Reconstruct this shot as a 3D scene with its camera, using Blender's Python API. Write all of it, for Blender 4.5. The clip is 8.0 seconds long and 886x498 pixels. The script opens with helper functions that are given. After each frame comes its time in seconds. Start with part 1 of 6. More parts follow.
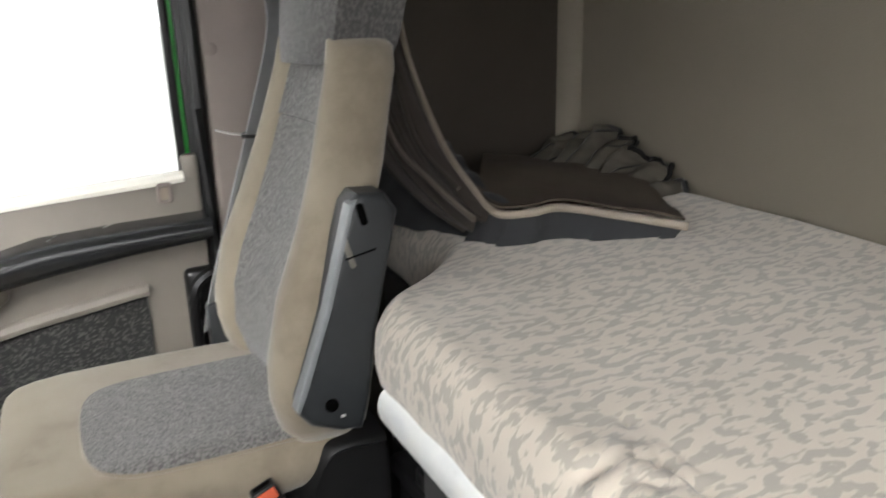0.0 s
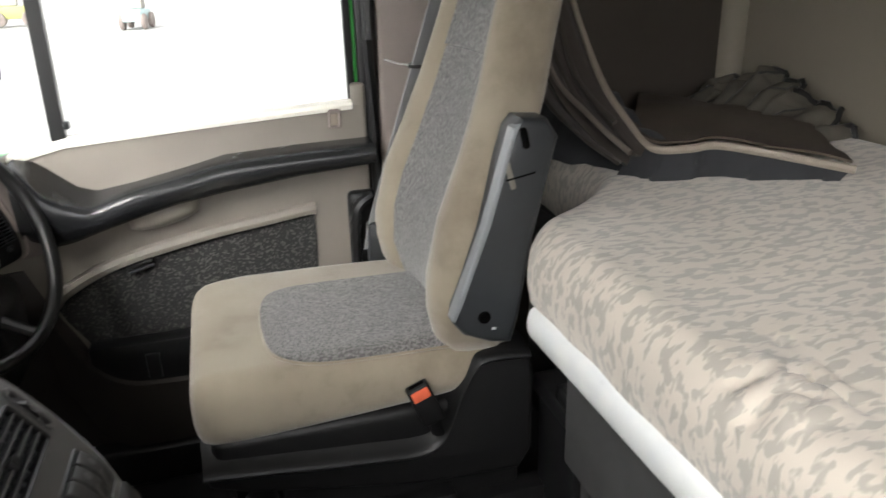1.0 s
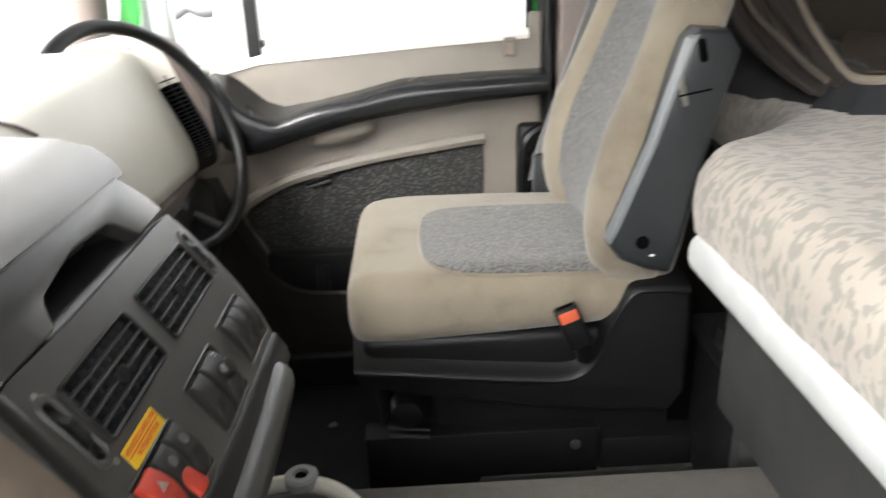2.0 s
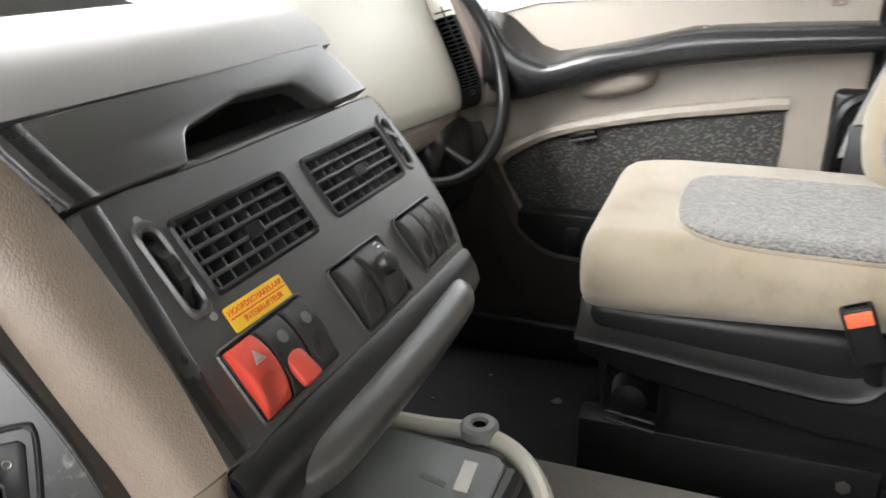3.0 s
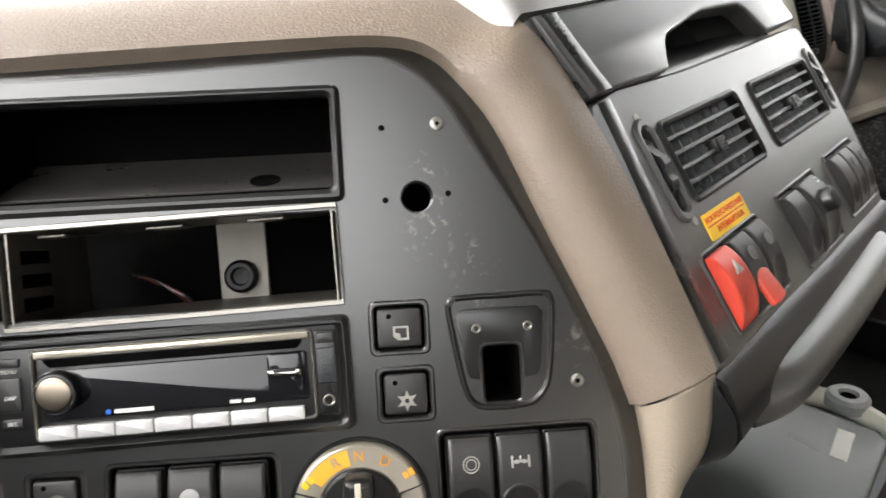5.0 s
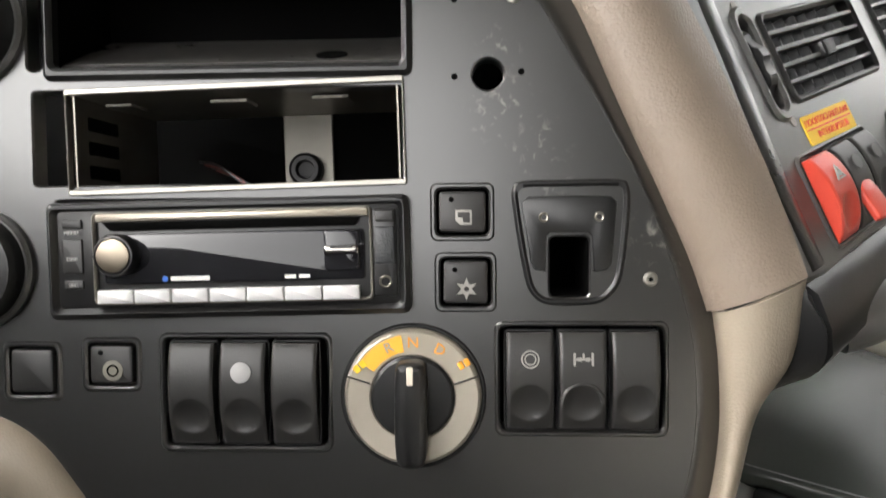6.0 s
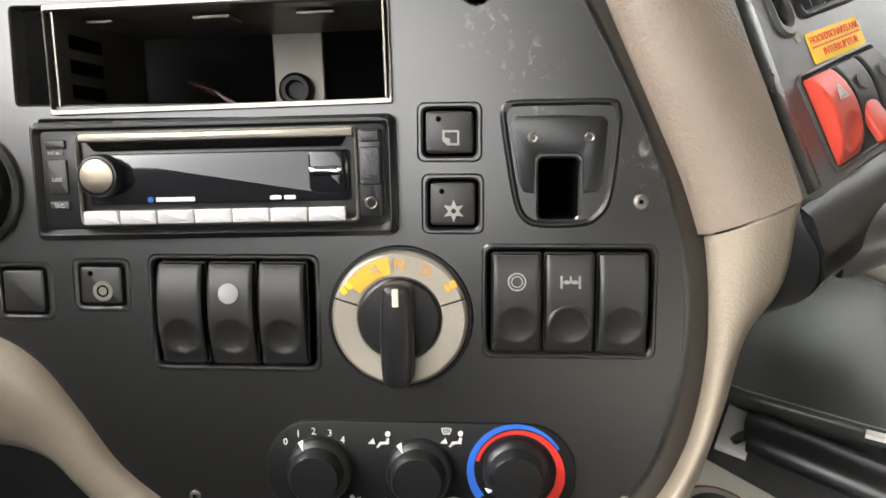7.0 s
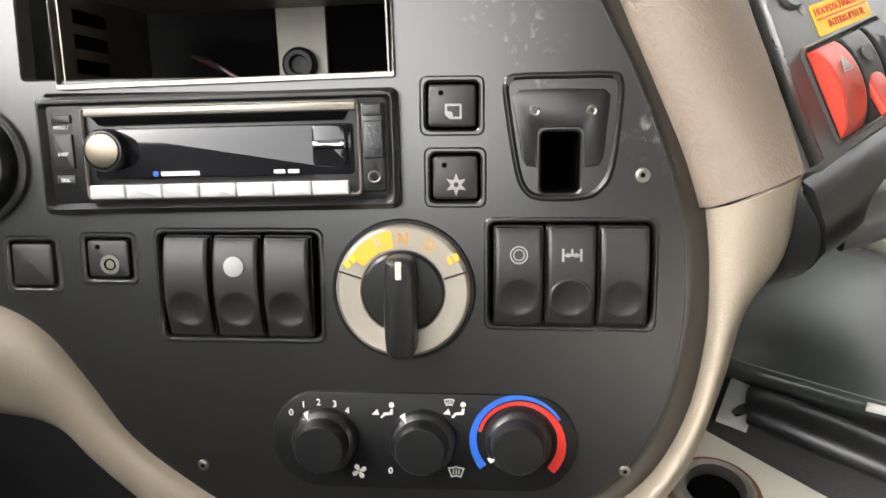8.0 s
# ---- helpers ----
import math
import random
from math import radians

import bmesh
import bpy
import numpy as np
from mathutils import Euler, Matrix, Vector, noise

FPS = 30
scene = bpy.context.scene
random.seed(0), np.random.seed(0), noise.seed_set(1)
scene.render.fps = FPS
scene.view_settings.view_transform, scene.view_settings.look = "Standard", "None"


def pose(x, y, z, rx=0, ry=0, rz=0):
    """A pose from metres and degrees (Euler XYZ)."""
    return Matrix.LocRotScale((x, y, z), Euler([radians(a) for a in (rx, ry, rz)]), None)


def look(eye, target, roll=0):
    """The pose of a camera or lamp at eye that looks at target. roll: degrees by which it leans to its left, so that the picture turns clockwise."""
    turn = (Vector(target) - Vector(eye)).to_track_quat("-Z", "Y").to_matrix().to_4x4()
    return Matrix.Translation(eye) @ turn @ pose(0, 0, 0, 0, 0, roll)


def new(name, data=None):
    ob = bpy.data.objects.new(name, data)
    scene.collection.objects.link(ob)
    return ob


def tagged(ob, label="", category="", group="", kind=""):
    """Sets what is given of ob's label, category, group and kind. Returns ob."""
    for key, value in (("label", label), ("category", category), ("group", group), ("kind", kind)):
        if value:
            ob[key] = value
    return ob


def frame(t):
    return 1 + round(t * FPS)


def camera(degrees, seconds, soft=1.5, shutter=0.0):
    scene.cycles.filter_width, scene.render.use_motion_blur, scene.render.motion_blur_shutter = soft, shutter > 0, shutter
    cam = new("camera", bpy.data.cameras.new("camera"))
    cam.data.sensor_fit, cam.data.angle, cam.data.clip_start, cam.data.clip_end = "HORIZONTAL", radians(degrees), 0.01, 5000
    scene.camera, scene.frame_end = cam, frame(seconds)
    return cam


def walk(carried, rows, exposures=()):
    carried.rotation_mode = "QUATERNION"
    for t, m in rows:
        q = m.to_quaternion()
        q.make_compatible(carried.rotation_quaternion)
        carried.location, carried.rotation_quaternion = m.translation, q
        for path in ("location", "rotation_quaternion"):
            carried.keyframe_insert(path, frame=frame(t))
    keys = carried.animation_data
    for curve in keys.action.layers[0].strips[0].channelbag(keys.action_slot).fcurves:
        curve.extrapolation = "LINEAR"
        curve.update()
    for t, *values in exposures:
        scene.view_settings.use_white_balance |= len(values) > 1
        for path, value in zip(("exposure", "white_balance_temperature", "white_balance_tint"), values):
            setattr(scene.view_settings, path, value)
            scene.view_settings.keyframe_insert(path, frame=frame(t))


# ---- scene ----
cam = camera(61.4, 8.0, shutter=0.4)
PATH = [
    (0, (-0.037, -0.515, 1.173), (1.663, -1.378, 0.57), -1.6),
    (0.5, (-0.075, -0.499, 1.156), (1.687, -1.151, 0.469), -1.7),
    (1, (-0.091, -0.446, 1.149), (1.702, -0.971, 0.436), -1.6),
    (1.2, (-0.102, -0.421, 1.129), (1.701, -0.905, 0.411), -1.5),
    (1.5, (-0.121, -0.441, 1.112), (1.699, -0.81, 0.37), -2.0),
    (2, (-0.125, -0.471, 1.053), (1.724, -0.528, 0.293), -2.1),
    (2.2, (-0.11, -0.483, 1.027), (1.735, -0.378, 0.263), -2.1),
    (3.3, (0.004, -0.533, 0.904), (1.679, 0.256, 0.149), -1.5),
    (3.5, (-0.003, -0.525, 0.901), (1.654, 0.29, 0.134), -1.5),
    (3.7, (-0.033, -0.488, 0.908), (1.616, 0.328, 0.126), -1.3),
    (4, (-0.057, -0.449, 0.902), (1.544, 0.46, 0.121), -1.6),
    (4.5, (-0.09, -0.407, 0.894), (1.421, 0.64, 0.106), -1.5),
    (4.7, (-0.098, -0.401, 0.893), (1.366, 0.704, 0.096), -1.7),
    (5.8, (-0.104, -0.408, 0.855), (1.158, 0.913, 0.041), -1.7),
    (6, (-0.099, -0.407, 0.837), (1.139, 0.916, -0.01), -1.6),
    (6.5, (-0.094, -0.406, 0.831), (1.084, 0.902, -0.119), -1.8),
    (7, (-0.087, -0.415, 0.831), (1.058, 0.875, -0.182), -2.1),
    (7.5, (-0.086, -0.424, 0.817), (1.035, 0.854, -0.236), -2.2),
    (8, (-0.088, -0.419, 0.831), (1.021, 0.86, -0.234), -2.5),
]
walk(cam, [(t, look(eye, target, roll)) for t, eye, target, roll in PATH], [(0.0, 2.15, 6450, 10), (1.2, 2.15, 6500, 10), (2.1, 2.65, 6500, 10), (3.4, 3.2, 6500, 10), (4.7, 3.25, 6550, 10), (6.0, 3.2, 6700, 10), (8.0, 3.6, 6650, 10)])


# ---- world, sun, exposure ----
world = bpy.data.worlds.new("overcast_sky")
scene.world = world
world.use_nodes = True
wn = world.node_tree
sky = wn.nodes.new("ShaderNodeTexSky")
sky.sky_type = "NISHITA"
sky.sun_disc = False
sky.sun_elevation = radians(38)
sky.sun_rotation = radians(-58)
sky.air_density, sky.dust_density, sky.ozone_density = 1.0, 4.0, 0.6
cloud = wn.nodes.new("ShaderNodeHueSaturation")
cloud.inputs["Saturation"].default_value = 0.05
wn.links.new(sky.outputs[0], cloud.inputs["Color"])
wn.links.new(cloud.outputs[0], wn.nodes["Background"].inputs[0])
wn.nodes["Background"].inputs[1].default_value = 0.15
sun = new("sun", bpy.data.lights.new("sun", "SUN"))
sun.data.energy, sun.data.angle, sun.data.color = 0.4, radians(40), (1.0, 0.96, 0.9)
sun.matrix_basis = look((-6.5, 4.0, 6.0), (0, 0, 0))


# ---- materials ----
def material(name, colour, rough=0.5, metal=0.0, other=None, scale=40.0, mix=0.5, bump=0.0, bump_scale=300.0, gloss_noise=0.1,
             wear=None, wear_scale=6.0, wear_at=0.62, sheen=0.0, coat=0.0, spec=0.5):
    """Two scales of colour variation, a fine relief and uneven gloss."""
    m = bpy.data.materials.new(name)
    m.use_nodes = True
    t = m.node_tree
    b = t.nodes["Principled BSDF"]
    b.inputs["Metallic"].default_value = metal
    co = t.nodes.new("ShaderNodeTexCoord")
    n1 = t.nodes.new("ShaderNodeTexNoise")
    n1.inputs["Scale"].default_value, n1.inputs["Detail"].default_value = scale, 6.0
    t.links.new(co.outputs["Object"], n1.inputs["Vector"])
    r1 = t.nodes.new("ShaderNodeMix")
    r1.data_type = "RGBA"
    o = other if other else tuple(c * 0.82 for c in colour)
    r1.inputs["A"].default_value, r1.inputs["B"].default_value = (*colour, 1), (*o, 1)
    k = t.nodes.new("ShaderNodeMapRange")
    k.inputs["From Min"].default_value, k.inputs["From Max"].default_value, k.inputs["To Max"].default_value = 0.35, 0.65, mix
    t.links.new(n1.outputs["Fac"], k.inputs["Value"])
    t.links.new(k.outputs["Result"], r1.inputs["Factor"])
    out = r1.outputs["Result"]
    n2 = t.nodes.new("ShaderNodeTexNoise")
    n2.inputs["Scale"].default_value, n2.inputs["Detail"].default_value, n2.inputs["Roughness"].default_value = wear_scale, 8.0, 0.65
    t.links.new(co.outputs["Object"], n2.inputs["Vector"])
    if wear:
        r2 = t.nodes.new("ShaderNodeMix")
        r2.data_type = "RGBA"
        k2 = t.nodes.new("ShaderNodeMapRange")
        k2.inputs["From Min"].default_value, k2.inputs["From Max"].default_value = wear_at, wear_at + 0.15
        k2.inputs["To Max"].default_value = 0.6
        t.links.new(n2.outputs["Fac"], k2.inputs["Value"])
        t.links.new(k2.outputs["Result"], r2.inputs["Factor"])
        t.links.new(out, r2.inputs["A"])
        r2.inputs["B"].default_value = (*wear, 1)
        out = r2.outputs["Result"]
    t.links.new(out, b.inputs["Base Color"])
    k3 = t.nodes.new("ShaderNodeMapRange")
    k3.inputs["To Min"].default_value, k3.inputs["To Max"].default_value = max(0.02, rough - gloss_noise), min(1, rough + gloss_noise)
    t.links.new(n2.outputs["Fac"], k3.inputs["Value"])
    t.links.new(k3.outputs["Result"], b.inputs["Roughness"])
    if bump:
        n3 = t.nodes.new("ShaderNodeTexVoronoi")
        n3.inputs["Scale"].default_value = bump_scale
        t.links.new(co.outputs["Object"], n3.inputs["Vector"])
        bu = t.nodes.new("ShaderNodeBump")
        bu.inputs["Strength"].default_value, bu.inputs["Distance"].default_value = bump, 0.001
        t.links.new(n3.outputs["Distance"], bu.inputs["Height"])
        t.links.new(bu.outputs["Normal"], b.inputs["Normal"])
    b.inputs["Sheen Weight"].default_value = sheen
    b.inputs["Coat Weight"].default_value = coat
    b.inputs["Specular IOR Level"].default_value = spec
    return m


def weave(name, ground, figure, scale=120.0, stretch=(1, 1, 1), low=0.5, high=0.56, rough=0.9, bump=0.5, third=None, distortion=0.0):
    """A woven or printed cloth: soft-edged figures on a ground, with thread relief."""
    m = material(name, ground, rough, bump=0, sheen=0.3)
    t = m.node_tree
    b = t.nodes["Principled BSDF"]
    co = t.nodes.new("ShaderNodeTexCoord")
    mp = t.nodes.new("ShaderNodeMapping")
    mp.inputs["Scale"].default_value = stretch
    t.links.new(co.outputs["Object"], mp.inputs["Vector"])
    n = t.nodes.new("ShaderNodeTexNoise")
    n.inputs["Scale"].default_value, n.inputs["Detail"].default_value, n.inputs["Distortion"].default_value = scale, 1.5, distortion
    t.links.new(mp.outputs[0], n.inputs["Vector"])
    k = t.nodes.new("ShaderNodeMapRange")
    k.inputs["From Min"].default_value, k.inputs["From Max"].default_value = low, high
    t.links.new(n.outputs["Fac"], k.inputs["Value"])
    mx = t.nodes.new("ShaderNodeMix")
    mx.data_type = "RGBA"
    mx.inputs["A"].default_value, mx.inputs["B"].default_value = (*ground, 1), (*figure, 1)
    t.links.new(k.outputs["Result"], mx.inputs["Factor"])
    out = mx.outputs["Result"]
    n2 = t.nodes.new("ShaderNodeTexNoise")
    n2.inputs["Scale"].default_value, n2.inputs["Detail"].default_value = 5.0, 5.0
    t.links.new(co.outputs["Object"], n2.inputs["Vector"])
    mx2 = t.nodes.new("ShaderNodeMix")
    mx2.data_type, mx2.blend_type = "RGBA", "MULTIPLY"
    mx2.inputs["Factor"].default_value = 0.35
    cr = t.nodes.new("ShaderNodeMapRange")
    cr.inputs["To Min"].default_value, cr.inputs["To Max"].default_value = 0.45, 1.35
    t.links.new(n2.outputs["Fac"], cr.inputs["Value"])
    t.links.new(out, mx2.inputs["A"])
    t.links.new(cr.outputs["Result"], mx2.inputs["B"])
    t.links.new(mx2.outputs["Result"], b.inputs["Base Color"])
    n3 = t.nodes.new("ShaderNodeTexNoise")
    n3.inputs["Scale"].default_value, n3.inputs["Detail"].default_value = 900.0, 2.0
    t.links.new(co.outputs["Object"], n3.inputs["Vector"])
    bu = t.nodes.new("ShaderNodeBump")
    bu.inputs["Strength"].default_value, bu.inputs["Distance"].default_value = bump, 0.0015
    t.links.new(n3.outputs["Fac"], bu.inputs["Height"])
    t.links.new(bu.outputs["Normal"], b.inputs["Normal"])
    return m


PLASTIC = material("charcoal_plastic", (0.026, 0.0256, 0.025), 0.36, other=(0.032, 0.0315, 0.031), scale=9, bump=0.04, bump_scale=1400, gloss_noise=0.04, spec=1.0, coat=0.5)
PLASTIC.node_tree.nodes["Principled BSDF"].inputs["Coat Roughness"].default_value = 0.38
PLASTIC_DARK = material("black_plastic", (0.0075, 0.0075, 0.0078), 0.33, bump=0.035, bump_scale=900)
PLASTIC_GREY = material("slate_plastic", (0.019, 0.021, 0.023), 0.38, bump=0.2, bump_scale=800, wear=(0.045, 0.045, 0.045), wear_at=0.7)
SWITCH = material("switch_plastic", (0.019, 0.0185, 0.018), 0.42, bump=0.05, bump_scale=1200, wear=(0.05, 0.047, 0.043), wear_scale=30, wear_at=0.62)
# near-black base colour that paints the shade inside hollows and holes
VOID = material("cavity_shade_black", (0.0014, 0.0014, 0.0014), 0.9, spec=0.05)
LEATHERETTE = material("taupe_leatherette", (0.178, 0.142, 0.111), 0.45, other=(0.153, 0.121, 0.094), scale=25, bump=0.3, bump_scale=620)
BEIGE = material("beige_plastic", (0.245, 0.206, 0.16), 0.45, other=(0.215, 0.18, 0.138), scale=12, bump=0.15, bump_scale=700)
CREAM = material("cream_plastic", (0.62, 0.60, 0.52), 0.55, other=(0.56, 0.54, 0.46), scale=9, bump=0.1, bump_scale=700)
DOORBEIGE = material("door_beige_plastic", (0.200, 0.179, 0.152), 0.42, other=(0.17, 0.153, 0.13), scale=10, bump=0.2, bump_scale=600, wear=(0.23, 0.2, 0.17), wear_at=0.66)
PILLAR = material("mauve_grey_trim", (0.22, 0.185, 0.165), 0.65, other=(0.19, 0.16, 0.145), scale=15, bump=0.2, bump_scale=600)
WALL = material("sleeper_wall_vinyl", (0.20, 0.178, 0.138), 0.7, other=(0.168, 0.15, 0.115), scale=4, bump=0.3, bump_scale=350, wear=(0.2, 0.18, 0.15), wear_scale=3)
CEIL = material("ceiling_cloth", (0.36, 0.345, 0.315), 0.9, other=(0.32, 0.305, 0.28), scale=20)
RUBBER = material("black_rubber_mat", (0.017, 0.017, 0.018), 0.75, other=(0.024, 0.0235, 0.023), scale=30, bump=0.4, bump_scale=250, wear=(0.06, 0.055, 0.05), wear_scale=9, wear_at=0.66)
TUNNELMAT = material("grey_tunnel_mat", (0.10, 0.092, 0.082), 0.85, other=(0.075, 0.07, 0.062), scale=60, bump=0.5, bump_scale=500, wear=(0.16, 0.14, 0.12), wear_scale=7, wear_at=0.62)
VELOUR = material("beige_velour", (0.25, 0.215, 0.16), 0.95, other=(0.195, 0.165, 0.12), scale=7, mix=0.9, bump=0.25, bump_scale=900, sheen=0.3, wear=(0.15, 0.118, 0.083), wear_scale=7, wear_at=0.54)
GREYFABRIC = weave("grey_fleck_cloth", (0.062, 0.059, 0.057), (0.175, 0.169, 0.162), scale=200, stretch=(1, 1, 0.6), low=0.4, high=0.62)
# seat centre cloth, darkened to hold the headrest's shading in its colour
HEADSHADED = weave("shaded_headrest_cloth", (0.058, 0.056, 0.055), (0.11, 0.106, 0.102), scale=200, stretch=(1, 1, 0.6), low=0.42, high=0.62)
DARKFABRIC = weave("black_fleck_cloth", (0.006, 0.0057, 0.0053), (0.055, 0.052, 0.047), scale=210, stretch=(0.8, 0.8, 1.0), low=0.54, high=0.62)
SHEET = weave("leaf_print_sheet", (0.50, 0.45, 0.382), (0.35, 0.323, 0.28), scale=54, stretch=(1.7, 0.72, 0.85), low=0.485, high=0.565, distortion=0.35, bump=0.25)
CURTAIN = material("grey_brown_curtain", (0.045, 0.036, 0.029), 0.95, other=(0.03, 0.024, 0.02), scale=12, bump=0.3, bump_scale=900, sheen=0.05)
PIPING = material("pale_piping", (0.27, 0.23, 0.185), 0.8, scale=60)
RAILMETAL = material("painted_rail", (0.68, 0.69, 0.67), 0.35, other=(0.55, 0.58, 0.6), scale=20, wear=(0.4, 0.4, 0.38), wear_scale=14, wear_at=0.68)
BASEPANEL = material("dark_locker_board", (0.045, 0.045, 0.045), 0.7, other=(0.035, 0.034, 0.033), scale=25, bump=0.3, bump_scale=500, wear=(0.11, 0.105, 0.1), wear_scale=10, wear_at=0.68)
STEEL = material("zinc_steel", (0.34, 0.325, 0.295), 0.34, metal=0.9, other=(0.24, 0.225, 0.2), scale=35, wear=(0.09, 0.08, 0.065), wear_scale=20, wear_at=0.62)
CHROME = material("bright_chrome", (0.42, 0.4, 0.37), 0.16, metal=1.0, scale=80)
SILVER = material("silver_paint", (0.47, 0.43, 0.36), 0.36, metal=0.6, other=(0.38, 0.345, 0.285), scale=30, wear=(0.36, 0.31, 0.24), wear_scale=25, wear_at=0.6)
WHITE = material("white_print", (0.75, 0.75, 0.72), 0.6)
GLOSSBLACK = material("gloss_black_display", (0.012, 0.012, 0.014), 0.08, gloss_noise=0.04)
BUTTONWHITE = material("silver_buttons", (0.8, 0.8, 0.8), 0.3, metal=0.2)
RED = material("red_plastic", (0.48, 0.05, 0.03), 0.38, other=(0.40, 0.042, 0.026), scale=30, bump=0.15, bump_scale=900)
BUCKLERED = material("buckle_orange_red", (0.62, 0.12, 0.06), 0.25)
YELLOW = material("sticker_yellow", (0.86, 0.56, 0.02), 0.5)
STICKERRED = material("sticker_red", (0.72, 0.05, 0.015), 0.5)
ORANGE = material("orange_print", (0.85, 0.36, 0.03), 0.5)
BLUE = material("blue_print", (0.02, 0.14, 0.62), 0.45)
REDPRINT = material("red_print", (0.72, 0.03, 0.02), 0.45)
GREEN = material("green_cab_paint", (0.015, 0.42, 0.04), 0.3, coat=0.5)
BELT = material("grey_belt_webbing", (0.26, 0.265, 0.27), 0.8, bump=0.4, bump_scale=700)
PAPER = material("paper", (0.78, 0.77, 0.73), 0.8, scale=30)
FOLDER = material("black_green_vinyl_folder", (0.045, 0.051, 0.045), 0.27, other=(0.056, 0.062, 0.055), scale=10, bump=0.05, bump_scale=420, gloss_noise=0.015)
ASPHALT = material("pale_concrete_yard", (0.42, 0.42, 0.40), 0.9, other=(0.34, 0.34, 0.33), scale=0.6, bump=0.3, bump_scale=20)
DASHTOP = material("slate_dash_top", (0.24, 0.236, 0.23), 0.34, other=(0.27, 0.266, 0.26), scale=20, bump=0.08, bump_scale=900, coat=0.7, spec=1.0)
DASHTOP.node_tree.nodes["Principled BSDF"].inputs["Coat Roughness"].default_value = 0.3
SLEEVE = material("dull_cage_steel", (0.27, 0.255, 0.225), 0.42, metal=0.85, other=(0.17, 0.155, 0.13), scale=35)
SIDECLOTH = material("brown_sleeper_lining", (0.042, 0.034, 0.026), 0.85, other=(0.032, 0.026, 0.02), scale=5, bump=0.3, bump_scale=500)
LOWDOOR = material("dark_brown_door_moulding", (0.032, 0.026, 0.022), 0.55, other=(0.024, 0.02, 0.017), scale=12, bump=0.2, bump_scale=600)
BRACKET = material("dull_bracket_steel", (0.2, 0.19, 0.165), 0.5, metal=0.6, other=(0.15, 0.14, 0.12), scale=35)
HOOD = material("pale_cream_hood", (0.80, 0.78, 0.70), 0.45, other=(0.74, 0.72, 0.64), scale=6, bump=0.08, bump_scale=900)
ARMPAD = material("black_armrest_vinyl", (0.010, 0.0104, 0.0112), 0.24, other=(0.014, 0.0144, 0.0155), scale=12, bump=0.05, bump_scale=900, spec=0.5)
EDGE = material("glossy_black_edge", (0.010, 0.010, 0.0102), 0.28, bump=0.03, bump_scale=1200, spec=0.9)
SLAT = material("vent_slat_plastic", (0.05, 0.049, 0.048), 0.34, bump=0.03, bump_scale=1200)
SEATBLACK = material("matt_black_seat_plastic", (0.0055, 0.0055, 0.0058), 0.45, other=(0.008, 0.008, 0.0082), scale=15, bump=0.05, bump_scale=900, spec=0.28)
ICON = material("dim_icon_print", (0.3, 0.29, 0.27), 0.6)
DUST = material("grey_dust_marks", (0.3, 0.29, 0.27), 0.95)
glass = bpy.data.materials.new("clear_glass")
glass.use_nodes = True
gb = glass.node_tree.nodes["Principled BSDF"]
gb.inputs["Transmission Weight"].default_value, gb.inputs["Roughness"].default_value, gb.inputs["IOR"].default_value = 1.0, 0.0, 1.1


def dusty(m, spots, colour=(0.30, 0.29, 0.26)):
    """Chalky smears round given places, broken up by noise."""
    t = m.node_tree
    b = t.nodes["Principled BSDF"]
    base = b.inputs["Base Color"].links[0].from_socket
    co = t.nodes.new("ShaderNodeTexCoord")
    n = t.nodes.new("ShaderNodeTexNoise")
    n.inputs["Scale"].default_value, n.inputs["Detail"].default_value, n.inputs["Distortion"].default_value = 210.0, 10.0, 0.6
    t.links.new(co.outputs["Object"], n.inputs["Vector"])
    total = None
    for place, r in spots:
        d = t.nodes.new("ShaderNodeVectorMath")
        d.operation = "DISTANCE"
        d.inputs[1].default_value = place
        t.links.new(co.outputs["Object"], d.inputs[0])
        k = t.nodes.new("ShaderNodeMapRange")
        k.inputs["From Min"].default_value, k.inputs["From Max"].default_value = r, r * 0.2
        k.inputs["To Min"].default_value, k.inputs["To Max"].default_value = 0.0, 1.0
        t.links.new(d.outputs["Value"], k.inputs["Value"])
        if total is None:
            total = k.outputs["Result"]
        else:
            mx = t.nodes.new("ShaderNodeMath")
            mx.operation = "MAXIMUM"
            t.links.new(total, mx.inputs[0])
            t.links.new(k.outputs["Result"], mx.inputs[1])
            total = mx.outputs[0]
    k2 = t.nodes.new("ShaderNodeMapRange")
    k2.inputs["From Min"].default_value, k2.inputs["From Max"].default_value, k2.inputs["To Max"].default_value = 0.56, 0.74, 0.55
    t.links.new(n.outputs["Fac"], k2.inputs["Value"])
    mu = t.nodes.new("ShaderNodeMath")
    mu.operation = "MULTIPLY"
    t.links.new(total, mu.inputs[0])
    t.links.new(k2.outputs["Result"], mu.inputs[1])
    mix = t.nodes.new("ShaderNodeMix")
    mix.data_type = "RGBA"
    t.links.new(mu.outputs[0], mix.inputs["Factor"])
    t.links.new(base, mix.inputs["A"])
    mix.inputs["B"].default_value = (*colour, 1)
    t.links.new(mix.outputs["Result"], b.inputs["Base Color"])
    return m


# ---- shape helpers ----
def finish(bm, matrix=None):
    if matrix is not None:
        bmesh.ops.transform(bm, matrix=matrix, verts=bm.verts)
    return bm


def thing(name, at, label="", category="", group="", kind=""):
    ob = new(name)
    ob.empty_display_size = 0.05
    ob.location = at
    return tagged(ob, label, category, group, kind)


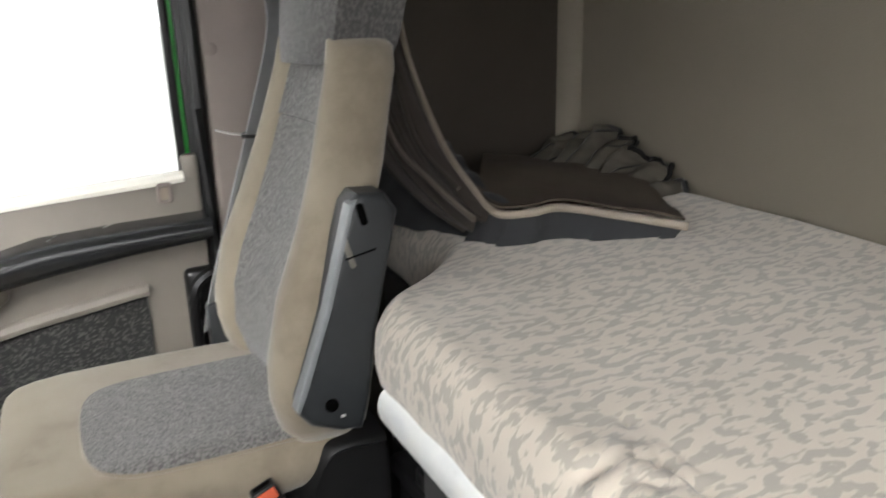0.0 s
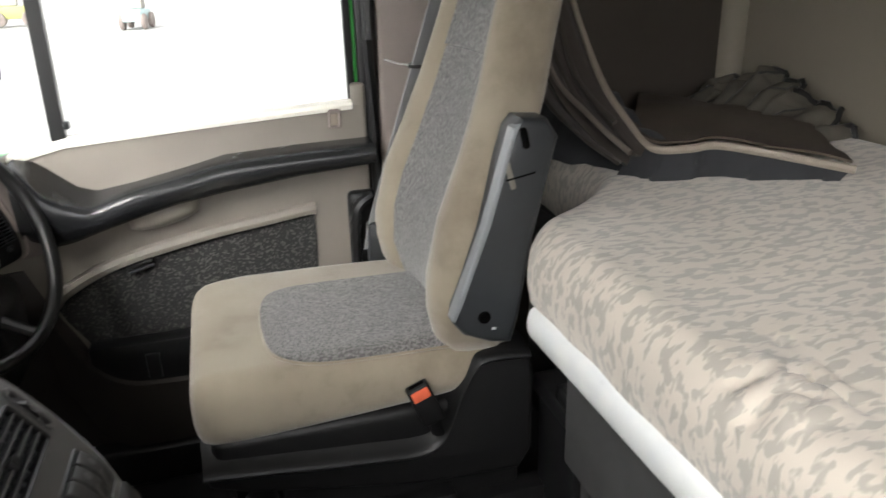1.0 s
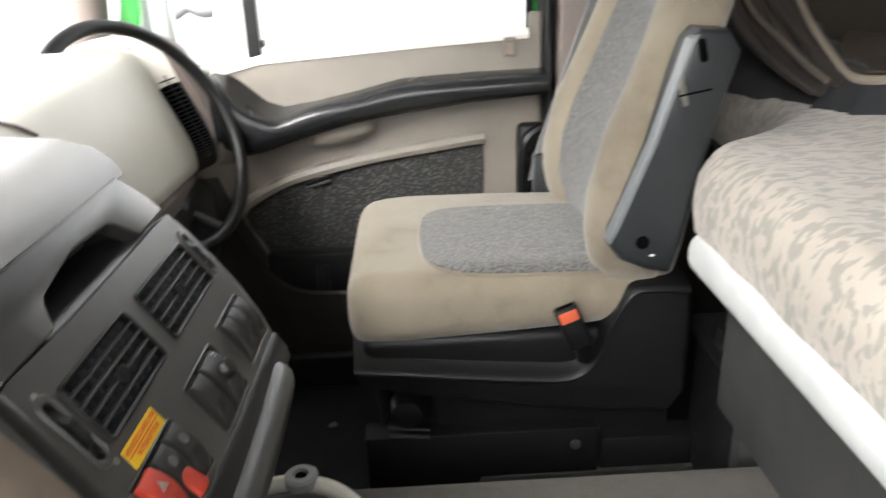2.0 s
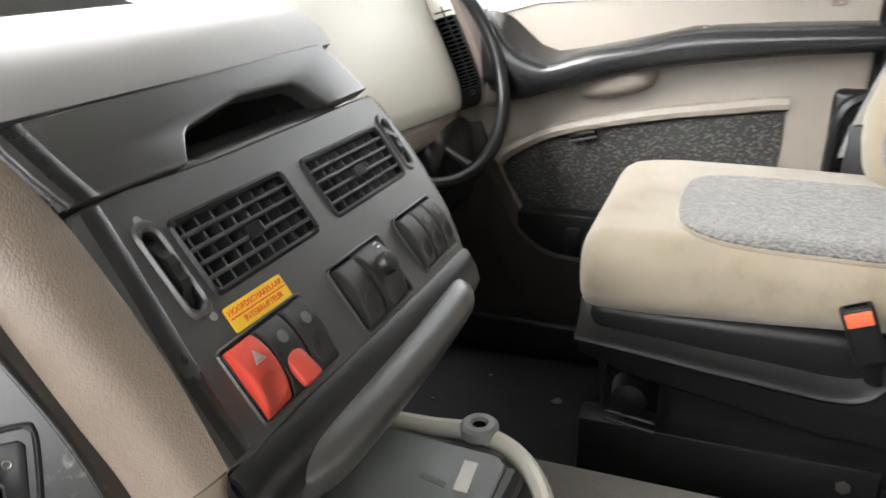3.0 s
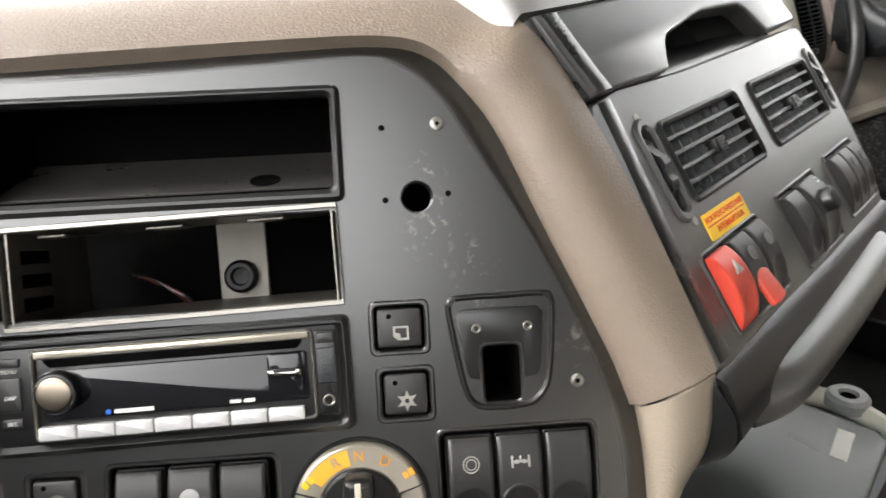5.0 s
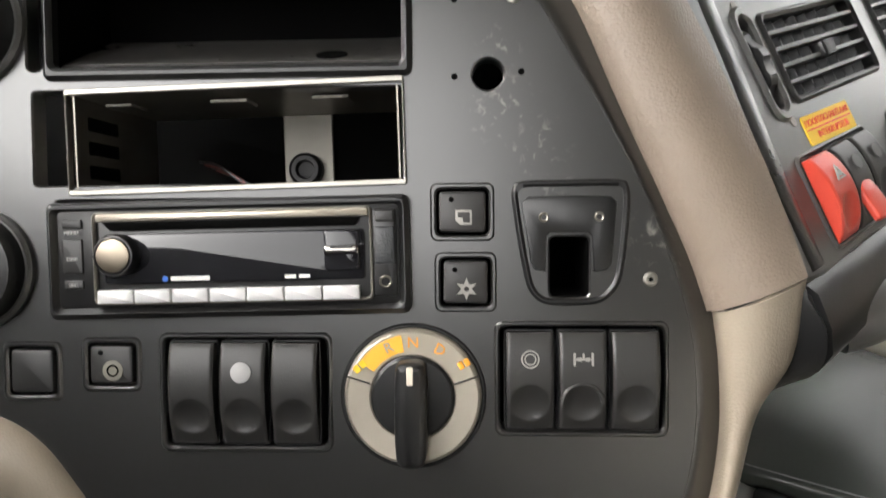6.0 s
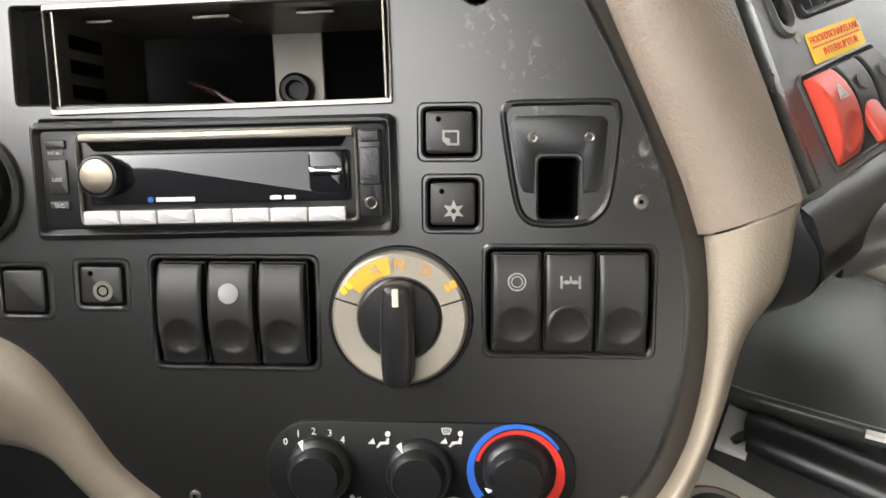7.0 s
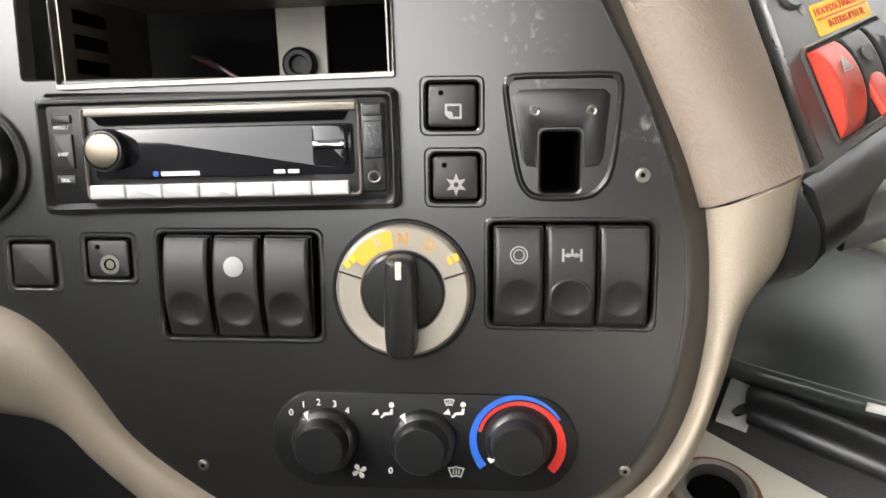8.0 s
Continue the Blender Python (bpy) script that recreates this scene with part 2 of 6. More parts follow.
def part(name, bm, mat, parent=None, label="", matrix=None, angle=35, smooth=True):
    """Links a bmesh, given in world places, as one mesh object under a thing or a part."""
    if matrix is not None:
        bmesh.ops.transform(bm, matrix=matrix, verts=bm.verts)
    bmesh.ops.recalc_face_normals(bm, faces=bm.faces)
    me = bpy.data.meshes.new(name)
    bm.to_mesh(me)
    bm.free()
    me.materials.append(mat)
    if smooth:
        me.polygons.foreach_set("use_smooth", [True] * len(me.polygons))
        me.set_sharp_from_angle(angle=radians(angle))
    ob = new(name, me)
    if parent is not None:
        ob.parent = parent
        root = parent
        place = Vector(root.location)
        while root.parent:
            root = root.parent
            place = Vector(root.location)
        ob.matrix_parent_inverse = Matrix.Translation(-place) if parent.type == "EMPTY" else Matrix.Identity(4)
    if label:
        ob["label"] = label
    return ob


def rrect(cx, cy, w, h, r, n=4):
    r = min(r, w / 2 - 1e-5, h / 2 - 1e-5)
    pts = []
    for sx, sy, a0 in ((1, 1, 0), (-1, 1, 90), (-1, -1, 180), (1, -1, 270)):
        for i in range(n + 1):
            a = radians(a0 + 90 * i / n)
            pts.append((cx + sx * (w / 2 - r) + r * math.cos(a), cy + sy * (h / 2 - r) + r * math.sin(a)))
    return pts


def circle(cx, cy, r, n=24):
    return [(cx + r * math.cos(2 * math.pi * i / n), cy + r * math.sin(2 * math.pi * i / n)) for i in range(n)]


def smooth_line(pts, n=6, closed=False):
    """A curve through the points (Catmull-Rom), any dimension."""
    p = [Vector(q) for q in pts]
    out = []
    m = len(p)
    for i in range(m if closed else m - 1):
        if closed:
            a, b, c, d = p[i - 1], p[i], p[(i + 1) % m], p[(i + 2) % m]
        else:
            a, b, c, d = p[max(i - 1, 0)], p[i], p[i + 1], p[min(i + 2, m - 1)]
        for k in range(n):
            t = k / n
            out.append(0.5 * ((2 * b) + (c - a) * t + (2 * a - 5 * b + 4 * c - d) * t * t + (3 * b - a - 3 * c + d) * t ** 3))
    if not closed:
        out.append(p[-1])
    return out


def inset(loop, d):
    """The closed 2D loop moved inwards by d (counter-clockwise)."""
    n = len(loop)
    area = sum(loop[i - 1][0] * loop[i][1] - loop[i][0] * loop[i - 1][1] for i in range(n))
    s = 1 if area > 0 else -1
    out = []
    for i in range(n):
        ax, ay = loop[i - 1]
        bx, by = loop[i]
        cx, cy = loop[(i + 1) % n]
        n1 = Vector((-(by - ay), bx - ax))
        n2 = Vector((-(cy - by), cx - bx))
        if n1.length < 1e-9:
            n1 = n2.copy()
        if n2.length < 1e-9:
            n2 = n1.copy()
        v = n1.normalized() + n2.normalized()
        v = v.normalized() if v.length > 1e-6 else n1.normalized()
        k = d / max(0.5, v.dot(n1.normalized()))
        out.append((bx + s * v.x * k, by + s * v.y * k))
    return out


def loft(bm, loops, cap=True, close=True):
    rows = [[bm.verts.new(p) for p in lp] for lp in loops]
    for a, b in zip(rows, rows[1:]):
        n = len(a)
        for i in range(n if close else n - 1):
            j = (i + 1) % n
            bm.faces.new((a[i], a[j], b[j], b[i]))
    if cap and close:
        bm.faces.new(rows[0][::-1])
        bm.faces.new(rows[-1])
    return bm


def slab(outline, z0, z1, bevel=0.001, steps=2, bm=None):
    """A flat piece of that outline with rounded upper edges."""
    bm = bm or bmesh.new()
    loops = [[(x, y, z0) for x, y in outline]]
    for i in range(steps + 1):
        a = radians(90 * i / steps)
        lp = inset(outline, bevel * (1 - math.cos(a)))
        loops.append([(x, y, z1 - bevel + bevel * math.sin(a)) for x, y in lp])
    return loft(bm, loops)


def plate(outer, holes, z0, z1, bevel=0.001, bm=None, floor=None):
    """A flat piece with openings right through it; edges are chamfered."""
    bm = bm or bmesh.new()
    edges = []
    for k, lp in enumerate([outer] + holes):
        sgn = 1 if k == 0 else -1
        a = [bm.verts.new((x, y, z1)) for x, y in inset(lp, bevel * sgn)]
        b = [bm.verts.new((x, y, z1 - bevel)) for x, y in lp]
        c = [bm.verts.new((x, y, z0)) for x, y in lp]
        n = len(lp)
        for i in range(n):
            j = (i + 1) % n
            bm.faces.new((b[i], b[j], a[j], a[i]))
            bm.faces.new((c[i], c[j], b[j], b[i]))
            edges.append(bm.edges.get((a[i], a[j])))
    bmesh.ops.triangle_fill(bm, use_beauty=True, use_dissolve=False, edges=edges)
    return bm


def box(x0, x1, y0, y1, z0, z1, bevel=0.004, seg=2, bm=None):
    one = bmesh.new()
    bmesh.ops.create_cube(one, size=1.0)
    bmesh.ops.transform(one, matrix=Matrix.LocRotScale(((x0 + x1) / 2, (y0 + y1) / 2, (z0 + z1) / 2), None, (x1 - x0, y1 - y0, z1 - z0)), verts=one.verts)
    if bevel:
        bmesh.ops.bevel(one, geom=one.edges[:], offset=bevel, segments=seg, affect="EDGES", profile=0.5)
    if bm is None:
        return one
    me = bpy.data.meshes.new("tmp")
    one.to_mesh(me)
    one.free()
    bm.from_mesh(me)
    bpy.data.meshes.remove(me)
    return bm


def lathe(profile, n=32, bm=None, cx=0.0, cy=0.0):
    """Turned about the local z axis; profile: (radius, z) from below to above."""
    bm = bm or bmesh.new()
    loops = [[(cx + r * math.cos(2 * math.pi * i / n), cy + r * math.sin(2 * math.pi * i / n), z) for i in range(n)] for r, z in profile]
    return loft(bm, loops)


def tube(path, r, n=10, closed=False, bm=None, flat=1.0, up=(0, 0, 1)):
    """A round (or flattened) rod along a path."""
    bm = bm or bmesh.new()
    p = [Vector(q) for q in path]
    m = len(p)
    loops = []
    for i in range(m):
        if closed:
            d = p[(i + 1) % m] - p[i - 1]
        else:
            d = p[min(i + 1, m - 1)] - p[max(i - 1, 0)]
        d.normalize()
        a = d.cross(Vector(up))
        if a.length < 1e-4:
            a = d.cross(Vector((1, 0.2, 0.1)))
        a.normalize()
        b = a.cross(d)
        loops.append([p[i] + r * (math.cos(2 * math.pi * k / n) * a + flat * math.sin(2 * math.pi * k / n) * b) for k in range(n)])
    if closed:
        loops.append(loops[0])
        rows = [[bm.verts.new(q) for q in lp] for lp in loops[:-1]]
        rows.append(rows[0])
        for a, b in zip(rows, rows[1:]):
            for i in range(n):
                bm.faces.new((a[i], a[(i + 1) % n], b[(i + 1) % n], b[i]))
        return bm
    return loft(bm, loops)


def sheet(grid, thick=0.004, bm=None):
    """A shell over a grid of points (rows of equal length), with thickness."""
    bm = bm or bmesh.new()
    g = [[Vector(q) for q in row] for row in grid]
    nu, nv = len(g), len(g[0])
    low = []
    for i in range(nu):
        row = []
        for j in range(nv):
            a = g[min(i + 1, nu - 1)][j] - g[max(i - 1, 0)][j]
            b = g[i][min(j + 1, nv - 1)] - g[i][max(j - 1, 0)]
            c = a.cross(b)
            c = c.normalized() if c.length > 1e-12 else Vector((0, 0, 1))
            row.append(g[i][j] - thick * c)
        low.append(row)
    A = [[bm.verts.new(q) for q in row] for row in g]
    B = [[bm.verts.new(q) for q in row] for row in low]
    for i in range(nu - 1):
        for j in range(nv - 1):
            bm.faces.new((A[i][j], A[i + 1][j], A[i + 1][j + 1], A[i][j + 1]))
            bm.faces.new((B[i][j], B[i][j + 1], B[i + 1][j + 1], B[i + 1][j]))
    for i in range(nu - 1):
        bm.faces.new((A[i][0], B[i][0], B[i + 1][0], A[i + 1][0]))
        bm.faces.new((A[i][-1], A[i + 1][-1], B[i + 1][-1], B[i][-1]))
    for j in range(nv - 1):
        bm.faces.new((A[0][j], A[0][j + 1], B[0][j + 1], B[0][j]))
        bm.faces.new((A[-1][j], B[-1][j], B[-1][j + 1], A[-1][j + 1]))
    return bm


def frame_of(o, u, v):
    u, v = Vector(u).normalized(), Vector(v).normalized()
    n = u.cross(v).normalized()
    v = n.cross(u)
    m = Matrix((u, v, n)).transposed().to_4x4()
    m.translation = o
    return m


def mm(pts):
    return [(x / 1000, y / 1000) for x, y in pts]


# the plane of the control panel beside the passenger, and that of the vent panel: local x along, y up, z out
CON = frame_of((0.0031, 0.0031, 0.6992), (0.6933, -0.7206, 0.0), (0.2810, 0.2703, 0.9208))
VEN = frame_of((0.2745, -0.1967, 0.7936), (0.99984, -0.01815, 0.0), (0.0104, 0.5733, 0.8193))


def con(x, y, z=0.0):
    return CON @ Vector((x / 1000, y / 1000, z / 1000))


def ven(x, y, z=0.0):
    return VEN @ Vector((x / 1000, y / 1000, z / 1000))

# ---- large structure ----
def structure(name, bm, mat, label, smooth=True, category=""):
    return tagged(part(name, bm, mat, smooth=smooth), label, category, kind="structure")


X_LEFT, Y_BACK, Z_TOP = -0.62, -1.72, 1.85

structure("ground", box(-600, 600, -600, 600, -1.75, -1.70, 0), ASPHALT, "pale sunlit concrete yard around the truck")
# added glowing board that whitens the low sky in the windows
SKYGLOW = material("glowing_sky_board", (0.8, 0.8, 0.8), 1.0)
SKYGLOW.node_tree.nodes["Principled BSDF"].inputs["Emission Color"].default_value = (1.0, 0.99, 0.97, 1)
SKYGLOW.node_tree.nodes["Principled BSDF"].inputs["Emission Strength"].default_value = 0.4
structure("backdrop", box(520, 522, -560, 560, -1.70, 70, 0), SKYGLOW, "added glowing board for the white sky over the far yard")
structure("floor", box(X_LEFT, 1.62, -1.72, 0.62, -0.05, 0.0, 0.003), RUBBER, "black rubber cab floor mat with grit")
# engine tunnel with its worn mat
tun = bmesh.new()
prof = [(-0.05, 0.0), (-0.05, 0.33), (-0.02, 0.36), (0.69, 0.362), (0.715, 0.352), (0.725, 0.33), (0.735, 0.0)]
loft(tun, [[(x, y, z) for x, z in prof] for y in (-0.94, -0.6, -0.2, 0.3)])
structure("engine_tunnel", tun, TUNNELMAT, "raised engine tunnel covered by a worn grey mat")
structure("wall_back", box(X_LEFT, 1.62, Y_BACK - 0.05, Y_BACK, 0.0, Z_TOP, 0.003), WALL, "grey-beige vinyl back wall of the sleeper")
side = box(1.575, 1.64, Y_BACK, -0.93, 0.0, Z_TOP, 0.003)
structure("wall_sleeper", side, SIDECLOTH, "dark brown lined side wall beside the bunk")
post = bmesh.new()
loft(post, [[(1.575 - 0.045 * (1 - (k / 8) ** 2) ** 0.5, Y_BACK + 0.045 * (k / 8), z) for k in range(9)] + [(1.6, Y_BACK + 0.045, z), (1.6, Y_BACK - 0.02, z), (1.5, Y_BACK - 0.02, z)] for z in (0.6, Z_TOP)])
structure("trim_corner", post, WALL, "pale corner post of the sleeper")
pil = box(1.57, 1.66, -0.945, -0.795, 0.0, Z_TOP, 0.012, 3)
structure("pillar_door", pil, PILLAR, "mauve-grey plastic door pillar trim")
part("pillar_plug", lathe([(0.013, 0.0), (0.013, 0.002), (0.010, 0.004), (0.002, 0.0045)], 18), PILLAR, bpy.data.objects["pillar_door"], "round screw plug", matrix=Matrix.Translation((1.571, -0.815, 1.116)) @ Matrix.Rotation(radians(-90), 4, "Y"))
seal = bmesh.new()
tube([(1.578, -0.778, 0.02), (1.578, -0.778, 0.6), (1.578, -0.779, 1.0), (1.57, -0.779, Z_TOP)], 0.016, 8, bm=seal)
structure("trim_seal", seal, PLASTIC_DARK, "black rubber door seal")
# unseen wall; its opening and black colour shape the panel's reflections
left = plate([(-1.72, 0.0), (0.62, 0.0), (0.62, Z_TOP), (-1.72, Z_TOP)], [[(-1.0, 0.97), (0.10, 0.95), (0.02, 1.60), (-1.0, 1.60)]], 0.0, 0.05, 0.002)
structure("wall_left", finish(left, Matrix(((0, 0, 1, X_LEFT - 0.05), (1, 0, 0, 0), (0, 1, 0, 0), (0, 0, 0, 1)))), PLASTIC_DARK, "unseen passenger side wall, window opening placed for the light", smooth=False)
structure("ceiling", box(X_LEFT - 0.05, 1.68, Y_BACK - 0.05, 0.30, Z_TOP, Z_TOP + 0.05, 0.004), CEIL, "pale cloth cab ceiling")
structure("wall_front", box(X_LEFT - 0.05, 1.66, 0.60, 0.66, -0.05, 0.80, 0.004), PLASTIC_DARK, "dark cab front wall under the windscreen")
structure("trim_sill", box(1.53, 1.66, -0.80, 0.62, 0.0, 0.10, 0.012, 3), PLASTIC_DARK, "black door sill plate")
structure("trim_jamb", box(1.61, 1.70, -0.80, -0.755, 0.0, Z_TOP, 0.004), PLASTIC_DARK, "black door jamb")
# windscreen pillars, and an unseen header box added to limit sky light
for k, x in enumerate((X_LEFT, 1.585)):
    ap = bmesh.new()
    c = [(x, 0.25, 0.70), (x, 0.226, 0.90), (x, 0.19, 1.30), (x, 0.14, Z_TOP)]
    tube(smooth_line(c, 4), 0.052, 14, bm=ap, flat=0.8)
    structure("pillar_windscreen", ap, PILLAR, "beige trimmed windscreen pillar")
structure("trim_header", box(X_LEFT, 1.64, -0.10, 0.27, 1.64, Z_TOP, 0.02), CEIL, "unseen overhead box added to cut the windscreen light")


def glass_y(x, k):
    """How far forward the curved windscreen stands, k from its foot to its top."""
    bow = 1 - ((x - 0.49) / 1.11) ** 2
    return (0.29 + 0.34 * bow) * (1 - k) + (0.15 + 0.10 * bow) * k


screen = sheet([[(X_LEFT + 2.22 * i / 12, glass_y(X_LEFT + 2.22 * i / 12, k), 0.80 + 0.98 * k) for i in range(13)] for k in (0.0, 0.5, 1.0)], 0.005)
ws = structure("window_windscreen", screen, glass, "clear windscreen", smooth=False)
ws.visible_shadow = False

# ---- driver's door ----
door = thing("door_1", (1.6, -0.3, 0.1), "closed beige truck door with dark armrest and fleck cloth insert", "door", kind="structure")


YZ = Matrix(((0, 0, -1, 0), (1, 0, 0, 0), (0, 1, 0, 0), (0, 0, 0, 1)))


def yzm(x):
    """Local x, y, z: along the cab, up, out of the door into the cab."""
    m = YZ.copy()
    m.translation = (x, 0, 0)
    return m


skin_out = smooth_line([(-0.765, 0.02), (-0.765, 0.45), (-0.765, 0.868), (-0.45, 0.852), (-0.13, 0.832), (0.0, 0.80), (0.10, 0.785), (0.16, 0.70), (0.16, 0.02)], 1)
part("panel", slab([(p[0], p[1]) for p in skin_out], 0.0, 0.045, 0.012, 3), DOORBEIGE, door, "beige moulded door panel", matrix=yzm(1.63))
# door's top edge, painted white for the window light on it
ledge = bmesh.new()
loft(ledge, [[(1.612, y, z + 0.002), (1.590, y, z + 0.003), (1.581, y, z - 0.001), (1.578, y, z - 0.008), (1.581, y, z - 0.017), (1.612, y, z - 0.017)] for y, z in ((-0.732, 0.8665), (-0.45, 0.852), (-0.13, 0.832), (-0.02, 0.806))])
part("window_ledge", ledge, HOOD, door, "ledge under the window, its blown-out light painted white")
# frame round the window, painted green outside
fr = plate([(-0.775, 0.80), (0.21, 0.76), (0.165, 0.95), (0.11, 1.74), (-0.775, 1.74)], [[(-0.735, 0.85), (0.16, 0.79), (0.125, 0.93), (0.07, 1.68), (-0.735, 1.68)]], 0.0, 0.035, 0.004)
part("window_frame", fr, GREEN, door, "green painted window frame", matrix=yzm(1.655))
gs = box(1.603, 1.618, -0.745, -0.728, 0.86, 1.69, 0.003)
part("window_seal", gs, PLASTIC_DARK, door)
part("sill_cap", box(1.585, 1.612, -0.765, -0.732, 0.85, 0.905, 0.008, 3), DOORBEIGE, door, "pale corner block at the window")
dv = bmesh.new()
loft(dv, [[(1.60 + dx, y + dy, z) for dx, dy in ((-0.012, -0.014), (0.012, -0.014), (0.012, 0.014), (-0.012, 0.014))] for y, z in ((-0.121, 0.80), (-0.124, 1.1), (-0.132, 1.70))])
part("divider", dv, PLASTIC_DARK, door, "black quarter window divider")
part("divider_foot", box(1.585, 1.61, -0.146, -0.135, 0.852, 0.868, 0.003), PLASTIC_GREY, door)
pane = part("pane", box(1.612, 1.616, -0.74, 0.12, 0.80, 1.70, 0), glass, door, "clear side window glass")
pane.visible_shadow = False
# armrest: a flat-topped swept section that flares upwards at its front end
def along(y, table):
    for (a, p), (b, q) in zip(table, table[1:]):
        if y >= b:
            return p + (q - p) * (y - a) / (b - a)
    return table[-1][1]


TOP_IN = smooth_line([(-0.03, 0.795), (-0.062, 0.770), (-0.092, 0.730), (-0.139, 0.707), (-0.175, 0.701), (-0.25, 0.724), (-0.333, 0.740), (-0.444, 0.764), (-0.60, 0.772), (-0.765, 0.776)], 4)
TOP_OUT = [(-0.03, 0.803), (-0.067, 0.792), (-0.084, 0.780), (-0.138, 0.732), (-0.176, 0.719), (-0.25, 0.730), (-0.35, 0.750), (-0.444, 0.772), (-0.60, 0.780), (-0.766, 0.783)]
BOTTOM = [(-0.03, 0.645), (-0.085, 0.620), (-0.125, 0.627), (-0.18, 0.645), (-0.245, 0.663), (-0.33, 0.685), (-0.436, 0.702), (-0.60, 0.722), (-0.766, 0.734)]
arm = bmesh.new()
loops = []
for p in TOP_IN:
    y, zi, zo, zb = p[0], p[1], along(p[0], TOP_OUT), along(p[0], BOTTOM)
    h = zi - zb
    loops.append([(1.60, y, zo), (1.578, y, zo), (1.535, y, zi + 0.006), (1.517, y, zi + 0.004), (1.506, y, zi - 0.002), (1.501, y, zi - 0.010), (1.499, y, zi - 0.45 * h), (1.506, y, zb + 0.2 * h), (1.522, y, zb + 0.03 * h), (1.545, y, zb), (1.60, y, zb)])
loft(arm, loops)
part("armrest", arm, ARMPAD, door, "black padded armrest", angle=50)
pad = [(-0.100, 1.528), (-0.100, 1.566), (-0.108, 1.572), (-0.132, 1.572), (-0.140, 1.566), (-0.140, 1.534), (-0.132, 1.528), (-0.108, 1.524)]
part("switch_pad", loft(bmesh.new(), [[(x, y, 0.722 + (y + 0.105) * 0.62 + (x - 1.52) * 0.35 + up) for y, x in pad] for up in (-0.01, 0.004)]), PLASTIC_DARK, door, "small window switch")
cup = bmesh.new()
loops = []
for i in range(9):
    a = math.pi * (i / 8 - 0.5)
    s = math.cos(a) ** 0.5 if abs(math.cos(a)) > 1e-6 else 0.02
    yc = -0.302 + 0.078 * math.sin(a)
    zc = 0.664 - 0.19 * (yc + 0.302)
    loops.append([(1.587 - 0.055 * s * max(0.0, math.cos(t)) ** 0.7, yc, zc + 0.034 * s * math.sin(t)) for t in [math.pi * (k / 9 - 0.5) for k in range(10)]])
loft(cup, loops)
part("pull_cup", cup, DOORBEIGE, door, "pale scooped door pull", angle=80)
# raised bow over the cloth insert
bow = smooth_line([(-0.045, 0.472), (-0.075, 0.502), (-0.18, 0.552), (-0.362, 0.593), (-0.52, 0.616), (-0.60, 0.627), (-0.63, 0.629)], 5)
part("bow", tube([(1.578, p[0], p[1]) for p in bow], 0.015, 8), DOORBEIGE, door, "pale raised moulding")
ins = [(p[0], p[1] - 0.006) for p in bow[1:-1]] + [(-0.628, 0.55), (-0.62, 0.36), (-0.30, 0.335), (-0.15, 0.33), (-0.10, 0.37), (-0.062, 0.43)]
part("cloth_insert", slab(ins, 0.0, 0.006, 0.003), DARKFABRIC, door, "black flecked cloth insert", matrix=yzm(1.586))
part("slot", box(1.562, 1.572, -0.262, -0.205, 0.544, 0.552, 0.002), PLASTIC_DARK, door, "black slotted lamp", matrix=Matrix.Translation((0, -0.233, 0.548)) @ Matrix.Rotation(radians(-15), 4, "X") @ Matrix.Translation((0, 0.233, -0.548)))
part("slot", box(1.563, 1.571, -0.262, -0.205, 0.534, 0.540, 0.002), PLASTIC_GREY, door, matrix=Matrix.Translation((0, -0.233, 0.548)) @ Matrix.Rotation(radians(-15), 4, "X") @ Matrix.Translation((0, 0.233, -0.548)))
hk = plate(rrect(0, 0, 0.03, 0.046, 0.006), [rrect(0, -0.003, 0.018, 0.030, 0.004)], 0.0, 0.006, 0.002)
part("hook_frame", hk, PILLAR, door, matrix=yzm(1.585) @ Matrix.Translation((-0.69, 0.832, 0)))
part("hook", slab(rrect(0, -0.003, 0.017, 0.026, 0.003), 0.0, 0.003, 0.001), BEIGE, door, matrix=yzm(1.586) @ Matrix.Translation((-0.69, 0.832, 0)))
# lower pocket with a curved lip
lip = smooth_line([(-0.03, 0.48), (-0.055, 0.44), (-0.088, 0.365), (-0.13, 0.315), (-0.175, 0.290), (-0.23, 0.282), (-0.40, 0.275), (-0.70, 0.27)], 5)
pk = bmesh.new()
loft(pk, [[(1.60, p[0], p[1] - 0.20), (1.60, p[0], p[1] - 0.01), (1.545, p[0], p[1]), (1.525, p[0], p[1] - 0.012), (1.53, p[0], p[1] - 0.08), (1.55, p[0], p[1] - 0.20)] for p in lip])
part("pocket", pk, LOWDOOR, door, "dark brown moulded door pocket")
part("pocket_tray", box(1.535, 1.60, -0.70, -0.10, 0.27, 0.372, 0.006), PLASTIC_DARK, door, "black map pocket liner")
part("pocket_divider", box(1.528, 1.545, -0.245, -0.215, 0.28, 0.345, 0.004), PLASTIC_DARK, door)
grab = smooth_line([(1.56, -0.715, 0.44), (1.55, -0.715, 0.58), (1.55, -0.725, 0.63), (1.555, -0.76, 0.652)], 6)
part("front_moulding", slab([(-0.035, 0.47), (-0.062, 0.42), (-0.095, 0.35), (-0.14, 0.29), (-0.14, 0.03), (0.15, 0.03), (0.15, 0.55), (0.0, 0.56)], 0.0, 0.006, 0.003), LOWDOOR, door, "dark lower front moulding", matrix=yzm(1.588))
part("grab_loop", tube(grab, 0.013, 8), PLASTIC_DARK, door, "black rubber grab loop")
part("edge_cover", box(1.565, 1.60, -0.775, -0.705, 0.1, 0.66, 0.015, 3), PLASTIC_DARK, door)
